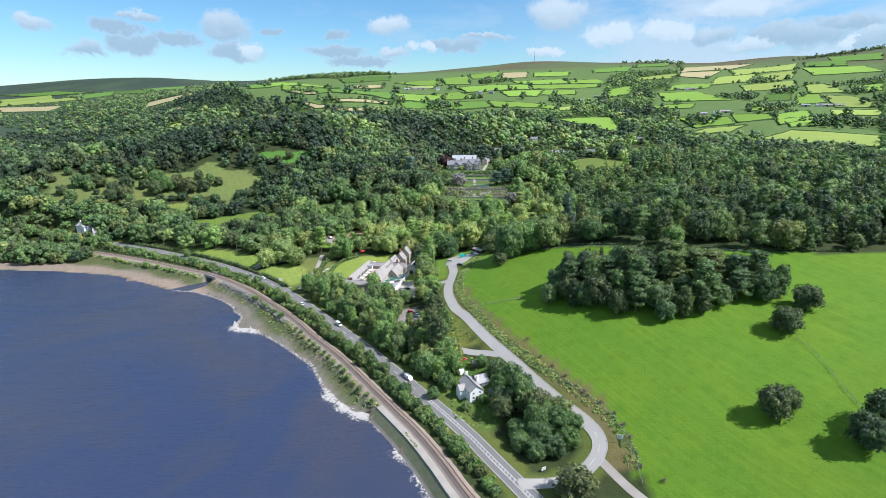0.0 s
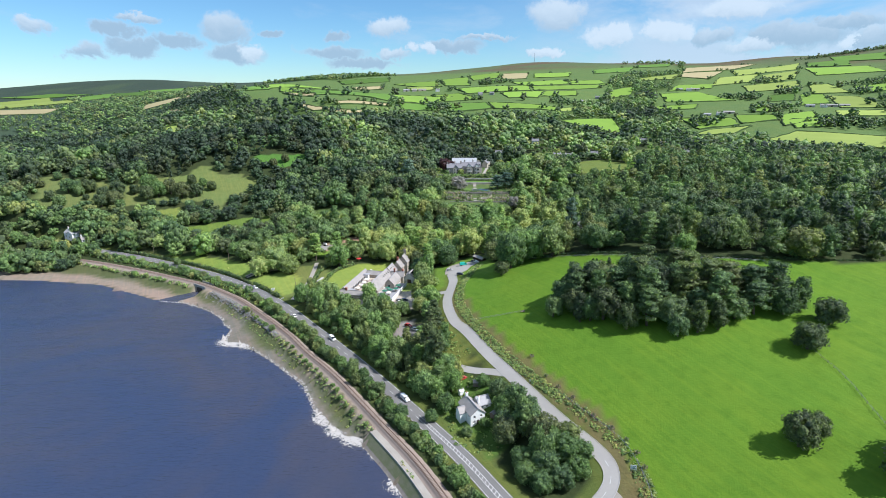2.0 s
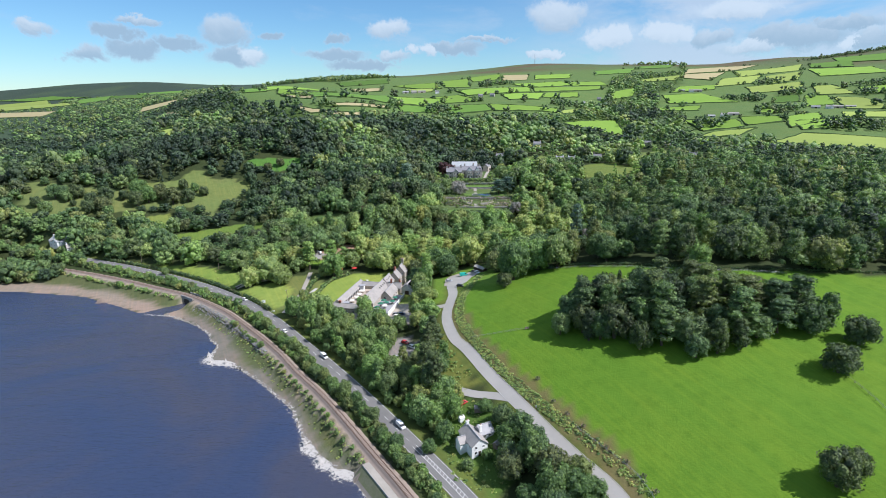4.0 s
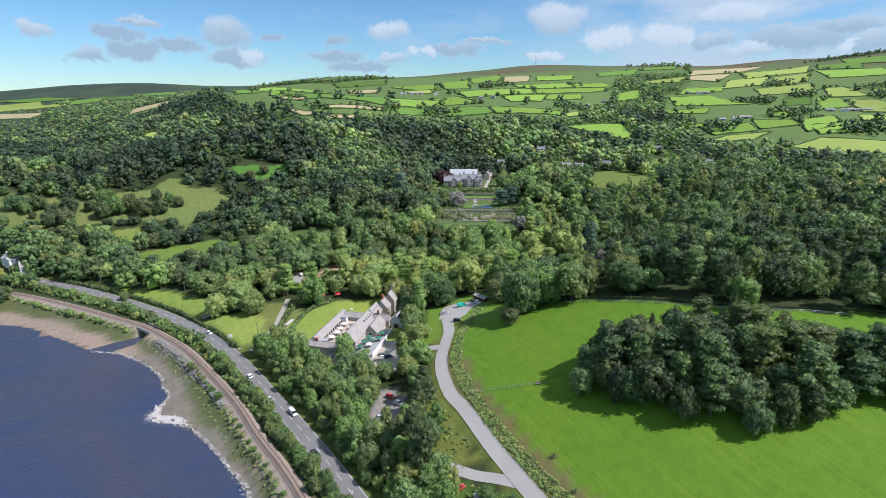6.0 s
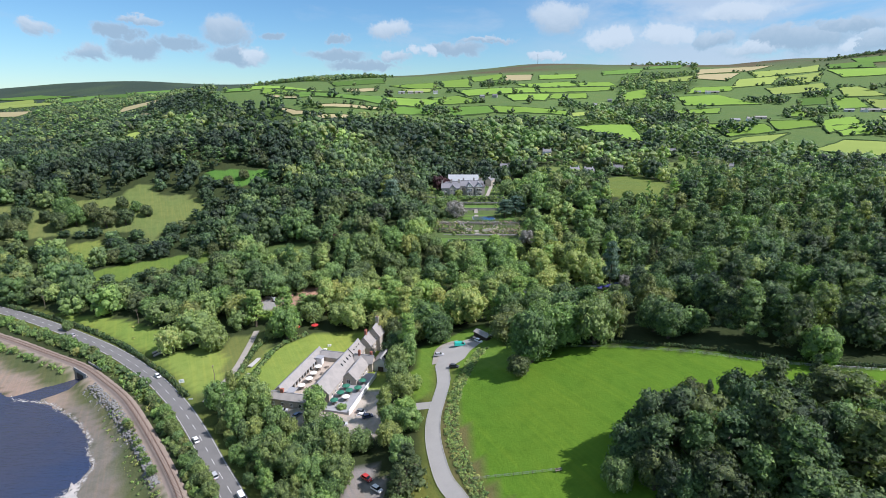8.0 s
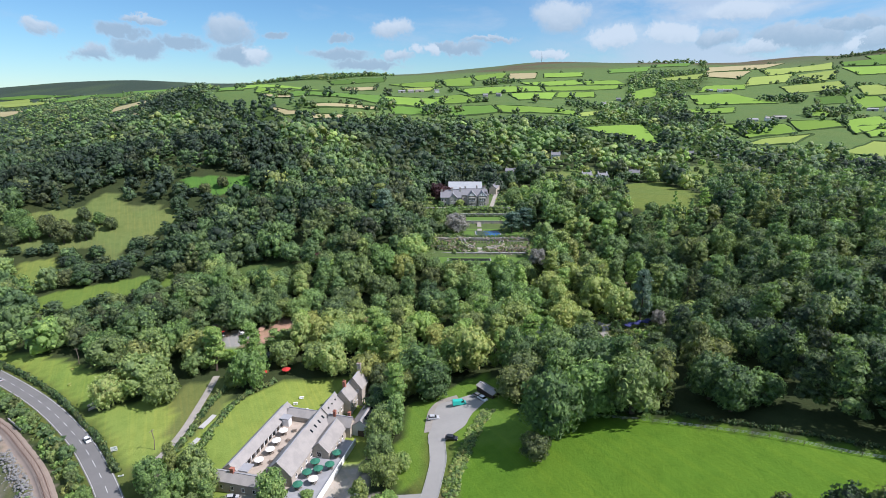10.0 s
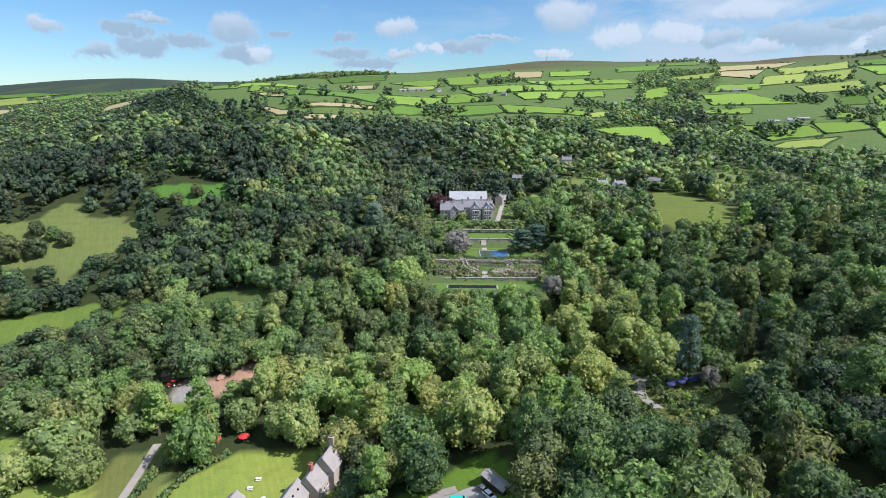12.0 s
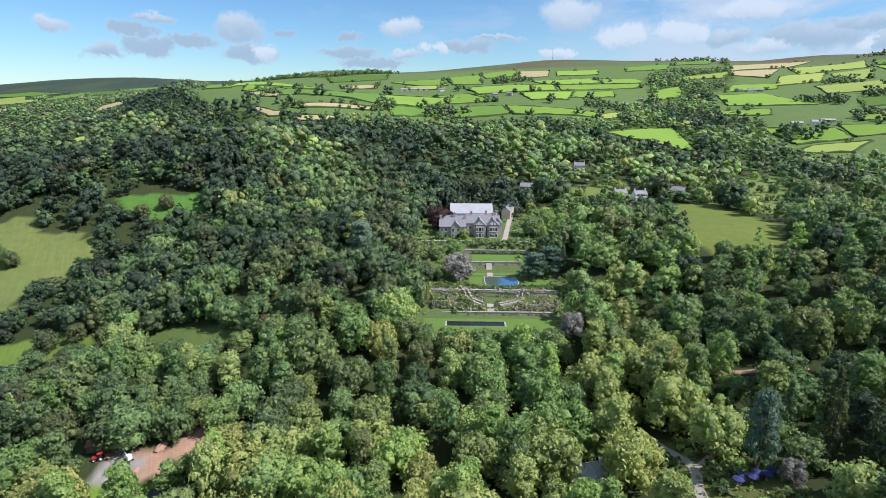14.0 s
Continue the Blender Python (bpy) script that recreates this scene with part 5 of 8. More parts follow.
tagged(ribbon("pebble_beach", SEA_WALK, (-8.9, -9.5, -10.1, -11.0), -0.06, PEBBLE, 4.0, 1.5, (-3.15, -3.6, -3.9, -4.25)), "grey pebble beach below the railway bank", "beach", kind="structure")

# ---- buildings ----
def box(bm, x0, x1, y0, y1, z0, z1):
    v = [bm.verts.new((x, y, z)) for z in (z0, z1) for x, y in ((x0, y0), (x1, y0), (x1, y1), (x0, y1))]
    for f in ((3, 2, 1, 0), (4, 5, 6, 7), (0, 1, 5, 4), (1, 2, 6, 5), (2, 3, 7, 6), (3, 0, 4, 7)):
        bm.faces.new([v[i] for i in f])


def part(name, bm, mat, parent, label=""):
    ob = new(name, bm_mesh(name, bm, mat))
    ob.parent = parent
    if label:
        ob["label"] = label
    return ob


def box_part(name, parent, mat, *sizes, label=""):
    bm = bmesh.new()
    box(bm, *sizes)
    return part(name, bm, mat, parent, label)


def thing(name, x, y, z, turn, label, category, group=""):
    ob = new(name)
    ob.empty_display_size = 0.3
    ob.matrix_basis = pose(x, y, z, 0, 0, turn)
    return tagged(ob, label, category, group)


def wing(parent, x0, x1, y0, y1, zb, ze, zr, along, wall_mat, roof_mat, over=0.35, lean=None):
    """A building's wing: walls with gables and a roof of two thick slopes; along: the axis of the ridge. lean: one slope only, low side at x0 or x1."""
    w = bmesh.new()
    r = bmesh.new()
    flip = along == "x"
    if flip:
        a0, a1, b0, b1 = y0, y1, x0, x1
    else:
        a0, a1, b0, b1 = x0, x1, y0, y1

    def p(a, b, z):
        return (b, a, z) if flip else (a, b, z)
    mid = (a0 + a1) / 2 if lean is None else (a1 if lean == "low" else a0)
    prof = [(a0, zb), (a1, zb), (a1, ze if lean != "low" else zr), (mid, zr), (a0, ze if lean != "high" else zr)]
    if lean:
        prof = [prof[0], prof[1], (a1, zr if lean == "low" else ze), (a0, ze if lean == "low" else zr)]
    ends = [[w.verts.new(p(a, b, z)) for a, z in prof] for b in (b0, b1)]
    w.faces.new(ends[0])
    w.faces.new(ends[1][::-1])
    n = len(prof)
    for i in range(n):
        k = (i + 1) % n
        w.faces.new((ends[0][k], ends[0][i], ends[1][i], ends[1][k]))
    bmesh.ops.recalc_face_normals(w, faces=w.faces)
    part("wall", w, wall_mat, parent)
    slopes = []
    if lean is None:
        g = (zr - ze) / (mid - a0)
        slopes = [(a0 - over, ze - g * over, mid, zr), (a1 + over, ze - g * over, mid, zr)]
    elif lean == "low":
        g = (zr - ze) / (a1 - a0)
        slopes = [(a0 - over, ze - g * over, a1 + 0.1, zr + g * 0.1)]
    else:
        g = (zr - ze) / (a1 - a0)
        slopes = [(a1 + over, ze - g * over, a0 - 0.1, zr + g * 0.1)]
    for la, lz, ha, hz in slopes:
        v = [r.verts.new(p(a, b, z + t)) for t in (0.03, 0.22) for a, z, b in ((la, lz, b0 - over), (ha, hz, b0 - over), (ha, hz, b1 + over), (la, lz, b1 + over))]
        for f in ((3, 2, 1, 0), (4, 5, 6, 7), (0, 1, 5, 4), (1, 2, 6, 5), (2, 3, 7, 6), (3, 0, 4, 7)):
            r.faces.new([v[i] for i in f])
    bmesh.ops.recalc_face_normals(r, faces=r.faces)
    roof = part("roof", r, roof_mat, parent)
    if lean is None:
        bm = bmesh.new()
        c = [p(mid - 0.18, b0 - over, 0)[:2], p(mid + 0.18, b1 + over, 0)[:2]]
        box(bm, min(c[0][0], c[1][0]), max(c[0][0], c[1][0]), min(c[0][1], c[1][1]), max(c[0][1], c[1][1]), zr + 0.14, zr + 0.34)
        part("ridge_tiles", bm, SLATE_PALE, roof)
    return roof


def window(parent, x, y, z, w, h, face, frame_mat=None):
    """A framed window on a wall; face: the outward axis '-y', '+y', '-x' or '+x'. x, y, z: its lower middle on the wall."""
    frame_mat = frame_mat or WHITE
    f, g = bmesh.new(), bmesh.new()

    def put(bm, a0, a1, d0, d1, z0, z1):
        s = -1 if face[0] == "-" else 1
        lo, hi = min(s * d0, s * d1), max(s * d0, s * d1)
        if face[1] == "y":
            box(bm, x + a0, x + a1, y + lo, y + hi, z + z0, z + z1)
        else:
            box(bm, x + lo, x + hi, y + a0, y + a1, z + z0, z + z1)
    t = 0.09
    for a0, a1, z0, z1 in ((-w / 2, -w / 2 + t, 0, h), (w / 2 - t, w / 2, 0, h), (-w / 2 + t, w / 2 - t, 0, t), (-w / 2 + t, w / 2 - t, h - t, h), (-t / 3, t / 3, t, h - t)):
        put(f, a0, a1, -0.1, 0.05, z0, z1)
    put(f, -w / 2 - 0.1, w / 2 + 0.1, -0.05, 0.14, -0.12, -0.01)
    put(g, -w / 2 + t, w / 2 - t, -0.06, 0.012, t, h - t)
    ob = part("window", f, frame_mat, parent)
    part("pane", g, GLASS, ob)
    return ob


def chimney(parent, x, y, z0, z1, w=0.9, d=0.9, mat=None, pots=2):
    bm = bmesh.new()
    box(bm, x - w / 2, x + w / 2, y - d / 2, y + d / 2, z0, z1)
    box(bm, x - w / 2 - 0.1, x + w / 2 + 0.1, y - d / 2 - 0.1, y + d / 2 + 0.1, z1, z1 + 0.18)
    c = part("chimney", bm, mat or STONE, parent)
    for i in range(pots):
        q = bmesh.new()
        px = x + (i - (pots - 1) / 2) * 0.42
        limb(q, (px, y, z1 + 0.15), (px, y, z1 + 0.75), 0.17, 0.13, 8)
        part("chimney_pot", q, BRICK_RED, c)
    return c


def parasol(x, y, z, mat, words, r=1.7):
    ob = thing("parasol", x, y, z, RNG.uniform(0, 45), words, "parasol", "parasols")
    bm = bmesh.new()
    limb(bm, (0, 0, 0), (0, 0, 2.6), 0.03, 0.03, 6)
    part("pole", bm, TIMBER, ob)
    bm = bmesh.new()
    top = bm.verts.new((0, 0, 2.75))
    ring = [bm.verts.new((r * math.cos(i * math.pi / 4), r * math.sin(i * math.pi / 4), 2.15)) for i in range(8)]
    low = [bm.verts.new((r * 1.01 * math.cos(i * math.pi / 4), r * 1.01 * math.sin(i * math.pi / 4), 1.98)) for i in range(8)]
    for i in range(8):
        k = (i + 1) % 8
        bm.faces.new((top, ring[i], ring[k]))
        bm.faces.new((ring[i], low[i], low[k], ring[k]))
    part("canopy", bm, mat, ob)
    bm = bmesh.new()
    box(bm, -0.3, 0.3, -0.3, 0.3, 0, 0.1)
    part("base", bm, CONCRETE, ob)
    return ob


def picnic_table(x, y, z, turn, mat=None, group="picnic tables"):
    ob = thing("picnic_table", x, y, z, turn, "weathered wooden picnic table with two benches", "table", group)
    m = mat or TIMBER
    box_part("tabletop", ob, m, -0.9, 0.9, -0.4, 0.4, 0.70, 0.76)
    for s in (-1, 1):
        box_part("bench", ob, m, -0.9, 0.9, s * 0.72 - 0.13, s * 0.72 + 0.13, 0.42, 0.47)
        bm = bmesh.new()
        for k in (-1, 1):
            limb(bm, (s * 0.6, k * 0.66, 0), (s * 0.6, k * 0.28, 0.7), 0.05, 0.05, 4)
        box(bm, s * 0.6 - 0.03, s * 0.6 + 0.03, -0.7, 0.7, 0.36, 0.42)
        part("trestle", bm, m, ob)
    return ob


def mill():
    """Stone mill and courtyard ranges with slate roofs; local x across, y along the ranges."""
    O = (-65.4, 330.6)
    m = thing("mill_buildings", O[0], O[1], 0, -13.0, "long stone mill ranges with grey slate roofs round a courtyard", "building")
    b = 6.0
    wing(m, 0, 5.2, 4, 42, b, 12.6, 14.6, "y", STONE, SLATE, lean=None)
    wing(m, 0, 17, -1.0, 4, b, 12.2, 13.9, "x", STONE, SLATE)
    wing(m, 5.2, 16.5, 37, 42, b, 12.6, 14.4, "x", STONE, SLATE)
    wing(m, 15.7, 25.1, 4, 22, b, 14.2, 18.6, "y", STONE, SLATE)
    wing(m, 16.4, 24.2, 22, 36, b, 14.4, 18.2, "y", STONE, SLATE)
    wing(m, 17.2, 24.4, 36, 47, b, 14.8, 18.6, "y", STONE, SLATE)
    wing(m, 20.4, 27.4, 47, 55, b, 15.6, 19.6, "y", STONE, SLATE)
    wing(m, 22.4, 29.4, 54, 61.5, b, 17.6, 22.0, "y", STONE, SLATE)
    wing(m, 24.4, 31.2, 18.5, 33, b, 13.6, 16.8, "y", STONE, SLATE)
    wing(m, 24.0, 33.0, 33, 37.5, b, 14.2, 16.8, "x", STONE, SLATE)
    wing(m, 32.2, 40.6, 35, 50, b, 13.0, 16.2, "y", material("grey_green_render", (0.52, 0.55, 0.50), 0.85, scale=0.4), SLATE)
    # tower house, chimneys
    chimney(m, 25.9, 60.6, 19, 25.0, 1.7, 0.9, STONE, 3)
    chimney(m, 23.6, 50.5, 17, 22.0, 1.0, 1.4, BRICK_RED, 2)
    chimney(m, 26.2, 35.2, 15, 18.6, 1.0, 0.9, BRICK_RED, 2)
    chimney(m, 31.6, 36.2, 15, 18.2, 1.0, 0.9, BRICK_RED, 1)
    chimney(m, 5.4, 1.6, 12, 15.4, 1.3, 1.0, BRICK_RED, 0)
    # courtyard arcade: posts and dark bays behind
    for i in range(12):
        y = 6.5 + i * 2.7
        box_part("arcade_post", m, WHITE, 5.32, 5.6, y - 0.14, y + 0.14, 10.4, 12.55)
        box_part("bay_glazing", m, GLASS, 5.22, 5.29, y + 0.3, y + 2.3, 10.5, 12.3)
    box_part("porch", m, SLATE_PALE, 4.6, 8.4, 32.5, 35.8, 13.6, 13.9, label="flat grey porch roof")
    box_part("porch_wall", m, WHITE, 5.3, 8.0, 33.0, 35.3, 10.3, 13.6)
    box_part("flat_roof", m, SLATE_PALE, 5.3, 9.0, 4.2, 8.2, 12.4, 12.7, label="flat grey felt roof")
    # windows and doors
    for x, y in ((18.4, 4), (22.6, 4)):
        window(m, x, y, 11.4, 1.2, 1.5, "-y")
    for y in (7, 10.5, 14, 17.5):
        window(m, 25.1, y, 11.6, 1.1, 1.3, "+x")
    for y in (21, 24, 27, 30):
        window(m, 31.2, y, 11.3, 1.1, 1.3, "+x")
    for y in (39, 42, 45):
        window(m, 24.4, y, 12.4, 1.0, 1.4, "+x")
    for y in (48.6, 51, 53.4):
        window(m, 27.4, y, 12.6, 0.9, 1.4, "+x")
        window(m, 27.4, y, 9.6, 0.9, 1.4, "+x")
    for x in (25, 28.2):
        window(m, x - 0.6, 54, 15.9, 0.9, 1.2, "-y")
    window(m, 27.6, 18.5, 11.2, 1.6, 2.0, "-y")
    for x in (2.5, 6.5, 10.5, 14.5):
        window(m, x, -1.0, 9.4, 1.1, 1.4, "-y")
    box_part("garage_door", m, DARK_WOOD, 35.2, 37.8, 34.86, 34.97, 9.5, 11.9)
    # rooflights: glass panes in the slopes
    for cx, ce, zr, dz, ys in ((20.3, 16.4, 18.2, 3.8, (24, 27, 30, 33)), (20.8, 17.2, 18.6, 3.8, (38, 41, 44))):
        for y in ys:
            bm = bmesh.new()
            t0, t1 = 0.35, 0.6
            hi, lo = (cx + (24.2 - cx) * t0, zr - dz * t0 + 0.26), (cx + (24.2 - cx) * t1, zr - dz * t1 + 0.26)
            v = [bm.verts.new(q) for q in ((hi[0], y, hi[1]), (hi[0], y + 0.8, hi[1]), (lo[0], y + 0.8, lo[1]), (lo[0], y, lo[1]))]
            bm.faces.new(v)
            r = bmesh.ops.extrude_face_region(bm, geom=bm.faces[:])
            bmesh.ops.translate(bm, vec=(0, 0, 0.06), verts=[e for e in r["geom"] if isinstance(e, bmesh.types.BMVert)])
            part("rooflight", bm, GLASS, m)
    # solar panels on the newer roof
    for i in range(5):
        bm = bmesh.new()
        y = 37 + i * 2.4
        v = [bm.verts.new(q) for q in ((37.0, y, 16.05), (37.0, y + 2.2, 16.05), (40.4, y + 2.2, 13.38), (40.4, y, 13.38))]
        bm.faces.new(v)
        r = bmesh.ops.extrude_face_region(bm, geom=bm.faces[:])
        bmesh.ops.translate(bm, vec=(0.1, 0, 0.12), verts=[e for e in r["geom"] if isinstance(e, bmesh.types.BMVert)])
        part("solar_panel", bm, GLASS, m)

    def at(x, y):
        a = radians(-13.0)
        return O[0] + x * math.cos(a) - y * math.sin(a), O[1] + x * math.sin(a) + y * math.cos(a)
    # courtyard and patio slabs
    yard = thing("courtyard", O[0], O[1], 0, -13.0, "pale paved courtyard inside the mill ranges", "paving")
    yard["kind"] = "structure"
    box_part("paving", yard, PAVING, 5.25, 15.65, 4.05, 36.95, 7, 10.35)
    box_part("low_wall", yard, STONE, 14.6, 15.0, 9, 30, 10.36, 11.3)
    patio = thing("patio", O[0], O[1], 0, -13.0, "slate paved cafe patio with white boundary wall", "paving")
    patio["kind"] = "structure"
    box_part("paving", patio, SLATE_PALE, 25.15, 36, -2, 18.4, 6, 10.9)
    box_part("paving", patio, SLATE_PALE, 31.3, 36, 18.4, 30, 6, 10.9)
    box_part("boundary_wall", patio, RENDER, 36.05, 36.4, -2, 30, 6, 12.0)
    for i, (x, y) in enumerate(((9.0, 11), (9.6, 17), (9.2, 22), (8.6, 28))):
        px, py = at(x, y)
        parasol(px, py, 10.35, CLOTH_CREAM, "open cream canvas parasol over a courtyard table")
        picnic_table(px + 0.2, py + 0.2, 10.35, 20 + 30 * i, group="courtyard tables")
    for i, (x, y) in enumerate(((12.4, 13), (12.6, 19.5), (7.4, 14.5), (7.2, 25), (12.2, 25), (11.5, 31))):
        px, py = at(x, y)
        picnic_table(px, py, 10.35, 40 * i, group="courtyard tables")
    for i, (x, y) in enumerate(((28.4, 14), (31, 11), (28.2, 8.5), (31.6, 6), (33.8, 13.8), (33.6, 20), (28.0, 2.5))):
        px, py = at(x, y)
        parasol(px, py, 10.9, CLOTH_CREAM if i == 3 else CLOTH_GREEN, "open cream canvas parasol on the patio" if i == 3 else "open green canvas parasol on the patio")
        picnic_table(px + 0.1, py + 0.3, 10.9, 25 * i, group="patio tables")
    for x, y in ((-50.9, 382.0), (-52.1, 377.5), (-53.5, 373.5), (-46.5, 372.8)):
        picnic_table(x, y, height(x, y), RNG.uniform(0, 60), WHITE, "lawn tables")
    for x, y in ((-72.3, 399.7), (-62.5, 400.8)):
        parasol(x, y, height(x, y), CLOTH_RED, "open red canvas parasol under trees", 2.0)
    # the hand-made glasshouse beds beside the lawn
    for x, y, w, d in ((-84.5, 368, 2.2, 9), (-84.0, 356, 2.0, 4)):
        s = thing("cold_frame", x, y, height(x, y), -12, "pale low cold frame on rough grass", "cold frame")
        box_part("frame", s, CONCRETE, -w / 2, w / 2, -d / 2, d / 2, 0, 0.35)
        box_part("cover", s, CONCRETE, -w / 2 + 0.1, w / 2 - 0.1, -d / 2 + 0.1, d / 2 - 0.1, 0.35, 0.42)


mill()


def hall():
    h = thing("country_house", 26.0, 604.0, 47.4, 0, "large grey stone country house with gables and slate roofs", "house")
    z, W = -1.0, HOUSE_STONE
    wing(h, -21, -5, -3, 9, z, 8.6, 12.6, "x", W, HOUSE_SLATE)                  # left block
    wing(h, -14, -8, -4.6, 6, z, 8.6, 12.2, "y", W, HOUSE_SLATE)
    wing(h, -6, 16, 2, 14, z, 10.0, 14.6, "x", W, HOUSE_SLATE)                  # main block
    for x in (0.0, 8.2):                                                  # front gables
        wing(h, x, x + 7.4, -3.2, 6, z, 9.6, 14.0, "y", W, HOUSE_SLATE)
        bm = bmesh.new()
        v = [bm.verts.new(q) for q in ((x + 0.5, -3.24, 10.0), (x + 6.9, -3.24, 10.0), (x + 3.7, -3.24, 13.6))]
        bm.faces.new(v)
        g = bmesh.ops.extrude_face_region(bm, geom=bm.faces[:])
        bmesh.ops.translate(bm, vec=(0, -0.12, 0), verts=[e for e in g["geom"] if isinstance(e, bmesh.types.BMVert)])
        gable = part("gable_panel", bm, RENDER, h, "white half-timbered gable")
        for k in (-1.7, 0, 1.7):
            box_part("timber", gable, DARK_WOOD, x + 3.7 + k - 0.14, x + 3.7 + k + 0.14, -3.44, -3.37, 10.0, 12.9 - abs(k) * 0.9)
        box_part("timber", gable, DARK_WOOD, x + 0.6, x + 6.8, -3.44, -3.37, 9.8, 10.15)
        for zz in (0.8, 5.6):                                             # bays of tall windows
            box_part("bay", h, W, x + 1.3, x + 6.1, -4.5, -3.2, zz - 1.8 if zz < 1 else zz - 0.9, zz + 3.2)
            for k in (-1.6, 0, 1.6):
                window(h, x + 3.7 + k, -4.5, zz, 1.3, 2.7, "-y")
    wing(h, 12.6, 17.4, 3, 20, z, 9.4, 13.2, "y", W, HOUSE_SLATE)
    wing(h, -20, -6, 9, 22, z, 8.2, 12.0, "x", W, HOUSE_SLATE)
    wing(h, -4, 14, 14, 24, z, 9.0, 13.0, "x", W, HOUSE_SLATE)
    for x in (-19.5, -17, -6.3):
        window(h, x, -3, 0.8, 1.3, 2.2, "-y")
        window(h, x, -3, 5.0, 1.3, 2.0, "-y")
    for x in (-12.5, -9.5):
        window(h, x, -4.6, 0.8, 1.5, 2.4, "-y")
        window(h, x, -4.6, 5.0, 1.5, 2.2, "-y")
    for x in (-4.6, -2.2):
        window(h, x, 2, 0.8, 1.2, 2.4, "-y")
        window(h, x, 2, 5.4, 1.2, 2.2, "-y")
    for y in (5, 9, 13, 17):
        window(h, 17.4, y, 1.0, 1.3, 2.2, "+x")
        window(h, 17.4, y, 5.4, 1.3, 2.0, "+x")
    for x, y, top in ((-20.3, 3, 15.6), (-5.6, 4, 16.4), (-1.4, 8, 17.2), (7.8, 9, 17.6), (12.6, 8, 17.0), (15, 18, 15.6), (-12, 14, 14.6)):
        chimney(h, x, y, 9, top, 1.4, 0.8, HOUSE_STONE, 3)
    h.scale.z = 0.8
    g = thing("glass_roofed_hall", 24.5, 643.0, 47.4, 0, "wide hall with a pale white metal roof", "building")
    wing(g, -13, 15, -14, 16, -1, 9.0, 12.6, "x", RENDER, PALE_SHEET)
    for i in range(6):
        window(g, -11 + i * 4.4, -14, 2.5, 2.2, 3.0, "-y")
    o = thing("coach_house", 55.0, 672.0, 48.5, -14, "long low stone outbuilding with a slate roof", "building")
    wing(o, -3, 3, -20, 18, -1.5, 4.5, 7.2, "y", STONE, HOUSE_SLATE)
    for i in range(5):
        window(o, -3, -14 + i * 7, 1.2, 1.3, 1.6, "-x")


hall()


def white_house():
    h = thing("white_cottage", 12.5, 206.5, height(12.5, 206.5) - 0.7, 24, "white rendered cottage with grey slate roofs and white chimneys", "house")
    wing(h, -3.2, 3.2, -5.2, 5.6, -1, 4.5, 7.0, "y", RENDER, SLATE)
    wing(h, 3.2, 8.6, 0.0, 5.8, -1, 4.4, 6.7, "x", RENDER, SLATE_PALE)
    wing(h, -5.8, -3.2, -1, 3, -1, 3.8, 5.4, "x", RENDER, SLATE)
    wing(h, 8.6, 10.6, 1.4, 4.4, -1, 2.6, 3.6, "x", RENDER, SLATE_PALE)
    chimney(h, 0, 5.0, 5.8, 8.4, 1.1, 0.8, RENDER, 2)
    chimney(h, 3.4, 1.0, 5.2, 7.9, 1.0, 0.8, RENDER, 2)
    for x in (-1.5, 1.5):
        window(h, x, -5.2, 0.9, 1.1, 1.2, "-y")
        window(h, x, -5.2, 3.1, 1.0, 1.1, "-y")
    for x in (4.8, 7.0):
        window(h, x, 0, 0.9, 1.1, 1.2, "-y")
        window(h, x, 0, 3.1, 1.0, 1.1, "-y")
    for y in (-3.5, 0, 3.6):
        window(h, -3.2, y, 3.1, 0.9, 1.1, "-x")
    box_part("door", h, DARK_WOOD, -0.5, 0.5, -5.26, -5.16, -0.2, 1.95)
    for x, y, w, d, m, words in ((15.5, 223, 3.4, 2.6, TIMBER, "dark timber garden shed"), (8.5, 219.5, 2.0, 1.6, WHITE, "small white garden store"), (2.5, 224, 2.6, 2.0, STEEL, "grey metal garden store"), (21, 204, 2.4, 1.8, TIMBER, "weathered timber garden shed")):
        s = thing("garden_shed", x, y, height(x, y) - 0.05, RNG.uniform(0, 50), words, "shed")
        wing(s, -w / 2, w / 2, -d / 2, d / 2, 0, 1.9, 2.5, "x", m, SLATE if m is TIMBER else m, 0.15)
    for i in range(9):
        x, y = 4 + RNG.uniform(-6, 8), 221 + RNG.uniform(-5, 4)
        s = thing("garden_pot", x, y, height(x, y), 0, "pale garden pot with a small plant", "pot", "garden pots")
        bm = bmesh.new()
        limb(bm, (0, 0, 0), (0, 0, 0.6), 0.25, 0.38, 8)
        part("pot", bm, CONCRETE if i % 2 else BRICK_RED, s)
        q = new("plant", FORMS["bush"][i % 3][0])
        q.parent = s
        q.matrix_basis = Matrix.Translation((0, 0, 0.5)) @ Matrix.Diagonal((0.5, 0.5, 0.7, 1))
        q["tint"] = 0.6


white_house()


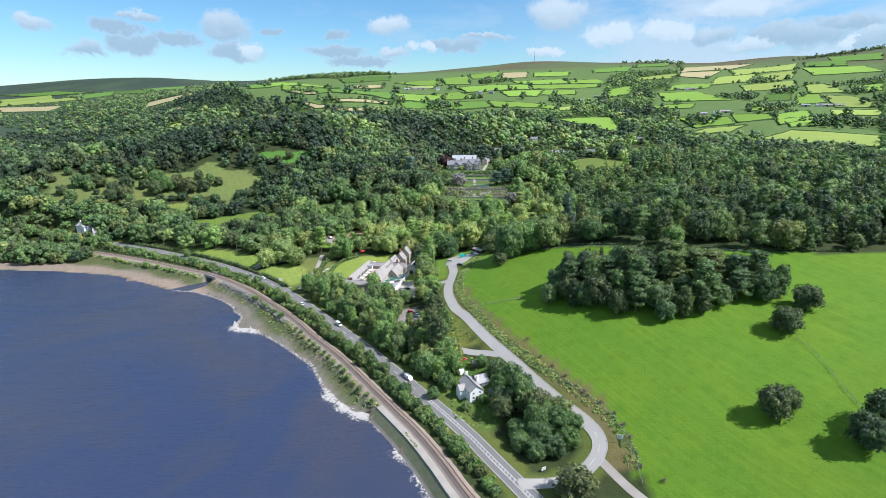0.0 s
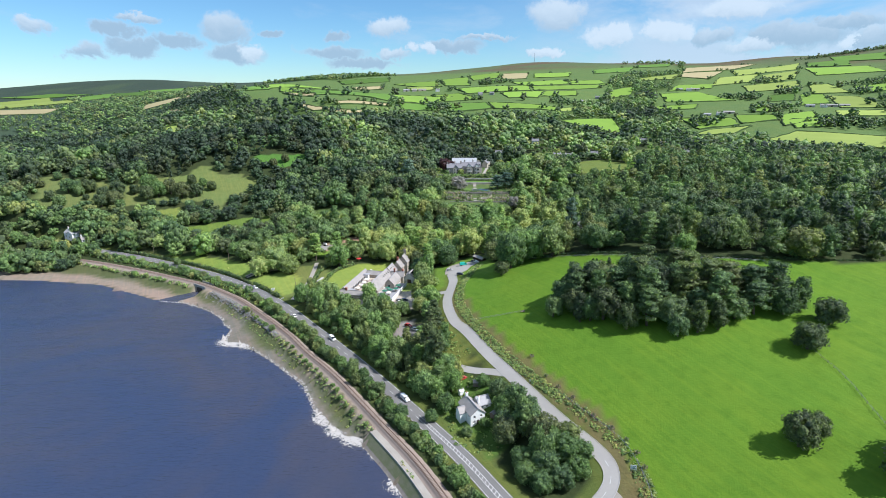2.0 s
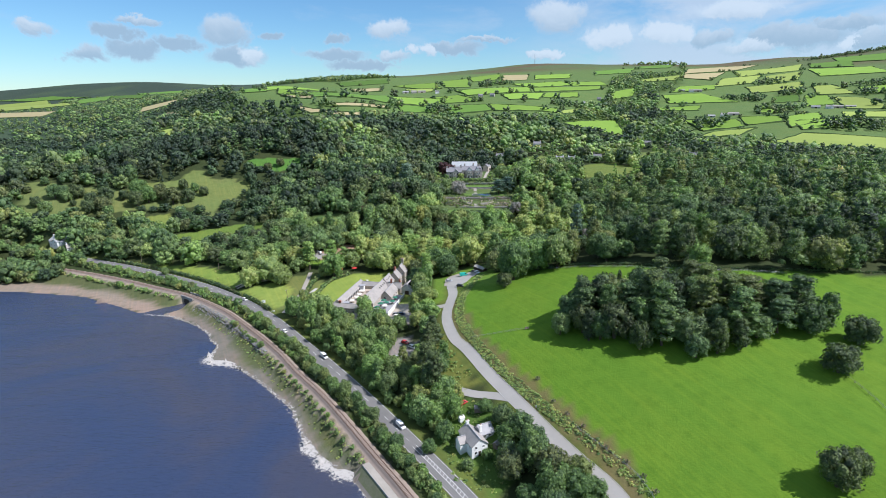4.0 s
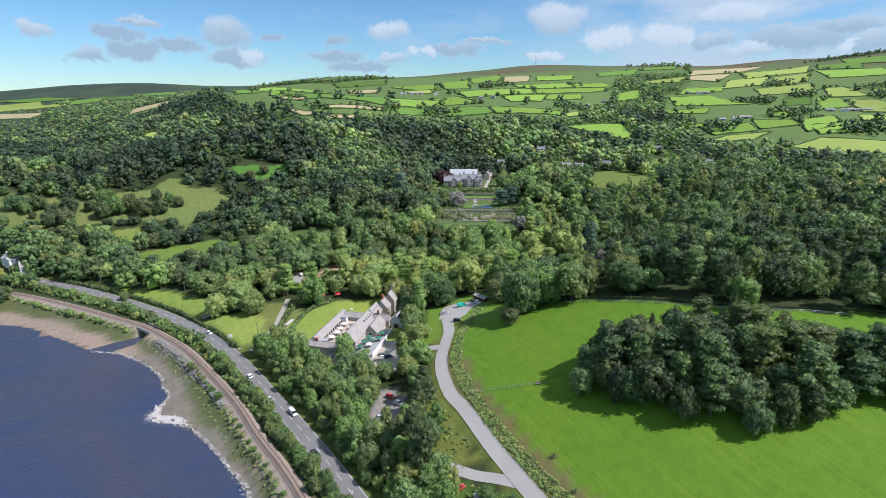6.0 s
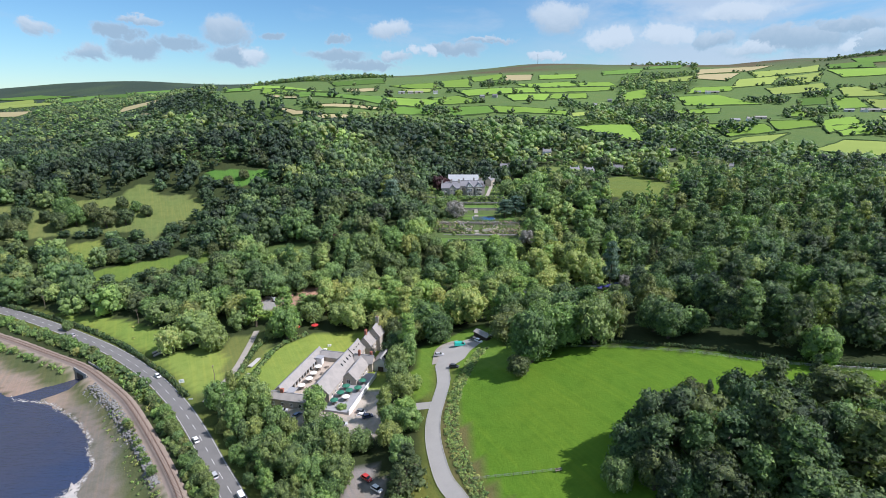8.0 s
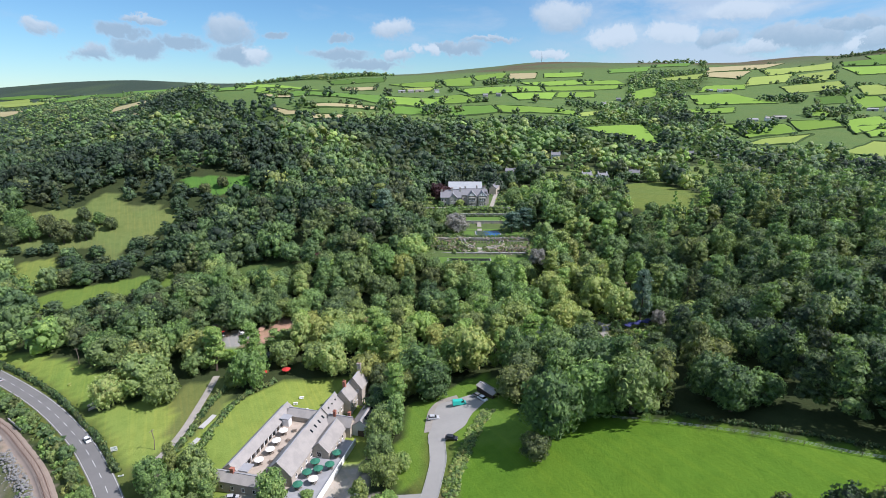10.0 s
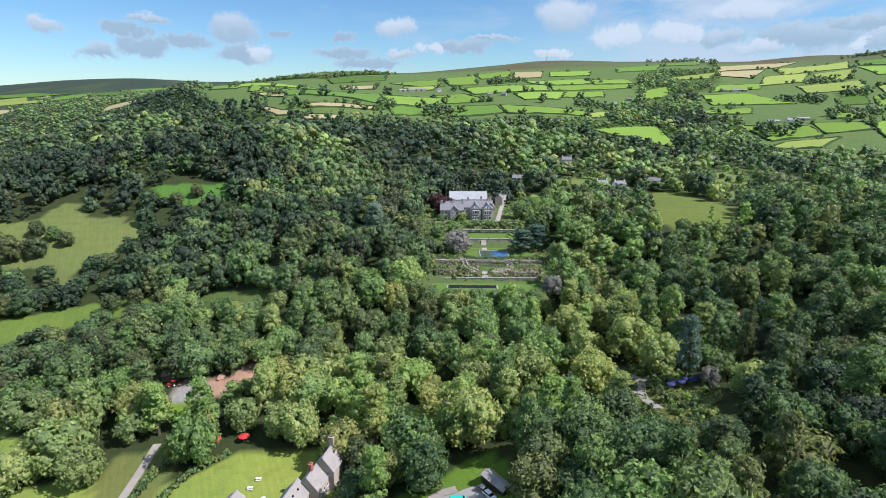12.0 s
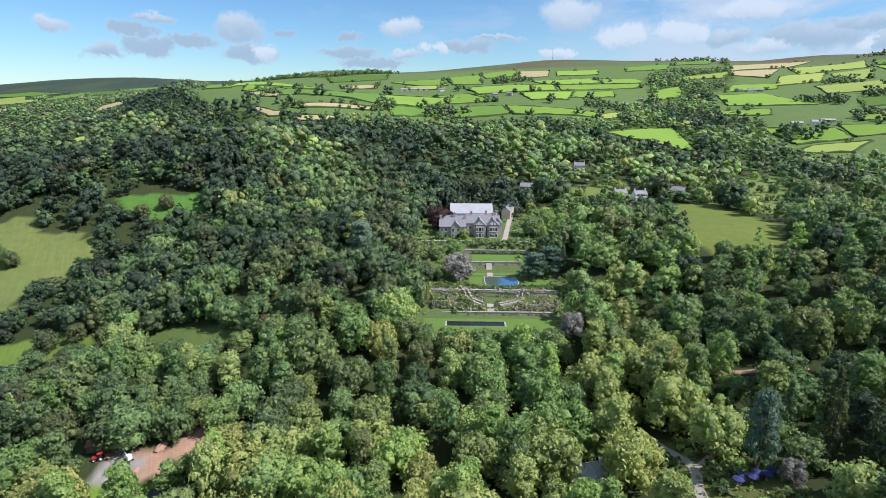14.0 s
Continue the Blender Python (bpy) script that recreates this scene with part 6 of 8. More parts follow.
def cottage(x, y, turn, wall, roof, words, w=10, d=6, extra=True, z=None):
    h = thing("cottage", x, y, (height(x, y) if z is None else z) - 0.4, turn, words, "house")
    wing(h, -w / 2, w / 2, -d / 2, d / 2, -1.5, 4.6, 7.2, "x", wall, roof)
    if extra:
        wing(h, -w * 0.1, w * 0.3, -d / 2 - 2.2, 0.5, -1.5, 4.6, 6.8, "y", wall, roof)
        window(h, w * 0.1, -d / 2 - 2.2, 1.0, 1.1, 1.3, "-y")
        window(h, w * 0.1, -d / 2 - 2.2, 3.6, 0.9, 1.0, "-y")
    for k in (-0.34, 0.42):
        window(h, w * k, -d / 2, 1.0, 1.1, 1.2, "-y")
        window(h, w * k, -d / 2, 3.3, 1.0, 1.0, "-y")
    chimney(h, -w / 2 + 0.5, 0, 6, 8.6, 0.9, 0.8, wall, 2)
    chimney(h, w / 2 - 0.5, 0, 6, 8.4, 0.9, 0.8, wall, 1)
    return h


cottage(53, 418, 14, RENDER, SLATE_PALE, "white garden lodge with pale slate roofs among trees", 11, 6.4)
cottage(-325, 476, -20, RENDER, SLATE_PALE, "white rendered house among estuary trees", 16, 9)
cottage(-310, 468, 40, RENDER, SLATE, "small white rendered house among trees", 9, 6)


def far_farm(x, y, turn, kind):
    """A farmstead: house and long barns."""
    cottage(x, y, turn, RENDER if kind != 1 else STONE_GREY, SLATE, "white hill farmhouse with a slate roof" if kind != 1 else "grey stone hill farmhouse with a slate roof", 13, 7, kind == 0)
    for i, (dx, dy, w, d, m) in enumerate(((20, 6, 20, 8, SLATE), (-22, 10, 16, 7, SLATE_PALE), (44, 2, 18, 9, SLATE))[:2 if kind else 3]):
        bx, by = x + dx, y + dy
        b = thing("barn", bx, by, height(bx, by) - 0.6, turn, "low farm barn with a grey sheet roof", "barn", "farm barns")
        wing(b, -w / 2, w / 2, -d / 2, d / 2, -1.5, 4.0, 6.0, "x", CONCRETE if i else STONE, m)
        box_part("barn_door", b, DARK_WOOD, -2, 2, -d / 2 - 0.12, -d / 2 - 0.02, 0.2, 3.4)


for x, y, turn, kind in ((-74, 1485, 10, 1), (672, 1542, -20, 2), (550, 1111, -8, 2), (792, 1168, -25, 0)):
    far_farm(x, y, turn, kind)
for x, y, turn in ((88, 1320, 10), (116, 1329, -20), (-13, 1449, 5), (329, 1317, 15), (384, 1399, -15)) + tuple((hx, hy, 17 * k % 50 - 25) for k, (hx, hy) in enumerate(HOUSES)):
    cottage(x, y, turn, RENDER if x % 2 else STONE_GREY, HOUSE_SLATE, "house among trees with pale walls and a slate roof", 10, 7, False)


def mast():
    x, y = 548, 3420
    m = thing("radio_mast", x, y, height(x, y) - 2, 0, "slender lattice radio mast on the skyline hill", "mast")
    for k in range(3):
        bm = bmesh.new()
        a = k * 2.094
        limb(bm, (2.2 * math.cos(a), 2.2 * math.sin(a), 0), (0.4 * math.cos(a), 0.4 * math.sin(a), 62), 0.6, 0.35, 5)
        part("leg", bm, STEEL, m)
    for k in range(9):
        box_part("brace", m, STEEL, -1.9 + k * 0.18, 1.9 - k * 0.18, -0.25, 0.25, 5 + k * 6, 5.5 + k * 6)


mast()

# ---- terraces of the great garden ----
def outline(poly):
    return [Vector((a, b, 0)) for a, b in poly]


def slab(name, poly, z0, z1, mat, parent=None, label=""):
    """A flat-topped piece with the given outline."""
    bm = bmesh.new()
    lo = [bm.verts.new((a, b, z0)) for a, b in poly]
    hi = [bm.verts.new((a, b, z1)) for a, b in poly]
    bm.faces.new(hi)
    for i in range(len(poly)):
        k = (i + 1) % len(poly)
        bm.faces.new((lo[i], lo[k], hi[k], hi[i]))
    bmesh.ops.recalc_face_normals(bm, faces=bm.faces)
    ob = new(name, bm_mesh(name, bm, mat))
    if parent:
        ob.parent = parent
    if label:
        ob["label"] = label
    return ob


LAWN = material("mown_lawn", (0.105, 0.180, 0.038), 0.95, second=(0.08, 0.145, 0.03), scale=0.12, fine=1.5, spec=0.1, bump=0.05)


def rect(x0, x1, y0, y1):
    return [(x0, y0), (x1, y0), (x1, y1), (x0, y1)]


def lawn(poly, z, words):
    return tagged(slab("lawn", poly, z - 1.0, z + 0.06, LAWN), words, "lawn", "terrace lawns", "structure")


lawn(rect(0, 62, 499, 514.5), 32.0, "long mown lawn round the canal pool")
lawn(rect(24, 54, 562.5, 576), 44.0, "mown green lawn on the upper terrace")
lawn(rect(22, 47, 551, 559), 40.2, "mown strip of terrace lawn")
lawn(rect(5, 20, 536, 548), 40.2, "mown lawn beside the lily pond")
lawn(rect(21.5, 28.5, 536, 548), 40.2, "mown lawn beside the lily pond")
lawn(rect(50, 63, 533, 546), 40.2, "mown lawn beside the lily pond")
lawn(rect(10, 44, 590, 598), 47.8, "mown lawn below the house")


def pool(name, poly, z, words, water=None):
    c = (sum(p[0] for p in poly) / len(poly), sum(p[1] for p in poly) / len(poly))
    rim = [(c[0] + (a - c[0]) * 1.06, c[1] + (b - c[1]) * 1.06) for a, b in poly]
    ob = tagged(slab(name, rim, z - 0.6, z + 0.10, STONE_GREY), words, "pool", kind="structure")
    slab("pool_water", poly, z - 0.4, z + 0.13, water or POND, ob, "still water")
    return ob


pool("canal_pool", rect(11, 37, 504.5, 509.5), 32.0, "long rectangular pool with a stone rim")
pool("lily_pond", [(30, 541), (30, 548.5), (45.5, 548.5), (46.5, 542)] + [(38.2 + 8.6 * math.cos(radians(a)), 540.5 + 7.2 * math.sin(radians(a))) for a in range(-10, -175, -15)],
     40.2, "rounded blue lily pond with a stone rim", LILY)


def terrace_wall(x0, x1, y, z0, z1, words, openings=6):
    w = thing("terrace_wall", 0, 0, 0, 0, words, "wall", "terrace walls")
    w["kind"] = "structure"
    box_part("wall", w, STONE, x0, x1, y - 0.4, y + 0.4, z0, z1)
    box_part("coping", w, STONE_GREY, x0 - 0.1, x1 + 0.1, y - 0.55, y + 0.55, z1 + 0.004, z1 + 0.2)
    n = max(2, int((x1 - x0) / openings))
    for i in range(n + 1):
        x = x0 + (x1 - x0) * i / n
        box_part("pier", w, STONE_GREY, x - 0.45, x + 0.45, y - 0.7, y - 0.404, z0, z1 + 0.5)
    return w


terrace_wall(2, 62, 516.5, 31.2, 33.9, "long retaining wall of rubble stone above the canal lawn")
terrace_wall(4, 64, 528.0, 36.5, 40.6, "stone retaining wall under the lily pond lawn")
terrace_wall(22, 50, 560.6, 39.8, 44.6, "stone terrace wall with piers")
terrace_wall(20, 56, 578.5, 43.6, 46.0, "stone wall with climbing plants")
terrace_wall(-6, 58, 588.2, 43.8, 48.6, "balustraded stone terrace wall below the house")


def clipped_hedge(line, w, h, tint, words, z=None, group="garden hedges"):
    """A dense clipped hedge along a line: leaf clumps over a solid core."""
    pts = resample(line, 0.9)
    sprigs = []
    for x, y in pts:
        zz = height(x, y) if z is None else z
        sprigs.append(("bush", x + RNG.uniform(-0.2, 0.2), y + RNG.uniform(-0.2, 0.2), zz - 0.1, w * 0.75 * RNG.uniform(0.8, 1.2), h / (w * 0.75) * 1.05 * RNG.uniform(0.85, 1.15), tint + RNG.normal() * 0.05))
    ob = forest("hedge", sprigs, MANY, words, "hedge")
    ob["kind"] = "thing"
    ob["group"] = group
    return ob


clipped_hedge([(4, 531), (20, 530), (30, 529.5), (44, 529.5), (64, 531)], 1.3, 1.6, 0.4, "clipped green hedge along the terrace edge", 40.2)
clipped_hedge([(25, 533), (30, 530.8), (36, 529.8), (43, 530.8), (48, 534)], 1.0, 1.2, 0.45, "curved clipped hedge round the lily pond", 40.2)
clipped_hedge([(8, 521), (20, 523), (30, 519), (40, 523), (56, 521)], 0.9, 1.0, 0.5, "low clipped hedge between rose beds")
clipped_hedge([(10, 587), (52, 587)], 1.2, 1.8, 0.38, "clipped hedge under the terrace wall")
clipped_hedge([(24, 577.4), (54, 577.4)], 1.2, 1.6, 0.38, "clipped hedge behind the lawn")


def flower_beds():
    beds, roses = [], []
    for x0, x1, y0, y1, n in ((-4, 22, 515, 545, 120), (20, 56, 579, 587, 130), (-8, 60, 588.5, 600, 70), (48, 68, 548, 585, 120), (-8, 20, 548, 590, 120), (60, 72, 500, 545, 90), (-6, 66, 488, 500, 150), (-12, 10, 545, 600, 140),
                              (52, 66, 545, 600, 120), (-10, 12, 600, 650, 90), (48, 62, 600, 655, 80), (48, 90, 600, 690, 90), (-20, 2, 500, 530, 90)):
        for _ in range(n):
            x, y = RNG.uniform(x0, x1), RNG.uniform(y0, y1)
            if 20 < x < 49 and 531 < y < 550 or 41 < x < 60 and y > 588 and abs(x - 43 - (y - 590) * 0.155) < 2.5:
                continue
            beds.append(("bush", x, y, height(x, y) - 0.1, RNG.uniform(0.7, 1.9), RNG.uniform(0.7, 1.3), RNG.uniform(0.2, 0.85)))
    for x in np.arange(2, 62, 0.9):
        if abs(x - 31.5) > 2.2 and RNG.random() < 0.75:
            (beds if RNG.random() < 0.6 else roses).append(("bush", x, 515.6, 31.9, RNG.uniform(0.6, 1.3), RNG.uniform(1.0, 1.9), RNG.uniform(0.3, 0.8)))
    # rose terrace: beds in rows with gaps for the grass paths
    for row in range(8):
        y0 = 518.0 + row * 1.55
        for x in np.arange(3, 64, 0.8):
            if abs(x - 31.5) < 2.4 or (x * 0.31 + row * 0.4) % 1.0 < 0.16:
                continue
            y = y0 + RNG.uniform(-0.5, 0.5)
            kind = roses if (row * 7 + int(x / 4.2)) % 3 else beds
            kind.append(("bush", x, y, height(x, y) - 0.1, RNG.uniform(0.6, 1.25), RNG.uniform(0.8, 1.5), RNG.uniform(0.2, 0.95)))
    for x in np.arange(-8, 20, 0.9):
        for y in (520, 524, 529, 533):
            roses.append(("bush", x + RNG.uniform(-0.5, 0.5), y + RNG.uniform(-1, 1), height(x, y) - 0.1, RNG.uniform(0.5, 1.2), RNG.uniform(0.8, 1.3), RNG.uniform(0.2, 0.9)))
    forest("flower_beds", beds, MANY, "mixed green borders of shrubs on the terraces", "flower beds")
    forest("rose_beds", roses, MANY, "rows of pale pink and cream roses in beds", "flower beds", LEAF_ROSE)


flower_beds()


def lily_pads():
    v, q = [], []
    for _ in range(420):
        x, y = 30.6 + abs(RNG.normal()) * 3.4, RNG.uniform(534.5, 548.2)
        if (y < 540 and math.hypot((x - 38.2) / 8.2, (y - 540.5) / 6.8) > 0.96) or x > 44:
            continue
        r, b = RNG.uniform(0.25, 0.75), len(v)
        v += [(x + r * math.cos(k * 0.7854), y + r * math.sin(k * 0.7854), 40.345 + RNG.uniform(0, 0.02)) for k in range(8)]
        q.append(list(range(b, b + 8)))
    tagged(mesh_object("lily_pads", v, q, material("lily_leaf", (0.03, 0.055, 0.022), 0.6, second=(0.05, 0.07, 0.03), scale=0.8)), "floating green lily leaves on the pond", "water lilies", kind="stuff")


lily_pads()


TIMBER_PALE = material("pale_weathered_timber", (0.36, 0.33, 0.29), 0.85, second=(0.24, 0.22, 0.19), scale=1.2)


def pergola(x0, x1, y, z, turn=0.0):
    p = thing("pergola", (x0 + x1) / 2, y, z, turn, "pale timber pergola with climbing roses", "pergola", "garden pergolas")
    w = (x1 - x0) / 2
    n = max(2, int(w))
    for i in range(n + 1):
        x = -w + 2 * w * i / n
        for d in (-0.9, 0.9):
            box_part("post", p, TIMBER_PALE, x - 0.09, x + 0.09, d - 0.09, d + 0.09, -0.6, 2.4)
        box_part("crossbeam", p, TIMBER_PALE, x - 0.07, x + 0.07, -1.2, 1.2, 2.51, 2.62)
    for d in (-0.9, 0.9):
        box_part("beam", p, TIMBER_PALE, -w - 0.2, w + 0.2, d - 0.07, d + 0.07, 2.4, 2.51)


for x0, x1, y, turn in ((4, 14, 518.8, 2), (48, 61, 518.6, 0), (26, 44, 526.4, 0), (-7, 0, 522, 70), (50, 60, 525.5, -8), (6, 15, 526, 6)):
    pergola(x0, x1, y, height((x0 + x1) / 2, y), turn)


def stair_flank(line):
    """A low pale wall that follows the curved stair down the terrace."""
    w = thing("stair_wall", 0, 0, 0, 0, "low pale stone wall of the curved stairs", "wall", "stair walls")
    w["kind"] = "structure"
    pts = resample(line, 1.0)
    for (ax, ay), (bx, by) in zip(pts, pts[1:]):
        a = math.atan2(by - ay, bx - ax)
        z = height((ax + bx) / 2, (ay + by) / 2)
        ob = box_part("stone", w, HOUSE_STONE, -0.56, 0.56, -0.4, 0.4, -0.8, 0.9)
        ob.matrix_local = Matrix.Translation(((ax + bx) / 2, (ay + by) / 2, z)) @ Matrix.Rotation(a, 4, "Z")


for line in ([(18, 533), (20, 528.6), (23.5, 524.8), (28, 522.4)], [(47, 530), (45, 526.6), (41, 524), (35.6, 522.4)], [(17, 533), (18.6, 528), (22, 523.6), (27, 521)], [(48.4, 529), (46, 525.4), (42, 522.8), (36, 521)]):
    stair_flank(line)
clipped_hedge([(4, 536), (20, 535), (27, 533), (36, 531.4), (44, 533.6), (64, 534.5)], 1.1, 1.5, 0.42, "dark clipped hedge above the rose terrace", 40.2)
clipped_hedge([(22, 517.6), (29.5, 517.2)], 0.8, 0.9, 0.42, "low clipped box hedge by the stairs")
clipped_hedge([(34.5, 517.2), (43, 517.6)], 0.8, 0.9, 0.42, "low clipped box hedge by the stairs")
for x0, y0, x1, y1 in ((31.5, 515, 31.5, 522.5), (33, 549.5, 33, 560), (43, 586, 59, 690), (-16.5, 521, -12.4, 540)):
    tagged(ribbon("terrace_path", [(x0, y0), ((x0 + x1) / 2, (y0 + y1) / 2), (x1, y1)], (-1.6, 0, 1.6), 0.14, GRAVEL, step=2), "pale gravel path through the terraces", "path", kind="structure")

# trees that mark the garden
plant("cedar", 55, 545, 7.6, 0.72, 0.62)
plant("cedar", 64, 549, 7.4, 0.85, 0.52)
plant("cedar", -33, 547, 9.0, 1.0, 0.95, label="silver-blue cedar with spreading tiers beside the wood")
plant("cedar", 97, 409, 5.2, 1.9, 0.75, label="tall silver-blue conifer with a bare lower trunk")
plant("lilac", 103, 403, 3.4, 1.2, 0.6, label="pale silvery tree beside the tearoom terrace")
plant("round", 105, 445, 3.0, 1.1, 0.98, label="small bright yellow-green tree in the dell")
for x, y, r, tint in ((85, 455, 5.2, 0.56), (92, 450, 5.0, 0.60), (99, 454, 5.4, 0.52), (90, 462, 5.0, 0.5)):
    plant("pine", x, y, r, 1.5, tint, label="grey-green pine with layered boughs above the dell")
for x, y, r, tint in ((117, 474, 6.4, 0.40), (126, 475, 6.2, 0.34), (135, 471, 6.6, 0.36), (143, 468, 6.0, 0.30), (131, 483, 6.8, 0.42), (120, 485, 6.4, 0.38), (141, 479, 6.4, 0.34),
                      (-101, 446, 6.2, 0.5), (-93, 450, 6.0, 0.56), (-85, 452, 6.4, 0.46), (-90, 461, 6.2, 0.52), (-77, 449, 6.0, 0.60), (-82, 464, 6.0, 0.48)):
    plant("round", x, y, r, 1.0, tint)
for x, y, r, tint in ((113, 424, 4.0, 0.34), (120, 414, 4.4, 0.30), (127, 425, 4.2, 0.28)):
    plant("spire", x, y, r, 1.6, tint, label="tall dark conifer standing over the dell")
plant("lilac", 16.5, 545.5, 8.4, 0.92, 0.75)
plant("copper", 3, 622, 7.5, 1.15, 0.45)
plant("copper", 10, 625, 6.0, 1.1, 0.4)
plant("copper", -70, 500, 4.0, 1.0, 0.8)
plant("spire", 71, 553, 3.6, 1.3, 0.36)

for x, y, r, form, tint, words in ((-3, 534, 7.6, "round", 0.22, "dark rounded tree beside the terraces"), (-12, 504, 10.0, "round", 0.80, "broad bright green tree beside the canal lawn"), (62, 604, 7.5, "round", 0.50, "spreading green tree beside the house path"), (7, 543, 4.0, "round", 0.35, "rounded green tree beside the terraces"),
                                   (-10, 560, 6, "round", 0.45, "spreading green tree beside the terraces"), (4, 566, 5, "round", 0.5, "spreading green tree beside the terraces"), (14, 578, 4.2, "round", 0.55, "light green tree beside the terraces"),
                                   (72, 556, 3.2, "spire", 0.25, "dark upright conifer beside the terraces"), (66, 575, 7, "round", 0.35, "spreading green tree beside the terraces"), (76, 600, 6.5, "round", 0.8, "light green tree beside the terraces"),
                                   (20, 597, 3.5, "round", 0.6, "bushy light tree in front of the house"), (5, 594, 3.0, "round", 0.4, "bushy tree in front of the house"), (-38, 566, 8.0, "pine", 0.62, "silver-green spreading conifer beside the wood")):
    plant(form, x, y, r, 1.0 if form != "spire" else 1.2, tint, label=words)

for x, y, r, form, tint in ((2, 492, 6.0, "round", 0.5), (14, 489, 6.5, "round", 0.42), (26, 491, 6.0, "round", 0.48), (36, 489, 6.6, "round", 0.44), (46, 492, 6.4, "round", 0.40), (56, 491, 6.0, "round", 0.5), (65, 497, 5.6, "lilac", 0.7), (70, 505, 5.2, "tall", 0.6), (80, 500, 8.0, "round", 0.68)):
    plant(form, x, y, r, 1.1, tint, label="" if form != "lilac" else "silver-leaved tree below the terraces")

# ---- trees, bushes and hedges set by hand ----
CLUMP = [(52, 262), (56, 256), (68, 243), (84, 233), (107, 228), (128, 226), (150, 229), (164, 240), (162, 258), (140, 268), (112, 281), (86, 286), (66, 278)]


def plant_clump():
    gx, gy = np.meshgrid(np.arange(54, 168, 9.8), np.arange(228, 290, 9.8))
    gx, gy = (gx + RNG.uniform(-2.5, 2.5, gx.shape)).ravel(), (gy + RNG.uniform(-2.5, 2.5, gy.shape)).ravel()
    ok = inside(gx, gy, CLUMP)
    for x, y in zip(gx[ok], gy[ok]):
        edge = float(line_distance(x, y, CLUMP + CLUMP[:1])) < 7
        low = 0.85 if x > 128 else 1.0
        r = RNG.random()
        form = "round" if edge and r < 0.55 else "pine" if r < 0.55 else "tall" if r < 0.8 else "round"
        tall = {"round": 1.25, "pine": 1.0, "tall": 1.05}[form] * RNG.uniform(0.88, 1.12) * low
        plant(form, x, y, RNG.uniform(4.6, 6.8) if edge else RNG.uniform(6.6, 8.8), tall * (1.08 if edge else 0.92), float(np.clip(0.31 + RNG.normal() * 0.10 + (0.2 if RNG.random() < 0.12 else 0), 0.05, 0.8)), group="trees of the field clump")
    for x, y, r, tint in ((60, 265, 6.2, 0.34), (64, 256, 6.0, 0.30), (70, 249, 5.6, 0.36), (66, 271, 6.0, 0.26)):
        plant("round", x, y, r, 1.3, tint, group="trees of the field clump")
    plant("pine", 104, 274, 6.6, 1.05, 0.26, group="trees of the field clump")
    plant("pine", 90, 258, 7.0, 0.98, 0.50, group="trees of the field clump")
    plant("spire", 116, 275, 4.4, 1.35, 0.24, group="trees of the field clump")
    plant("spire", 84, 272, 4.2, 1.3, 0.26, group="trees of the field clump")
    plant("round", 54.5, 258, 4.6, 1.35, 0.52, label="pale grey-green tree at the edge of the field clump", group="trees of the field clump")


plant_clump()
for x, y, r, tall, tint, words in ((149, 214, 7.0, 0.95, 0.26, "broad dark oak standing in the field"), (167, 229, 6.6, 1.05, 0.24, "broad dark oak standing in the field"),
                                   (119, 169, 6.0, 1.2, 0.28, "lone dark thorn tree in the field"), (126, 172, 4.6, 1.1, 0.28, "lone dark tree in the field"),
                                   (139, 150, 6.6, 1.15, 0.2, "dark rounded tree at the field's edge"), (150, 158, 6.8, 1.2, 0.2, "dark rounded tree at the field's edge"),
                                   (42, 328, 9.6, 1.4, 0.40, "large olive-green oak at the head of the lane"), (36, 320, 4.6, 1.1, 0.3, "dark bushy tree under the oak"),
                                   (50, 335, 7.0, 1.35, 0.40, "olive-green oak at the field's edge")):
    plant("round", x, y, r, tall, tint, label=words)
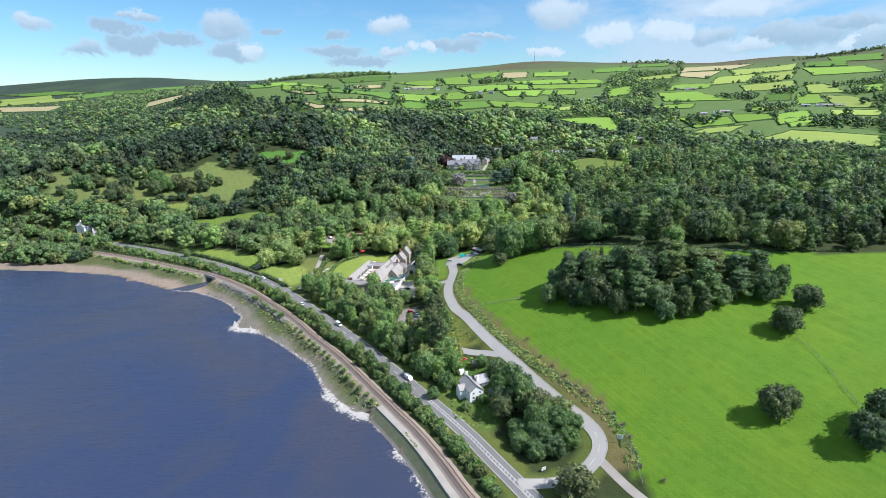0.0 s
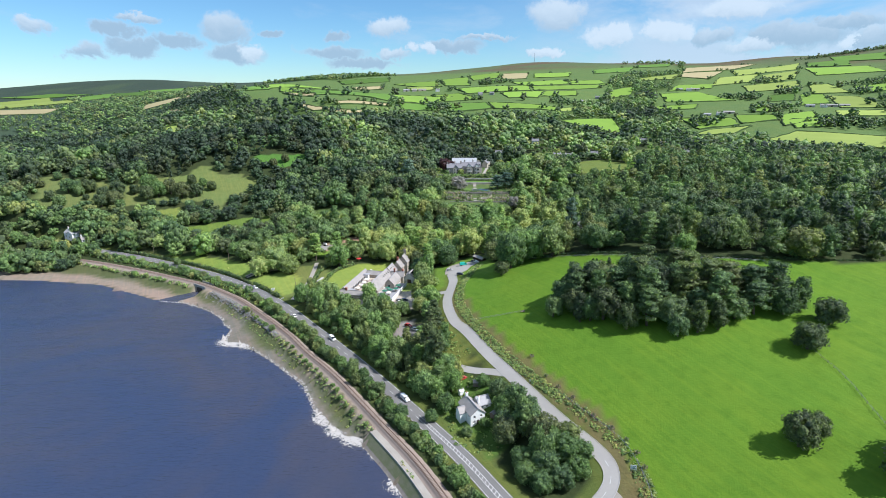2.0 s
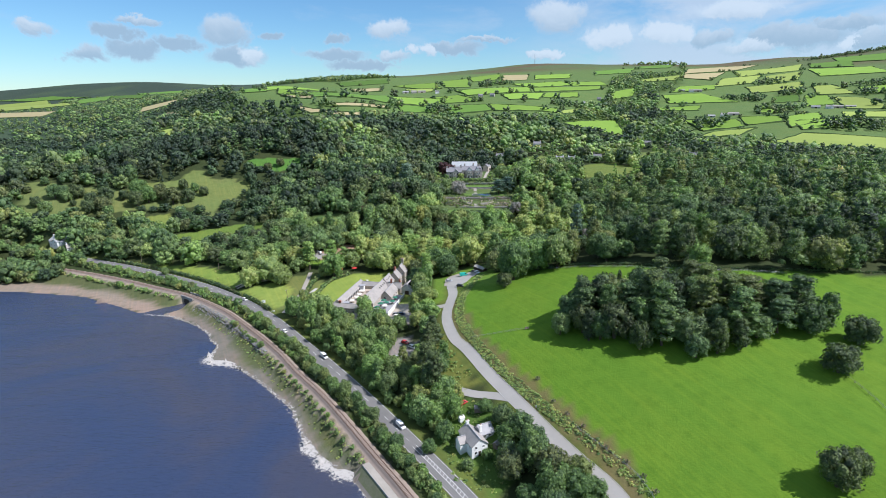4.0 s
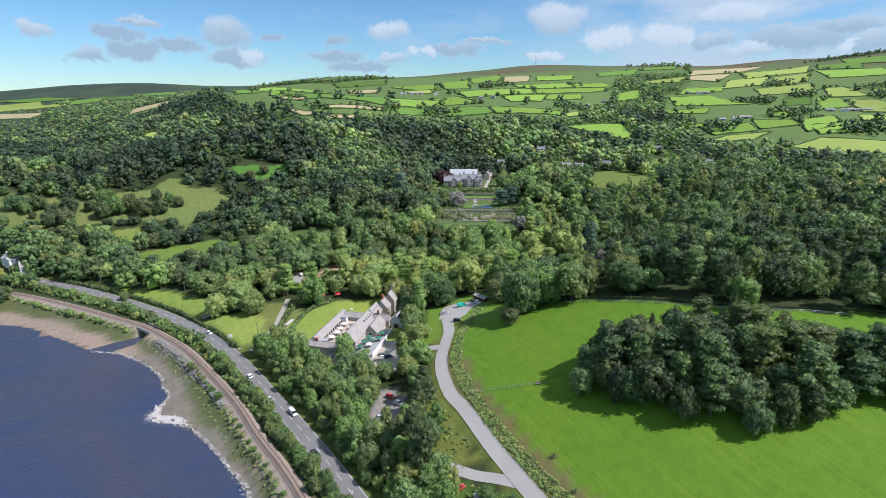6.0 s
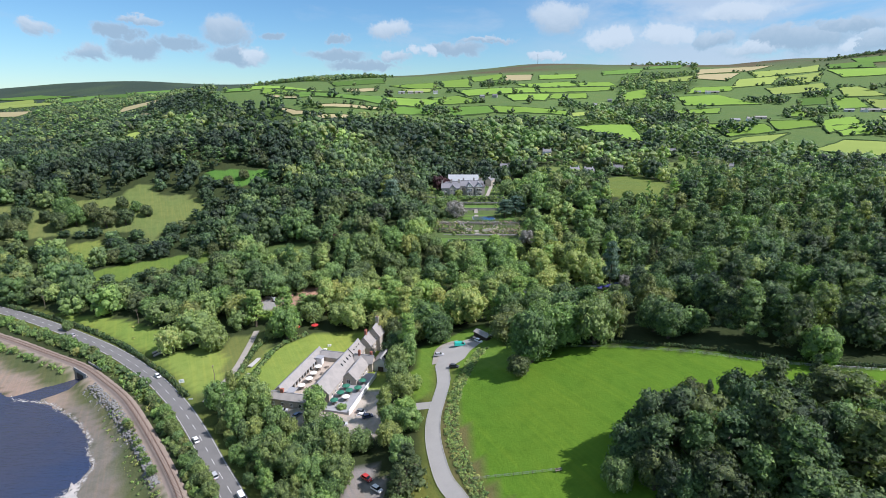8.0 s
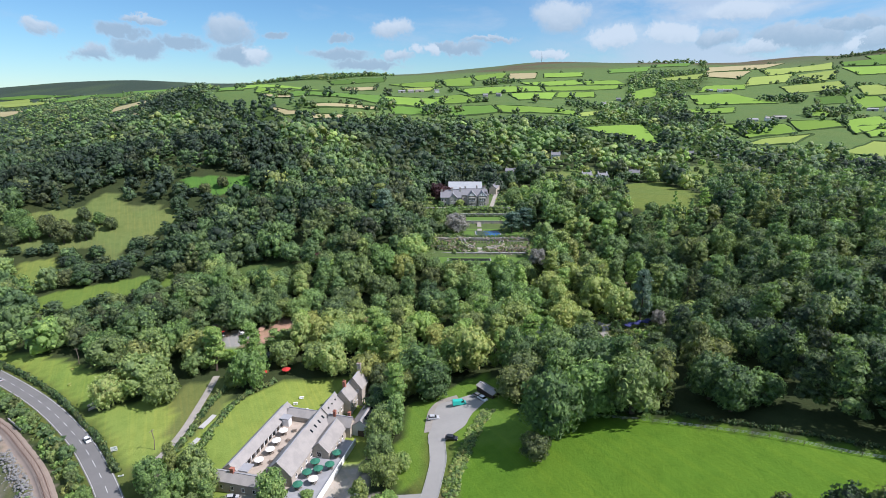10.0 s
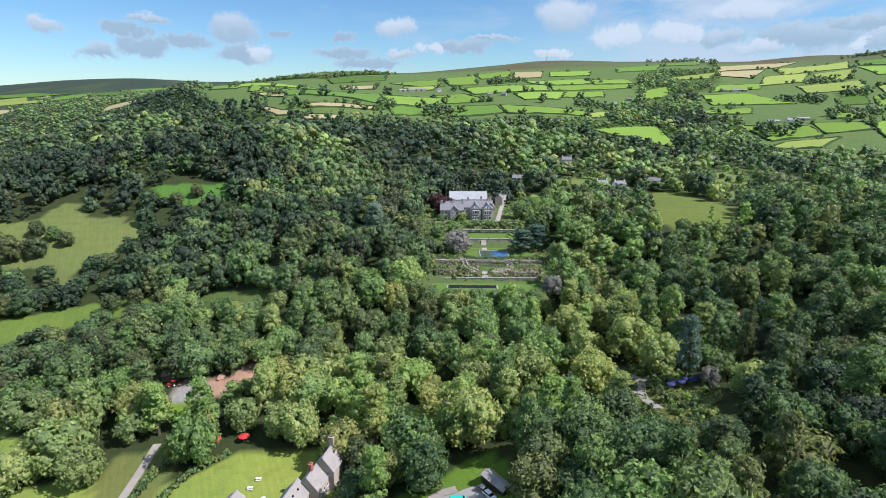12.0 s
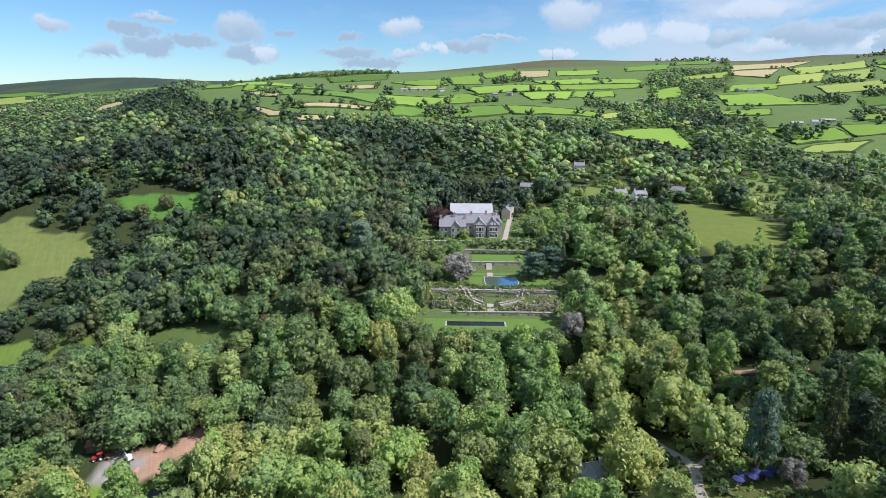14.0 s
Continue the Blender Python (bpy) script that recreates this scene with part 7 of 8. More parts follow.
# along the lane and by the cottage
for form, x, y, r, tall, tint in (("pine", -3, 236, 6.2, 1.35, 0.26), ("pine", -6, 247, 5.6, 1.3, 0.28), ("pine", -1, 225, 4.4, 1.0, 0.5), ("spire", -4, 275, 8.0, 0.62, 0.26), ("spire", -6, 268, 6.4, 0.75, 0.28),
                                  ("round", -12, 232, 3.3, 1.3, 0.72), ("round", 2, 212, 4.2, 1.1, 0.4), ("round", 24, 190, 5.4, 1.2, 0.3), ("round", 33, 196, 6.2, 1.2, 0.34), ("round", 30, 206, 5.2, 1.2, 0.38),
                                  ("round", 38, 186, 6.4, 1.2, 0.32), ("round", 44, 178, 5.6, 1.15, 0.4), ("round", 36, 174, 5.4, 1.1, 0.36), ("round", 47, 186, 4.6, 1.0, 0.45), ("round", 24, 214, 4.4, 1.1, 0.35),
                                  ("round", 29, 178, 4.8, 1.05, 0.38), ("round", 34, 166, 4.4, 1.05, 0.38), ("round", 41, 168, 4.8, 1.1, 0.34), ("round", 47, 171, 4.4, 1.05, 0.42), ("round", 29, 171, 4.2, 1.05, 0.46), ("round", 50, 178, 4.2, 1.0, 0.4), ("round", 37, 180, 6.4, 1.25, 0.46), ("tall", 31, 192, 5.6, 1.2, 0.48), ("round", 24, 196, 4.4, 1.2, 0.34), ("round", 25, 205, 4.4, 1.1, 0.42), ("round", 43.5, 146, 7.0, 1.0, 0.32), ("round", 18, 222, 3.2, 1.0, 0.4), ("round", 10, 196, 2.6, 0.9, 0.5),
                                  ("round", 17, 200, 2.4, 0.9, 0.42), ("round", -4, 205, 3.0, 1.0, 0.4), ("round", -5, 301, 4.6, 1.2, 0.68), ("round", -7, 286, 4.8, 1.2, 0.66), ("round", -7, 308, 4.4, 1.2, 0.74), ("round", -12, 295, 4.6, 1.15, 0.62), ("round", -22, 295, 4.6, 1.1, 0.5), ("round", -30, 297, 4.8, 1.15, 0.52), ("round", -12, 305, 4.2, 1.2, 0.66),
                                  ("round", -9, 322, 5.0, 1.25, 0.60), ("round", -12, 333, 5.2, 1.2, 0.52), ("round", -13, 344, 5.6, 1.3, 0.56), ("tall", -8, 347, 5.0, 1.3, 0.66), ("round", -4, 328, 3.2, 1.0, 0.8), ("pine", -10, 366, 5.6, 1.35, 0.72),
                                  ("round", -13, 356, 5.0, 1.15, 0.5), ("round", -6, 374, 5.2, 1.2, 0.62), ("round", -44, 321, 5.2, 1.35, 0.68), ("round", -44, 316, 3.6, 1.1, 0.5), ("round", -34, 324, 2.2, 0.8, 0.7),
                                  ("round", -16, 330, 2.6, 0.8, 0.82), ("tall", -15, 310, 4.4, 1.2, 0.6), ("round", -34, 290, 5.0, 1.2, 0.5), ("round", -41, 298, 4.0, 1.0, 0.55)):
    plant(form, x, y, r, tall, tint)


def belt(line, offsets, step, size, tints, forms=("round", "round", "tall"), group="roadside belt", start=0):
    pts = resample(line, step)
    nor = sides(pts)
    for off in offsets:
        for (x, y), n in zip(pts[start:], nor[start:]):
            o = off + RNG.uniform(-1.5, 1.5)
            px, py = x + n[0] * o + RNG.uniform(-1.5, 1.5), y + n[1] * o + RNG.uniform(-1.5, 1.5)
            if bool(inside(px, py, CAR_PARK)) or bool(inside(px, py, LOWER_PARK)) or float(line_distance(px, py, DRIVEWAY)) < 5.5:
                continue
            form = forms[RNG.integers(len(forms))]
            r = RNG.uniform(*size)
            plant(form, px, py, r if form == "round" else r * 0.8, RNG.uniform(1.1, 1.45), float(np.clip(RNG.uniform(*tints), 0, 1)), group=group)


belt([(-8, 214), (-22, 232), (-40, 255), (-56, 277), (-74, 300), (-86, 316), (-95, 328)], (8.6, 14.5, 21.0), 7.6, (4.2, 5.8), (0.42, 0.68))
belt([(-22, 236), (-40, 258), (-58, 282)], (24.0, 30.0), 8.5, (4.2, 5.8), (0.42, 0.64))
belt([(-8, 214), (-22, 232), (-40, 255), (-56, 277), (-74, 300), (-86, 316)], (6.2,), 4.6, (2.1, 3.0), (0.42, 0.66), ("round",))


FAR_SHRUBS = []


def shrubs(line, offset, spread, step, size, tints, tall=(0.9, 1.4), words="bushy green shrub on the railway bank", group="railway shrubs"):
    pts = resample(line, step)
    nor = sides(pts)
    for (x, y), n in zip(pts, nor):
        if RNG.random() < 0.12:
            continue
        o = offset + RNG.uniform(-spread, spread)
        form, px, py = "bush" if RNG.random() < 0.7 else "round", x + n[0] * o, y + n[1] * o
        r, high, tint = RNG.uniform(*size), RNG.uniform(*tall), float(np.clip(RNG.uniform(*tints), 0, 1))
        if px < -112:
            FAR_SHRUBS.append((form, px, py, height(px, py) - 0.1, r, high, tint))
        else:
            plant(form, px, py, r, high, tint, label=words, group=group, name="shrub")


BETWEEN = [((a + c) / 2, (b + d) / 2) for (a, b), (c, d) in zip(TRACK[3:-1], [(27, 149), (19, 163), (10, 179), (-4, 200), (-18, 221), (-32, 241), (-50, 265), (-68, 289), (-87, 313), (-106, 336),
                                                                          (-126, 356), (-146, 373), (-172, 391), (-210, 413), (-250, 433), (-300, 455), (-370, 478)])]
shrubs(BETWEEN, 0.6, 1.1, 2.3, (2.1, 3.3), (0.34, 0.62))
shrubs(BETWEEN[:8], -1.6, 0.8, 3.0, (1.8, 2.8), (0.36, 0.62))
shrubs(BETWEEN[6:], -2.2, 0.8, 4.0, (1.6, 2.6), (0.4, 0.72))
shrubs([(-26, 206), (-53, 246), (-82, 284)], -5.0, 0.8, 5.5, (1.1, 1.9), (0.42, 0.66))
shrubs([(-92, 296), (-118, 326)], -4.2, 0.5, 4.2, (1.5, 2.2), (0.4, 0.55))
shrubs([(-172, 371), (-200, 385), (-240, 404), (-300, 430)], -6.0, 0.8, 3.2, (1.5, 2.3), (0.5, 0.72))

clipped_hedge([(-272, 449), (-230, 430), (-190, 409), (-160, 390), (-133, 368)], 2.0, 2.4, 0.3, "dark trimmed roadside hedge along the field", group="roadside hedges")
clipped_hedge([(-130, 366), (-118, 355), (-106, 342)], 2.0, 2.4, 0.3, "dark trimmed roadside hedge along the field", group="roadside hedges")
clipped_hedge([(-89, 348), (-88, 362), (-88, 380), (-84, 392)], 2.2, 2.4, 0.42, "bushy green hedge beside the mill lane", group="roadside hedges")
clipped_hedge([(-80, 352), (-80, 366), (-76, 382), (-66, 394)], 2.4, 2.0, 0.48, "bushy green hedge beside the mill lawn", group="roadside hedges")
clipped_hedge([(48, 343), (58, 338), (76, 328), (91, 318), (106, 309), (123, 300), (141, 293), (171, 288), (220, 282)], 1.2, 1.2, 0.25, "low dark hedge along the far edge of the field", group="roadside hedges")


def brambles():
    """Rough brown and green growth on the bank beside the lane."""
    v = []
    pts = resample([(66, 158), (65, 176), (57, 192), (46, 208), (36, 224), (26, 242), (17, 264), (11, 284), (8.6, 300), (10.5, 318), (15, 332), (18.5, 342), (24, 353)], 0.8)
    for (x, y), n in zip(pts, sides(pts)):
        for k in range(4 if y < 205 else 8):
            o = RNG.uniform(-1.2, 3.6)
            px, py = x + n[0] * o, y + n[1] * o
            v.append(("bush", px, py, height(px, py) - 0.15, RNG.uniform(0.5, 1.2), RNG.uniform(0.45, 0.8), RNG.uniform(0.36, 1.0)))
    for _ in range(620):                                    # tussocks on the foreshore bank
        i = RNG.integers(3, 12)
        (ax, ay), (bx, by) = TRACK[i], TRACK[i + 1]
        t, o = RNG.random(), RNG.uniform(4.5, 11)
        d = math.hypot(bx - ax, by - ay)
        x, y = ax + (bx - ax) * t - (by - ay) / d * o, ay + (by - ay) * t + (bx - ax) / d * o
        if float(shore_distance(x, y)) > 4:
            v.append(("bush", x, y, height(x, y) - 0.1, RNG.uniform(0.4, 1.1), RNG.uniform(0.5, 0.9), RNG.uniform(0.4, 1.0)))
    for poly, n in ((DRIVE_VERGE, 160), (COTTAGE_GARDEN, 380), (ROSE_GARDEN, 300), (LODGE_YARD, 120), (DRIVE_END, 0), (ROAD_FIELD_A, 25)):
        xs, ys = [p[0] for p in poly], [p[1] for p in poly]
        for _ in range(n):
            x, y = RNG.uniform(min(xs), max(xs)), RNG.uniform(min(ys), max(ys))
            if bool(inside(x, y, poly)) and float(line_distance(x, y, DRIVEWAY)) > 4.5:
                v.append(("bush", x, y, height(x, y) - 0.1, RNG.uniform(0.4, 1.2), RNG.uniform(0.5, 1.0), RNG.uniform(0.4, 0.95)))
    for poly, n in ((ROSE_GARDEN, 330), (TRACK_EDGE, 60)):          # tall shrubs that fill the dell
        xs, ys = [p[0] for p in poly], [p[1] for p in poly]
        for _ in range(n):
            x, y = RNG.uniform(min(xs), max(xs)), RNG.uniform(min(ys), max(ys))
            clear = min(float(line_distance(x, y, line)) for line in DELL_PATHS + [FOREST_TRACK])
            if bool(inside(x, y, poly)) and clear > 2.6 and math.hypot(x - 93, y - 403) > 6:
                v.append(("bush", x, y, height(x, y) - 0.1, RNG.uniform(1.1, 2.6), RNG.uniform(0.8, 1.5), RNG.uniform(0.2, 0.75)))
    forest("rough_growth", v, MANY, "brambles, bracken and tussocks on the rough banks", "undergrowth")


brambles()
for x, y, r, tint in ((-414, 543, 4, 0.28), (-399, 547, 3.4, 0.32), (-376, 523, 5.2, 0.24), (-361, 514, 6, 0.5), (-369, 540, 7, 0.36), (-361, 541, 6.5, 0.36), (-350, 544, 6.8, 0.28), (-346, 530, 3, 0.24),
                      (-331, 534, 6.5, 0.24), (-321, 541, 8, 0.24), (-394, 564, 4.5, 0.36), (-298, 556, 9, 0.42), (-313, 524, 7, 0.32), (-309, 549, 5, 0.24), (-263, 577, 5.5, 0.28), (-251, 575, 5, 0.42),
                      (-285, 548, 8.5, 0.42), (-276, 556, 8, 0.32), (-262, 550, 8.5, 0.32), (-292, 540, 7.5, 0.28), (-250, 556, 7, 0.24), (-318, 527, 6.5, 0.32), (-240, 570, 5, 0.28), (-326, 520, 6.5, 0.24),
                      (-355, 536, 5, 0.5), (-180, 634, 5, 0.32), (-190, 622, 5, 0.32), (-150, 486, 5, 0.28), (-170, 500, 5.5, 0.28), (-160, 506, 4.5, 0.32), (-228, 500, 5.5, 0.32), (-86, 487, 3.4, 0.5),
                      (150, 545, 5, 0.5), (172, 528, 5, 0.32), (160, 535, 4, 0.24), (190, 540, 5, 0.42), (147, 402, 5, 0.32), (-205, 412, 3, 0.5), (-126, 384, 1.6, 0.36), (-130, 392, 2.0, 0.42)):
    plant("round", x, y, r, 1.15, tint, label=tint_word(tint) + "parkland tree standing in open grass", group="parkland trees")


def shore_wood():
    """Trees crowding the road and railway where they run on along the estuary."""
    v = []
    for x in np.arange(-560, -282, 7.0):
        for y in np.arange(396, 540, 7.0):
            px, py = x + RNG.uniform(-2.8, 2.8), y + RNG.uniform(-2.8, 2.8)
            if abs(px) > (py + 40) * 0.88 + 20 or math.hypot(px + 336, py - 477) < 11 or float(shore_distance(px, py)) < 16:
                continue
            if float(line_distance(px, py, ROAD)) < 5.5 or float(line_distance(px, py, TRACK)) < 6 or bool(inside(px, py, LEFT_PARK)):
                continue
            if float(line_distance(px, py, ROAD)) > 26 and py > 470 and px > -420:
                continue
            v.append(("round", px, py, height(px, py) - 0.2, RNG.uniform(3.6, 6.0), RNG.uniform(0.95, 1.3), float(np.clip(0.42 + RNG.normal() * 0.13, 0, 1))))
    forest("shore_woodland", v, MANY, "mixed green trees crowding the road along the estuary")


shore_wood()
for x, y, r, tint in ((68, 612, 4.2, 0.75), (74, 630, 5.4, 0.42), (82, 618, 4.0, 0.82), (88, 640, 4.6, 0.7), (70, 655, 5.0, 0.5), (80, 668, 4.4, 0.85), (90, 660, 5.2, 0.46), (72, 684, 4.6, 0.62), (86, 606, 3.4, 0.8), (94, 690, 5.0, 0.4)):
    plant("round", x, y, r, 1.05, tint, label=tint_word(tint) + "garden tree on the lawn beside the house", group="parkland trees")


def lawn_trees():
    """Loose garden trees over the upper lawns, some light, some dark."""
    v = []
    for poly in UPPER_LAWNS:
        xs, ys = [p[0] for p in poly], [p[1] for p in poly]
        for _ in range(34):
            x, y = RNG.uniform(min(xs), max(xs)), RNG.uniform(min(ys), max(ys))
            if bool(inside(x, y, poly)):
                v.append((("round", "round", "round", "spire")[RNG.integers(4)], x, y, height(x, y) - 0.2, RNG.uniform(2.4, 5.2), RNG.uniform(0.95, 1.25), RNG.uniform(0.25, 0.85)))
    forest("garden_woodland", v, MANY, "loose garden trees on the upper lawns")


lawn_trees()

forest("railway_shrubs", FAR_SHRUBS, MANY, "bushy green shrubs along the railway and road", "shrubs")

# ---- vehicles ----
def car_paint(name, colour):
    m = bpy.data.materials.new(name)
    m.use_nodes = True
    b = m.node_tree.nodes["Principled BSDF"]
    b.inputs["Base Color"].default_value = (*colour, 1)
    b.inputs["Roughness"].default_value = 0.35
    b.inputs["Coat Weight"].default_value = 0.6
    return m


PAINTS = {"white": car_paint("white_car_paint", (0.78, 0.78, 0.78)), "red": car_paint("red_car_paint", (0.42, 0.025, 0.02)), "silver": car_paint("silver_car_paint", (0.42, 0.43, 0.45)),
          "black": car_paint("black_car_paint", (0.018, 0.018, 0.02)), "navy": car_paint("navy_car_paint", (0.02, 0.03, 0.09)), "turquoise": car_paint("turquoise_car_paint", (0.02, 0.42, 0.34)),
          "grey": car_paint("grey_car_paint", (0.14, 0.145, 0.15)), "blue": car_paint("blue_car_paint", (0.16, 0.22, 0.34))}
PROFILES = {  # side outlines: lower body and cabin, length along x
    "car": ([(-2.1, 0.35), (-2.15, 0.75), (-1.95, 0.98), (-0.9, 1.0), (1.1, 0.98), (1.95, 0.88), (2.12, 0.65), (2.1, 0.35)], [(-1.85, 0.98), (-1.45, 1.42), (-0.2, 1.47), (0.55, 1.4), (1.2, 0.97)], 1.76),
    "van": ([(-2.6, 0.38), (-2.65, 1.1), (-2.6, 1.25), (1.5, 1.25), (2.4, 1.1), (2.6, 0.8), (2.58, 0.38)], [(-2.6, 1.25), (-2.5, 2.0), (0.9, 2.02), (1.25, 1.9), (1.9, 1.2)], 1.92),
}


def loft(outline2d, width, lean):
    """A closed body from a side outline, narrowing towards its top."""
    bm = bmesh.new()
    zs = [p[1] for p in outline2d]
    lo, hi = min(zs), max(zs)
    rows = []
    for s in (-1, 1):
        rows.append([bm.verts.new((x, s * width / 2 * (1 - lean * (z - lo) / (hi - lo)), z)) for x, z in outline2d])
    n = len(outline2d)
    bm.faces.new(rows[0])
    bm.faces.new(rows[1][::-1])
    for i in range(n):
        k = (i + 1) % n
        bm.faces.new((rows[0][k], rows[0][i], rows[1][i], rows[1][k]))
    bmesh.ops.recalc_face_normals(bm, faces=bm.faces)
    bmesh.ops.bevel(bm, geom=bm.edges[:], offset=0.05, segments=1, affect="EDGES")
    return bm


VEHICLE_MESHES = {}


def vehicle(kind, colour, x, y, turn, words, z=None):
    body, cabin, width = PROFILES[kind]
    name = "van" if kind == "van" else "car"
    ob = thing(name, x, y, height(x, y) + 0.13 if z is None else z, turn, words, name, "vehicles")
    key = (kind, colour)
    if key not in VEHICLE_MESHES:
        roof_z = cabin[2][1]
        wheel = bmesh.new()
        limb(wheel, (0, -0.11, 0), (0, 0.11, 0), 0.33, 0.33, 12)
        rim = bmesh.new()
        limb(rim, (0, -0.12, 0), (0, 0.12, 0), 0.19, 0.19, 8)
        lamp = bmesh.new()
        box(lamp, -0.05, 0.05, -0.16, 0.16, -0.07, 0.07)
        roof = bmesh.new()
        box(roof, cabin[1][0] + 0.1, cabin[3][0] - 0.05, -width / 2 * 0.8, width / 2 * 0.8, roof_z - 0.03, roof_z + 0.04)
        top = cabin if kind == "car" else [(0.6, 1.25), (0.6, 1.95), (1.0, 1.93), (1.3, 1.85), (1.93, 1.22)]
        parts = [("body", bm_mesh("body", loft(body, width, 0.06), PAINTS[colour])), ("cabin_glass", bm_mesh("cabin_glass", loft(top, width * 0.93, 0.16), GLASS)), ("roof", bm_mesh("roof", roof, PAINTS[colour]))]
        if kind == "van":
            cargo = [(-2.6, 1.2), (-2.52, 2.02), (0.62, 2.04), (0.62, 1.2)]
            parts.append(("cargo_body", bm_mesh("cargo_body", loft(cargo, width * 0.97, 0.1), PAINTS[colour])))
        VEHICLE_MESHES[key] = (parts, bm_mesh("wheel", wheel, RUBBER), bm_mesh("rim", rim, STEEL), bm_mesh("lamp", lamp, WHITE), bm_mesh("lamp", tail_lamp(), RED_PAINT))
    parts, wheel, rim, head, tail = VEHICLE_MESHES[key]
    for n, me in parts:
        new(n, me).parent = ob
    wx = 1.3 if kind == "car" else 1.65
    for sx in (-1, 1):
        for sy in (-1, 1):
            w = new("wheel", wheel)
            w.parent, w.location = ob, (sx * wx, sy * (width / 2 - 0.1), 0.33)
            r = new("rim", rim)
            r.parent = w
            l = new("headlight" if sx > 0 else "tail_light", head if sx > 0 else tail)
            l.parent, l.location = ob, (sx * (2.1 if kind == "car" else 2.58), sy * width * 0.36, 0.72)
    return ob


def tail_lamp():
    bm = bmesh.new()
    box(bm, -0.05, 0.05, -0.14, 0.14, -0.09, 0.09)
    return bm


for kind, colour, x, y, turn, words in (
        ("car", "white", -57.0, 332.5, 10, "white car parked by the stone range"), ("car", "red", -58.5, 329.6, 12, "red car parked by the stone range"),
        ("car", "silver", -58.5, 325.5, 8, "silver car in the mill car park"), ("car", "white", -59.0, 322.6, 8, "white car in the mill car park"),
        ("car", "blue", -51.5, 321.0, 60, "grey-blue car parked under trees"), ("car", "grey", -26.0, 322.5, -8, "grey car in the mill car park"),
        ("car", "white", -25.2, 319.6, -8, "white car in the mill car park"), ("car", "navy", -22.0, 313.2, 20, "dark blue car in the mill car park"),
        ("car", "silver", -31.5, 311.0, 15, "silver car in the mill car park"), ("car", "black", -30.4, 307.0, 25, "black car in the mill car park"),
        ("car", "white", -20.5, 301.0, 70, "white car parked at a hedge"), ("car", "red", -17.9, 280.8, -40, "dark red car in the lower car park"),
        ("car", "white", -14.0, 275.6, -38, "white car in the lower car park"), ("car", "silver", -20.6, 269.0, 10, "silver car in the lower car park"), ("car", "white", -19.6, 266.0, 10, "white car in the lower car park"),
        ("car", "red", 9.4, 228.5, 40, "red car on the cottage drive"), ("car", "silver", 5.0, 353.0, 6, "silver car parked on gravel at the lane's end"), ("car", "black", 11.4, 338.2, -12, "dark car parked beside the lane"),
        ("car", "grey", 21.6, 363.4, -50, "dark grey car beside the shed"), ("car", "white", 23.2, 360.6, -50, "white car beside the shed"),
        ("van", "turquoise", 14.5, 360.0, 10, "bright turquoise van parked at the lane's end")):
    vehicle(kind, colour, x, y, turn, words, z=(height(x, y) + (0.17 if -2 < x < 20 and 255 < y < 365 else 0.08)))
# traffic on the main road, each in its lane
for kind, colour, arc, lane, words in (("van", "white", 333, 1.9, "white van on the main road"), ("car", "black", 304, -1.9, "black car on the main road"), ("van", "white", 262, 1.9, "white van on the main road"),
                                       ("car", "silver", 350, -1.9, "silver car on the main road"),
                                       ("car", "white", 438, 1.9, "white car on the main road"), ("car", "silver", 520, -1.9, "pale car on the main road"), ("car", "white", 375, -1.9, "white car on the main road")):
    pts = resample(ROAD, 1.0)
    nor = sides(pts)
    i = min(arc, len(pts) - 2)
    p, n = pts[i], nor[i]
    a = math.degrees(math.atan2(pts[i + 1][1] - p[1], pts[i + 1][0] - p[0]))
    vehicle(kind, colour, p[0] + n[0] * lane, p[1] + n[1] * lane, a + (180 if lane > 0 else 0), words, z=4.61)

# ---- small things ----
# near-black colour for the shade inside the bridge arch
ARCH_SHADE = material("arch_shade_black", (0.022, 0.021, 0.02), 0.6, scale=0.6)


def bridge():
    x, y = -166, 368
    b = thing("railway_bridge", x, y, 0, 146, "small stone railway bridge over a creek", "bridge")
    b["kind"] = "structure"
    for s in (-1, 1):
        box_part("abutment", b, STONE_GREY, s * 4.2 - 1.2, s * 4.2 + 1.2, -3.6, 3.6, -1, 4.0)
        box_part("parapet", b, STONE_GREY, -6.5, 6.5, s * 3.3 - 0.2, s * 3.3 + 0.2, 3.2, 4.9)
    # thin dark panels on both faces stand in for the shaded opening
    for s in (-1, 1):
        box_part("arch_opening", b, ARCH_SHADE, -2.95, 2.95, s * 3.75 - 0.12, s * 3.75 + 0.12, -0.6, 3.1, label="dark panel painted as the shade under the bridge")
    box_part("deck", b, CONCRETE, -5.5, 5.5, -3.0, 3.0, 3.2, 3.95)


bridge()


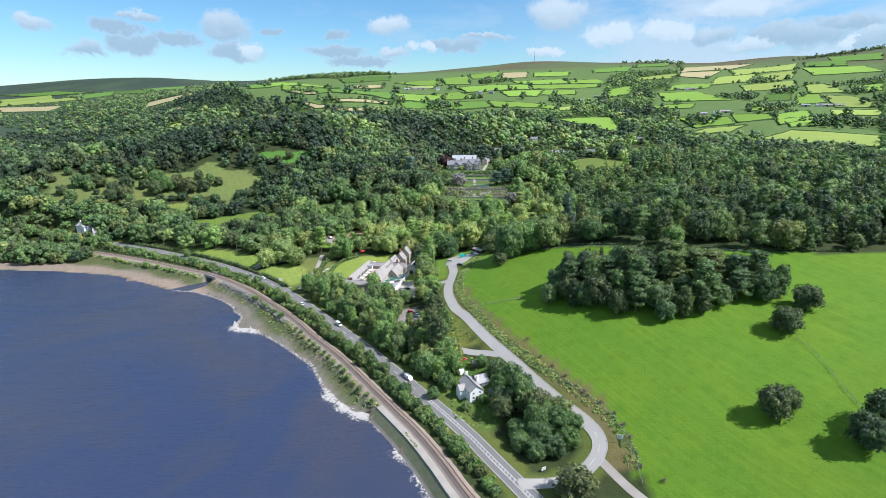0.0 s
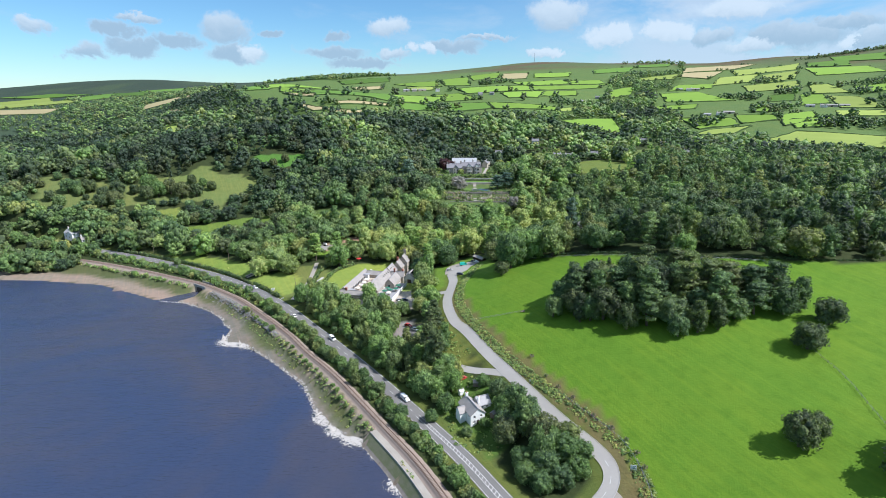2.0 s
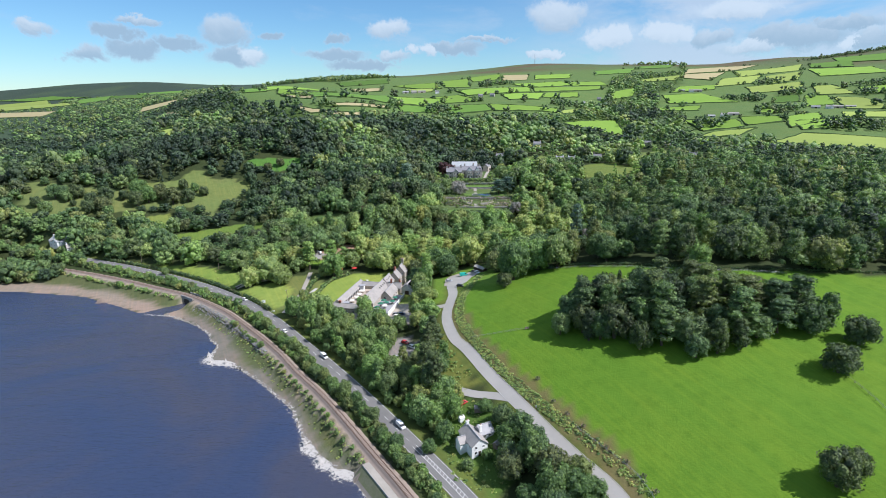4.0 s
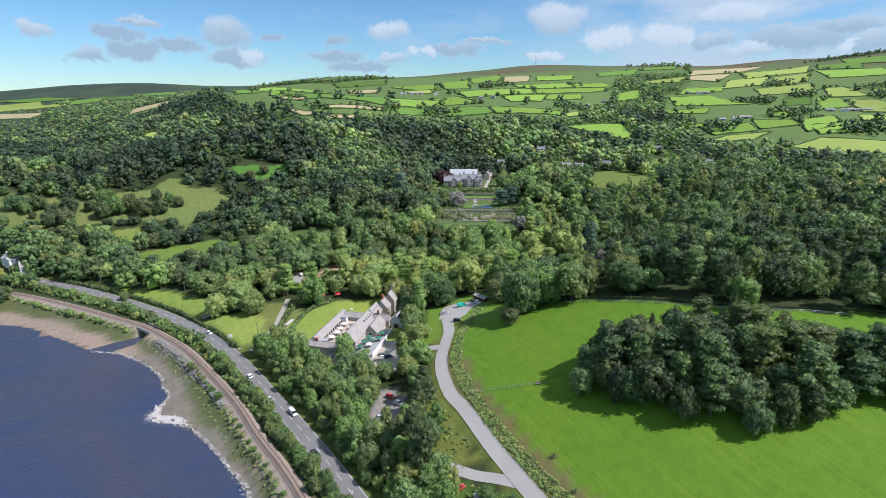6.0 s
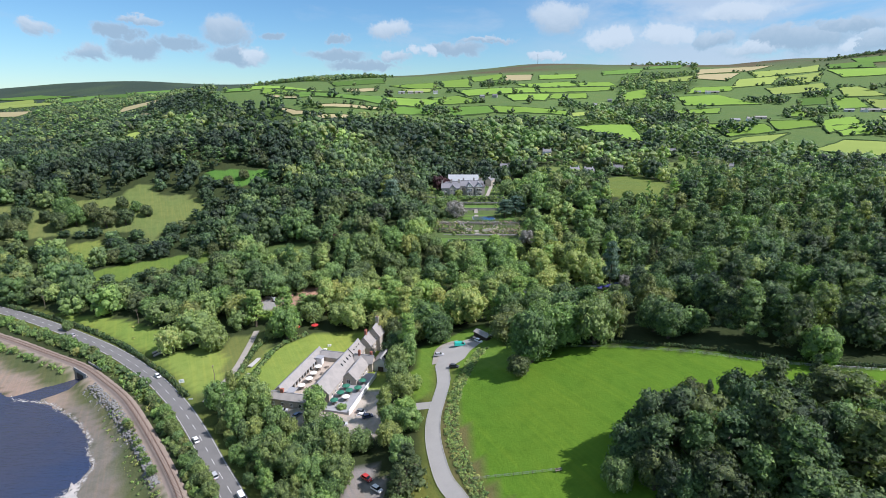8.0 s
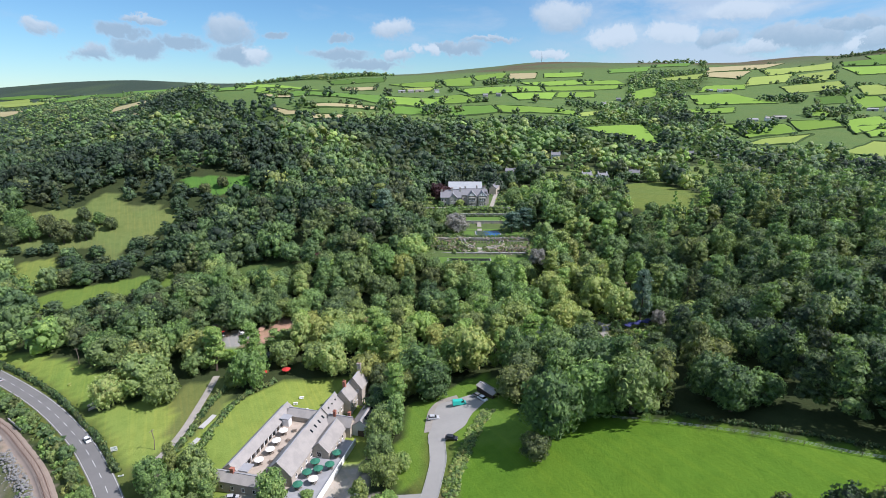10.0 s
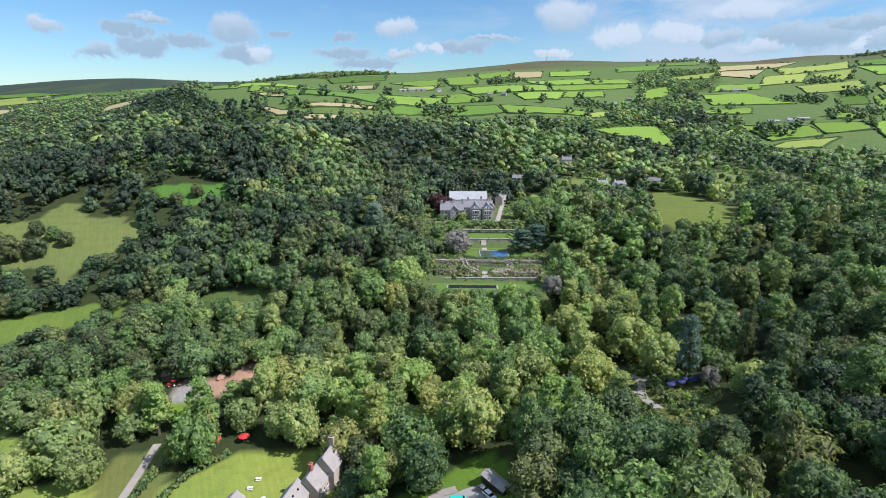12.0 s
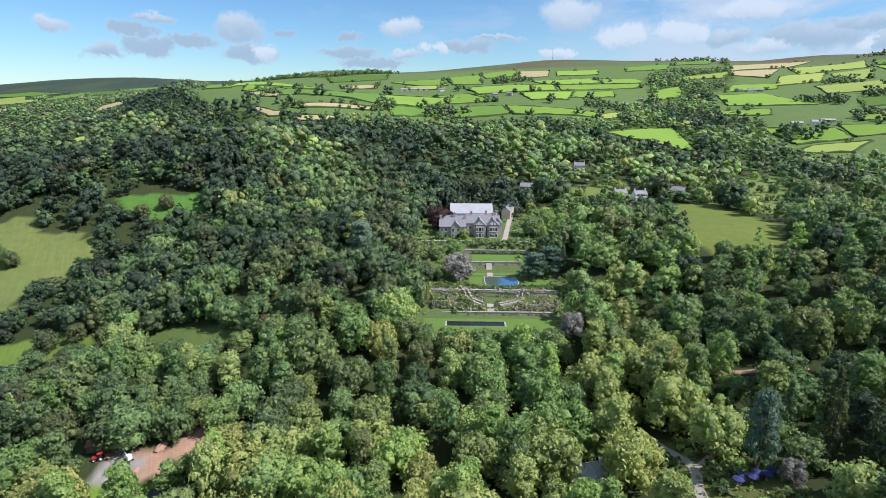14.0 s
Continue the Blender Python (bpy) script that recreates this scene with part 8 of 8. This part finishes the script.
def riprap():
    """Grey boulders heaped on the railway bank."""
    lib = []
    for k in range(6):
        bm = bmesh.new()
        bmesh.ops.create_icosphere(bm, subdivisions=1, radius=1.0)
        for v in bm.verts:
            v.co *= RNG.uniform(0.7, 1.15)
            v.co.z *= 0.75
        lib.append((np.array([v.co[:] for v in bm.verts]), [[v.index for v in f.verts] for f in bm.faces]))
        bm.free()
    vs, fs, count = [], [], 0
    pts = resample([(-88, 291), (-107, 314), (-131, 340), (-152, 358)], 0.7)
    for i, ((x, y), n) in enumerate(zip(pts, sides(pts))):
        wide = 9.5 if i > len(pts) * 0.35 else 6.5
        for k in range(7):
            o = -RNG.uniform(3.4, wide)
            px, py = x + n[0] * o + RNG.uniform(-0.4, 0.4), y + n[1] * o + RNG.uniform(-0.4, 0.4)
            v, f = lib[RNG.integers(6)]
            r, a = RNG.uniform(0.22, 0.6), RNG.random() * 6.283
            base = count
            c, s = math.cos(a) * r, math.sin(a) * r
            vs.append(np.stack([v[:, 0] * c - v[:, 1] * s + px, v[:, 0] * s + v[:, 1] * c + py, v[:, 2] * r + height(px, py) + 0.1], 1))
            fs += [[q + base for q in face] for face in f]
            count += len(v)
    ob = mesh_object("boulders", np.concatenate(vs), fs, ROCK)
    tagged(ob, "grey boulders heaped against the railway bank", "rocks", kind="stuff")


riprap()


def foam():
    """Lacy foam lying in a band along the water's edge, thicker where the tide has gathered it."""
    pts = resample(SHORE[3:28], 1.0)
    nor = sides(pts)
    offs = (-9.0, -7.0, -5.2, -3.6, -2.2, -1.0, 0.0, 0.8, 1.6, 2.4)
    v, q, a = [], [], []
    for (x, y), n in zip(pts, nor):
        gather = 0.0
        for cx, cy, r in ((-113, 284, 9), (-120, 287, 6), (-49, 214, 6), (-43, 205, 5), (-35, 199, 7), (-24, 190, 4), (-14, 174, 5), (-7, 161, 6), (-3, 154, 7), (20, 116, 7)):
            gather = max(gather, math.exp(-((x - cx) ** 2 + (y - cy) ** 2) / (r * r)))
        wide = 2.1 + 5.2 * gather + 1.6 * max(0.0, float(wander(x, y, 13, 5.0)))
        for o in offs:
            px, py = x + n[0] * o, y + n[1] * o
            v.append((px, py, max(0.045, height(px, py) + 0.05) if o > -1.5 else 0.045))
            a.append(max(-0.6, 1.0 - abs(o - 0.4) / wide) * (0.76 + 0.4 * gather))
    m = len(offs)
    for i in range(len(pts) - 1):
        for k in range(m - 1):
            q.append((i * m + k, (i + 1) * m + k, (i + 1) * m + k + 1, i * m + k + 1))
    me = quad_mesh("tide_foam", v, q, LACE, True)
    at = me.attributes.new("thickness", "FLOAT", "POINT")
    at.data.foreach_set("value", np.array(a, np.float32))
    tagged(new("tide_foam", me), "white tidal foam lying in patches along the shore", "foam", kind="stuff")


foam()


def post(bm, x, y, z, h, r=0.07):
    limb(bm, (x, y, z - 0.2), (x, y, z + h), r, r * 0.9, 5)


def hurdle(x, y, turn):
    """A small three-bar timber guard round a young tree."""
    ob = thing("tree_guard", x, y, height(x, y), turn, "small pale timber tree guard in the field", "tree guard", "tree guards")
    for sx in (-0.62, 0.62):
        for sy in (-0.62, 0.62):
            bm = bmesh.new()
            post(bm, sx, sy, 0, 1.2, 0.06)
            part("post", bm, TIMBER, ob)
    for s in (-0.62, 0.62):
        for z in (0.5, 1.0):
            box_part("rail", ob, TIMBER, -0.628, 0.628, s - 0.03, s + 0.03, z, z + 0.12)
            box_part("rail", ob, TIMBER, s - 0.03, s + 0.03, -0.628, 0.628, z + 0.001, z + 0.121)
    q = new("sapling", FORMS["bush"][0][0])
    q.parent = ob
    q.matrix_basis = Matrix.Translation((0, 0, 0.3)) @ Matrix.Diagonal((0.42, 0.42, 1.3, 1))
    q["tint"] = 0.35


for x, y in ((40.5, 233), (44.5, 219.5), (48.3, 212.2), (52.7, 205.3), (58.2, 195), (63.3, 188), (66.8, 182), (68.7, 176), (69.2, 170), (68.8, 157), (74, 150)):
    hurdle(x, y, RNG.uniform(20, 60))


def fence(line, words, step=3.0, rails=(0.5, 0.85, 1.15)):
    f = thing("field_fence", 0, 0, 0, 0, words, "fence", "field fences")
    pts = resample(line, step)
    for x, y in pts:
        bm = bmesh.new()
        post(bm, x, y, height(x, y), 1.3)
        part("post", bm, TIMBER, f)
    for z in rails:
        bm = bmesh.new()
        for (ax, ay), (bx, by) in zip(pts, pts[1:]):
            limb(bm, (ax, ay, height(ax, ay) + z), (bx, by, height(bx, by) + z), 0.03, 0.03, 4)
        part("wire", bm, STEEL, f)["kind"] = "stuff"


fence([(150, 214), (152, 196), (150, 176), (146, 150), (138, 120)], "post and wire fence across the field")
fence([(67, 150), (68, 165), (66, 180), (60, 191), (50, 206)], "post and wire fence beside the lane")
fence([(57, 334), (90, 314), (122, 296), (170, 284)], "post and rail fence along the wood", 4.0)
fence([(15, 272), (28, 270), (42, 268)], "old post fence across the grass", 2.5)


def sign(x, y, turn, w, h, mat, words, tall=1.6, z=None):
    s = thing("road_sign", x, y, height(x, y) if z is None else z, turn, words, "sign", "signs")
    for k in (-w * 0.35, w * 0.35):
        bm = bmesh.new()
        post(bm, k, 0, 0, tall + h, 0.05)
        part("post", bm, STEEL, s)
    board = box_part("board", s, mat, -w / 2, w / 2, -0.10, -0.06, tall, tall + h)
    for i in range(3):
        box_part("lettering", board, GREEN_PAINT if mat is WHITE else WHITE, -w * 0.36, w * (0.36 - 0.14 * (i % 2)), -0.125, -0.102, tall + h * (0.2 + 0.25 * i), tall + h * (0.3 + 0.25 * i))


sign(65, 169, -10, 2.0, 1.7, WHITE, "white painted entrance sign on two posts")
sign(35.5, 159, 30, 1.8, 1.3, WHITE, "white sign board beside the road junction", 0.8)
sign(-113, 353, 20, 2.2, 1.8, WHITE, "pale sign board on posts in the field", 0.9)
sign(-103, 340, 20, 1.8, 0.6, WHITE, "small white road name sign", 0.3)
sign(37.6, 218.5, 0, 0.5, 0.7, WHITE, "small white marker post beside the lane", 0.5)
sign(-19.5, 207, 40, 0.8, 1.0, WHITE, "white railway sign by the track", 1.4, 4.0)
sign(-17, 203, 40, 0.7, 0.9, WHITE, "white railway sign by the track", 1.0, 4.0)
sign(-26, 231.5, 60, 0.6, 0.6, WHITE, "small road sign on a post", 1.8)


def pole(x, y, h=8.5):
    p = thing("utility_pole", x, y, height(x, y), RNG.uniform(0, 90), "wooden utility pole with a short crossarm", "pole", "utility poles")
    bm = bmesh.new()
    limb(bm, (0, 0, -0.4), (0, 0, h), 0.16, 0.11, 7)
    part("shaft", bm, TIMBER, p)
    box_part("crossarm", p, TIMBER, -0.9, 0.9, -0.06, 0.06, h - 0.7, h - 0.55)
    for k in (-0.7, 0, 0.7):
        bm = bmesh.new()
        limb(bm, (k, 0, h - 0.55), (k, 0, h - 0.3), 0.05, 0.04, 5)
        part("insulator", bm, CONCRETE, p)


for x, y in ((-166, 414), (-98, 353), (-238, 440), (-84, 330)):
    pole(x, y)


def work_yard():
    """The bare clearing with its machines, stacks and shelter."""
    s = thing("open_shed", -107, 438, height(-107, 438), 8, "open timber shelter with a brown sheet roof", "shed")
    wing(s, -3.4, 3.4, -2, 2, 0, 2.6, 3.4, "x", TIMBER, material("rusty_sheet", (0.22, 0.12, 0.08), 0.8, scale=0.5), 0.3)
    t = thing("tractor", -104.5, 433.5, height(-104.5, 433.5), 200, "red farm tractor with large rear wheels", "tractor")
    box_part("bonnet", t, RED_PAINT, 0.2, 2.0, -0.45, 0.45, 0.8, 1.5)
    box_part("cab", t, GLASS, -1.1, 0.2, -0.7, 0.7, 1.0, 2.5)
    box_part("cab_roof", t, RED_PAINT, -1.25, 0.35, -0.8, 0.8, 2.5, 2.65)
    for x, r, y in ((-0.7, 0.8, 0.85), (1.5, 0.5, 0.7)):
        for k in (-1, 1):
            bm = bmesh.new()
            limb(bm, (x, k * y - 0.2, r), (x, k * y + 0.2, r), r, r, 14)
            w = part("wheel", bm, RUBBER, t)
            bm = bmesh.new()
            limb(bm, (x, k * y - 0.22, r), (x, k * y + 0.22, r), r * 0.5, r * 0.5, 10)
            part("rim", bm, WHITE, w)
    e = thing("mini_digger", -94, 433, height(-94, 433), 150, "small white digger with a folded arm", "digger")
    for k in (-0.7, 0.7):
        box_part("crawler", e, RUBBER, -1.1, 1.1, k - 0.2, k + 0.2, 0, 0.55)
    box_part("cab", e, WHITE, -0.8, 0.6, -0.7, 0.7, 0.6, 2.2)
    bm = bmesh.new()
    limb(bm, (0.6, 0, 1.2), (2.2, 0, 2.6), 0.16, 0.13, 5)
    limb(bm, (2.2, 0, 2.6), (3.2, 0, 1.0), 0.13, 0.1, 5)
    part("arm", bm, WHITE, e)
    bm = bmesh.new()
    box(bm, 2.9, 3.5, -0.35, 0.35, 0.5, 1.0)
    part("bucket", bm, STEEL, e)
    logs = thing("log_stack", -99, 437, height(-99, 437), 12, "stack of pale cut logs on bare soil", "logs")
    for i in range(14):
        bm = bmesh.new()
        limb(bm, (-1.8, (i % 5) * 0.5 - 1.0, 0.22 + (i // 5) * 0.4), (1.8, (i % 5) * 0.5 - 1.0, 0.22 + (i // 5) * 0.4), 0.22, 0.2, 7)
        part("log", bm, TIMBER, logs)
    for x, y, r in ((-86, 439, 1.8), (-66, 444, 1.6), (-52, 446, 1.8), (-90, 429, 1.4), (-40, 444, 2.0)):
        m = thing("soil_heap", x, y, height(x, y) - 0.3, RNG.uniform(0, 90), "heap of bare reddish soil and stone", "heap", "soil heaps")
        bm = bmesh.new()
        bmesh.ops.create_icosphere(bm, subdivisions=3, radius=1.0)
        for v in bm.verts:
            k = 1 + 0.25 * noise.noise(v.co * 2.5 + Vector((x, y, 0)))
            v.co = Vector((v.co.x * r * 1.7 * k, v.co.y * r * k, v.co.z * r * 0.7 * k))
        part("soil", bm, SOIL, m)
    pond = slab("creek", [(-84, 409), (-70, 417), (-60, 425), (-64, 431), (-76, 424), (-88, 414)], height(-76, 420) - 1.0, height(-76, 420) + 0.25, POND)
    tagged(pond, "brown creek water beside the clearing", "water", kind="structure")


work_yard()
for i in range(6):
    x, y = 91 + i * 1.9, 406.0 + (i % 2) * 1.6
    parasol(x, y, height(x, y), CLOTH_BLUE, "open dark blue canvas parasol on the tearoom terrace", 1.5)

shed = thing("field_shelter", 25.5, 364.5, height(25.5, 364.5), -52, "dark timber lean-to shelter at the lane's end", "shed")
wing(shed, -4.5, 4.5, -1.8, 1.8, 0, 2.3, 3.0, "x", DARK_WOOD, SLATE, 0.3)


def bare_tree(x, y, h, words):
    b = thing("dead_tree", x, y, height(x, y), 30, words, "tree")
    bm = bmesh.new()
    limb(bm, (0, 0, -0.3), (0.2, 0, h * 0.6), 0.3, 0.2, 7)
    part("trunk", bm, material("pale_dead_wood", (0.46, 0.42, 0.36), 0.9, scale=0.8), b)
    for i in range(11):
        a, z = i * 2.4, h * (0.35 + 0.05 * i)
        bm = bmesh.new()
        limb(bm, (0.15, 0, min(z, h * 0.6)), (math.cos(a) * h * 0.2, math.sin(a) * h * 0.2, z + h * 0.2), 0.11, 0.03, 5)
        part("branch", bm, b.children[0].data.materials[0], b)


bare_tree(13, 392, 17, "pale dead tree with bare branches among green crowns")
bare_tree(-50, 441, 14, "pale leafless tree at the edge of the clearing")
seat = thing("bench", 41, 268, height(41, 268), 10, "pale timber bench on the grass", "bench")
box_part("seat", seat, TIMBER, -0.9, 0.9, -0.25, 0.25, 0.42, 0.48)
box_part("backrest", seat, TIMBER, -0.9, 0.9, 0.25, 0.31, 0.5, 0.95)
for k in (-0.75, 0.75):
    box_part("leg", seat, TIMBER, k - 0.05, k + 0.05, -0.22, 0.28, 0, 0.42)


def mill_stream():
    """A narrow stream between low stone banks, crossing the fields by the road."""
    line = [(-112, 396), (-123, 390.5), (-131, 387.6), (-138, 383.3), (-141, 381)]
    tagged(ribbon("stream", line, (-1.1, 0, 1.1), 0.1, POND, step=2), "dark narrow stream between stone banks", "stream", kind="structure")
    for s in (-1.5, 1.5):
        tagged(ribbon("stream_bank", line, (s - 0.45, s - 0.35, s + 0.35, s + 0.45), 0.1, STONE, step=2, lifts=(-0.4, 0.6, 0.6, -0.4)), "low rubble stone bank of the stream", "wall", kind="structure")


mill_stream()
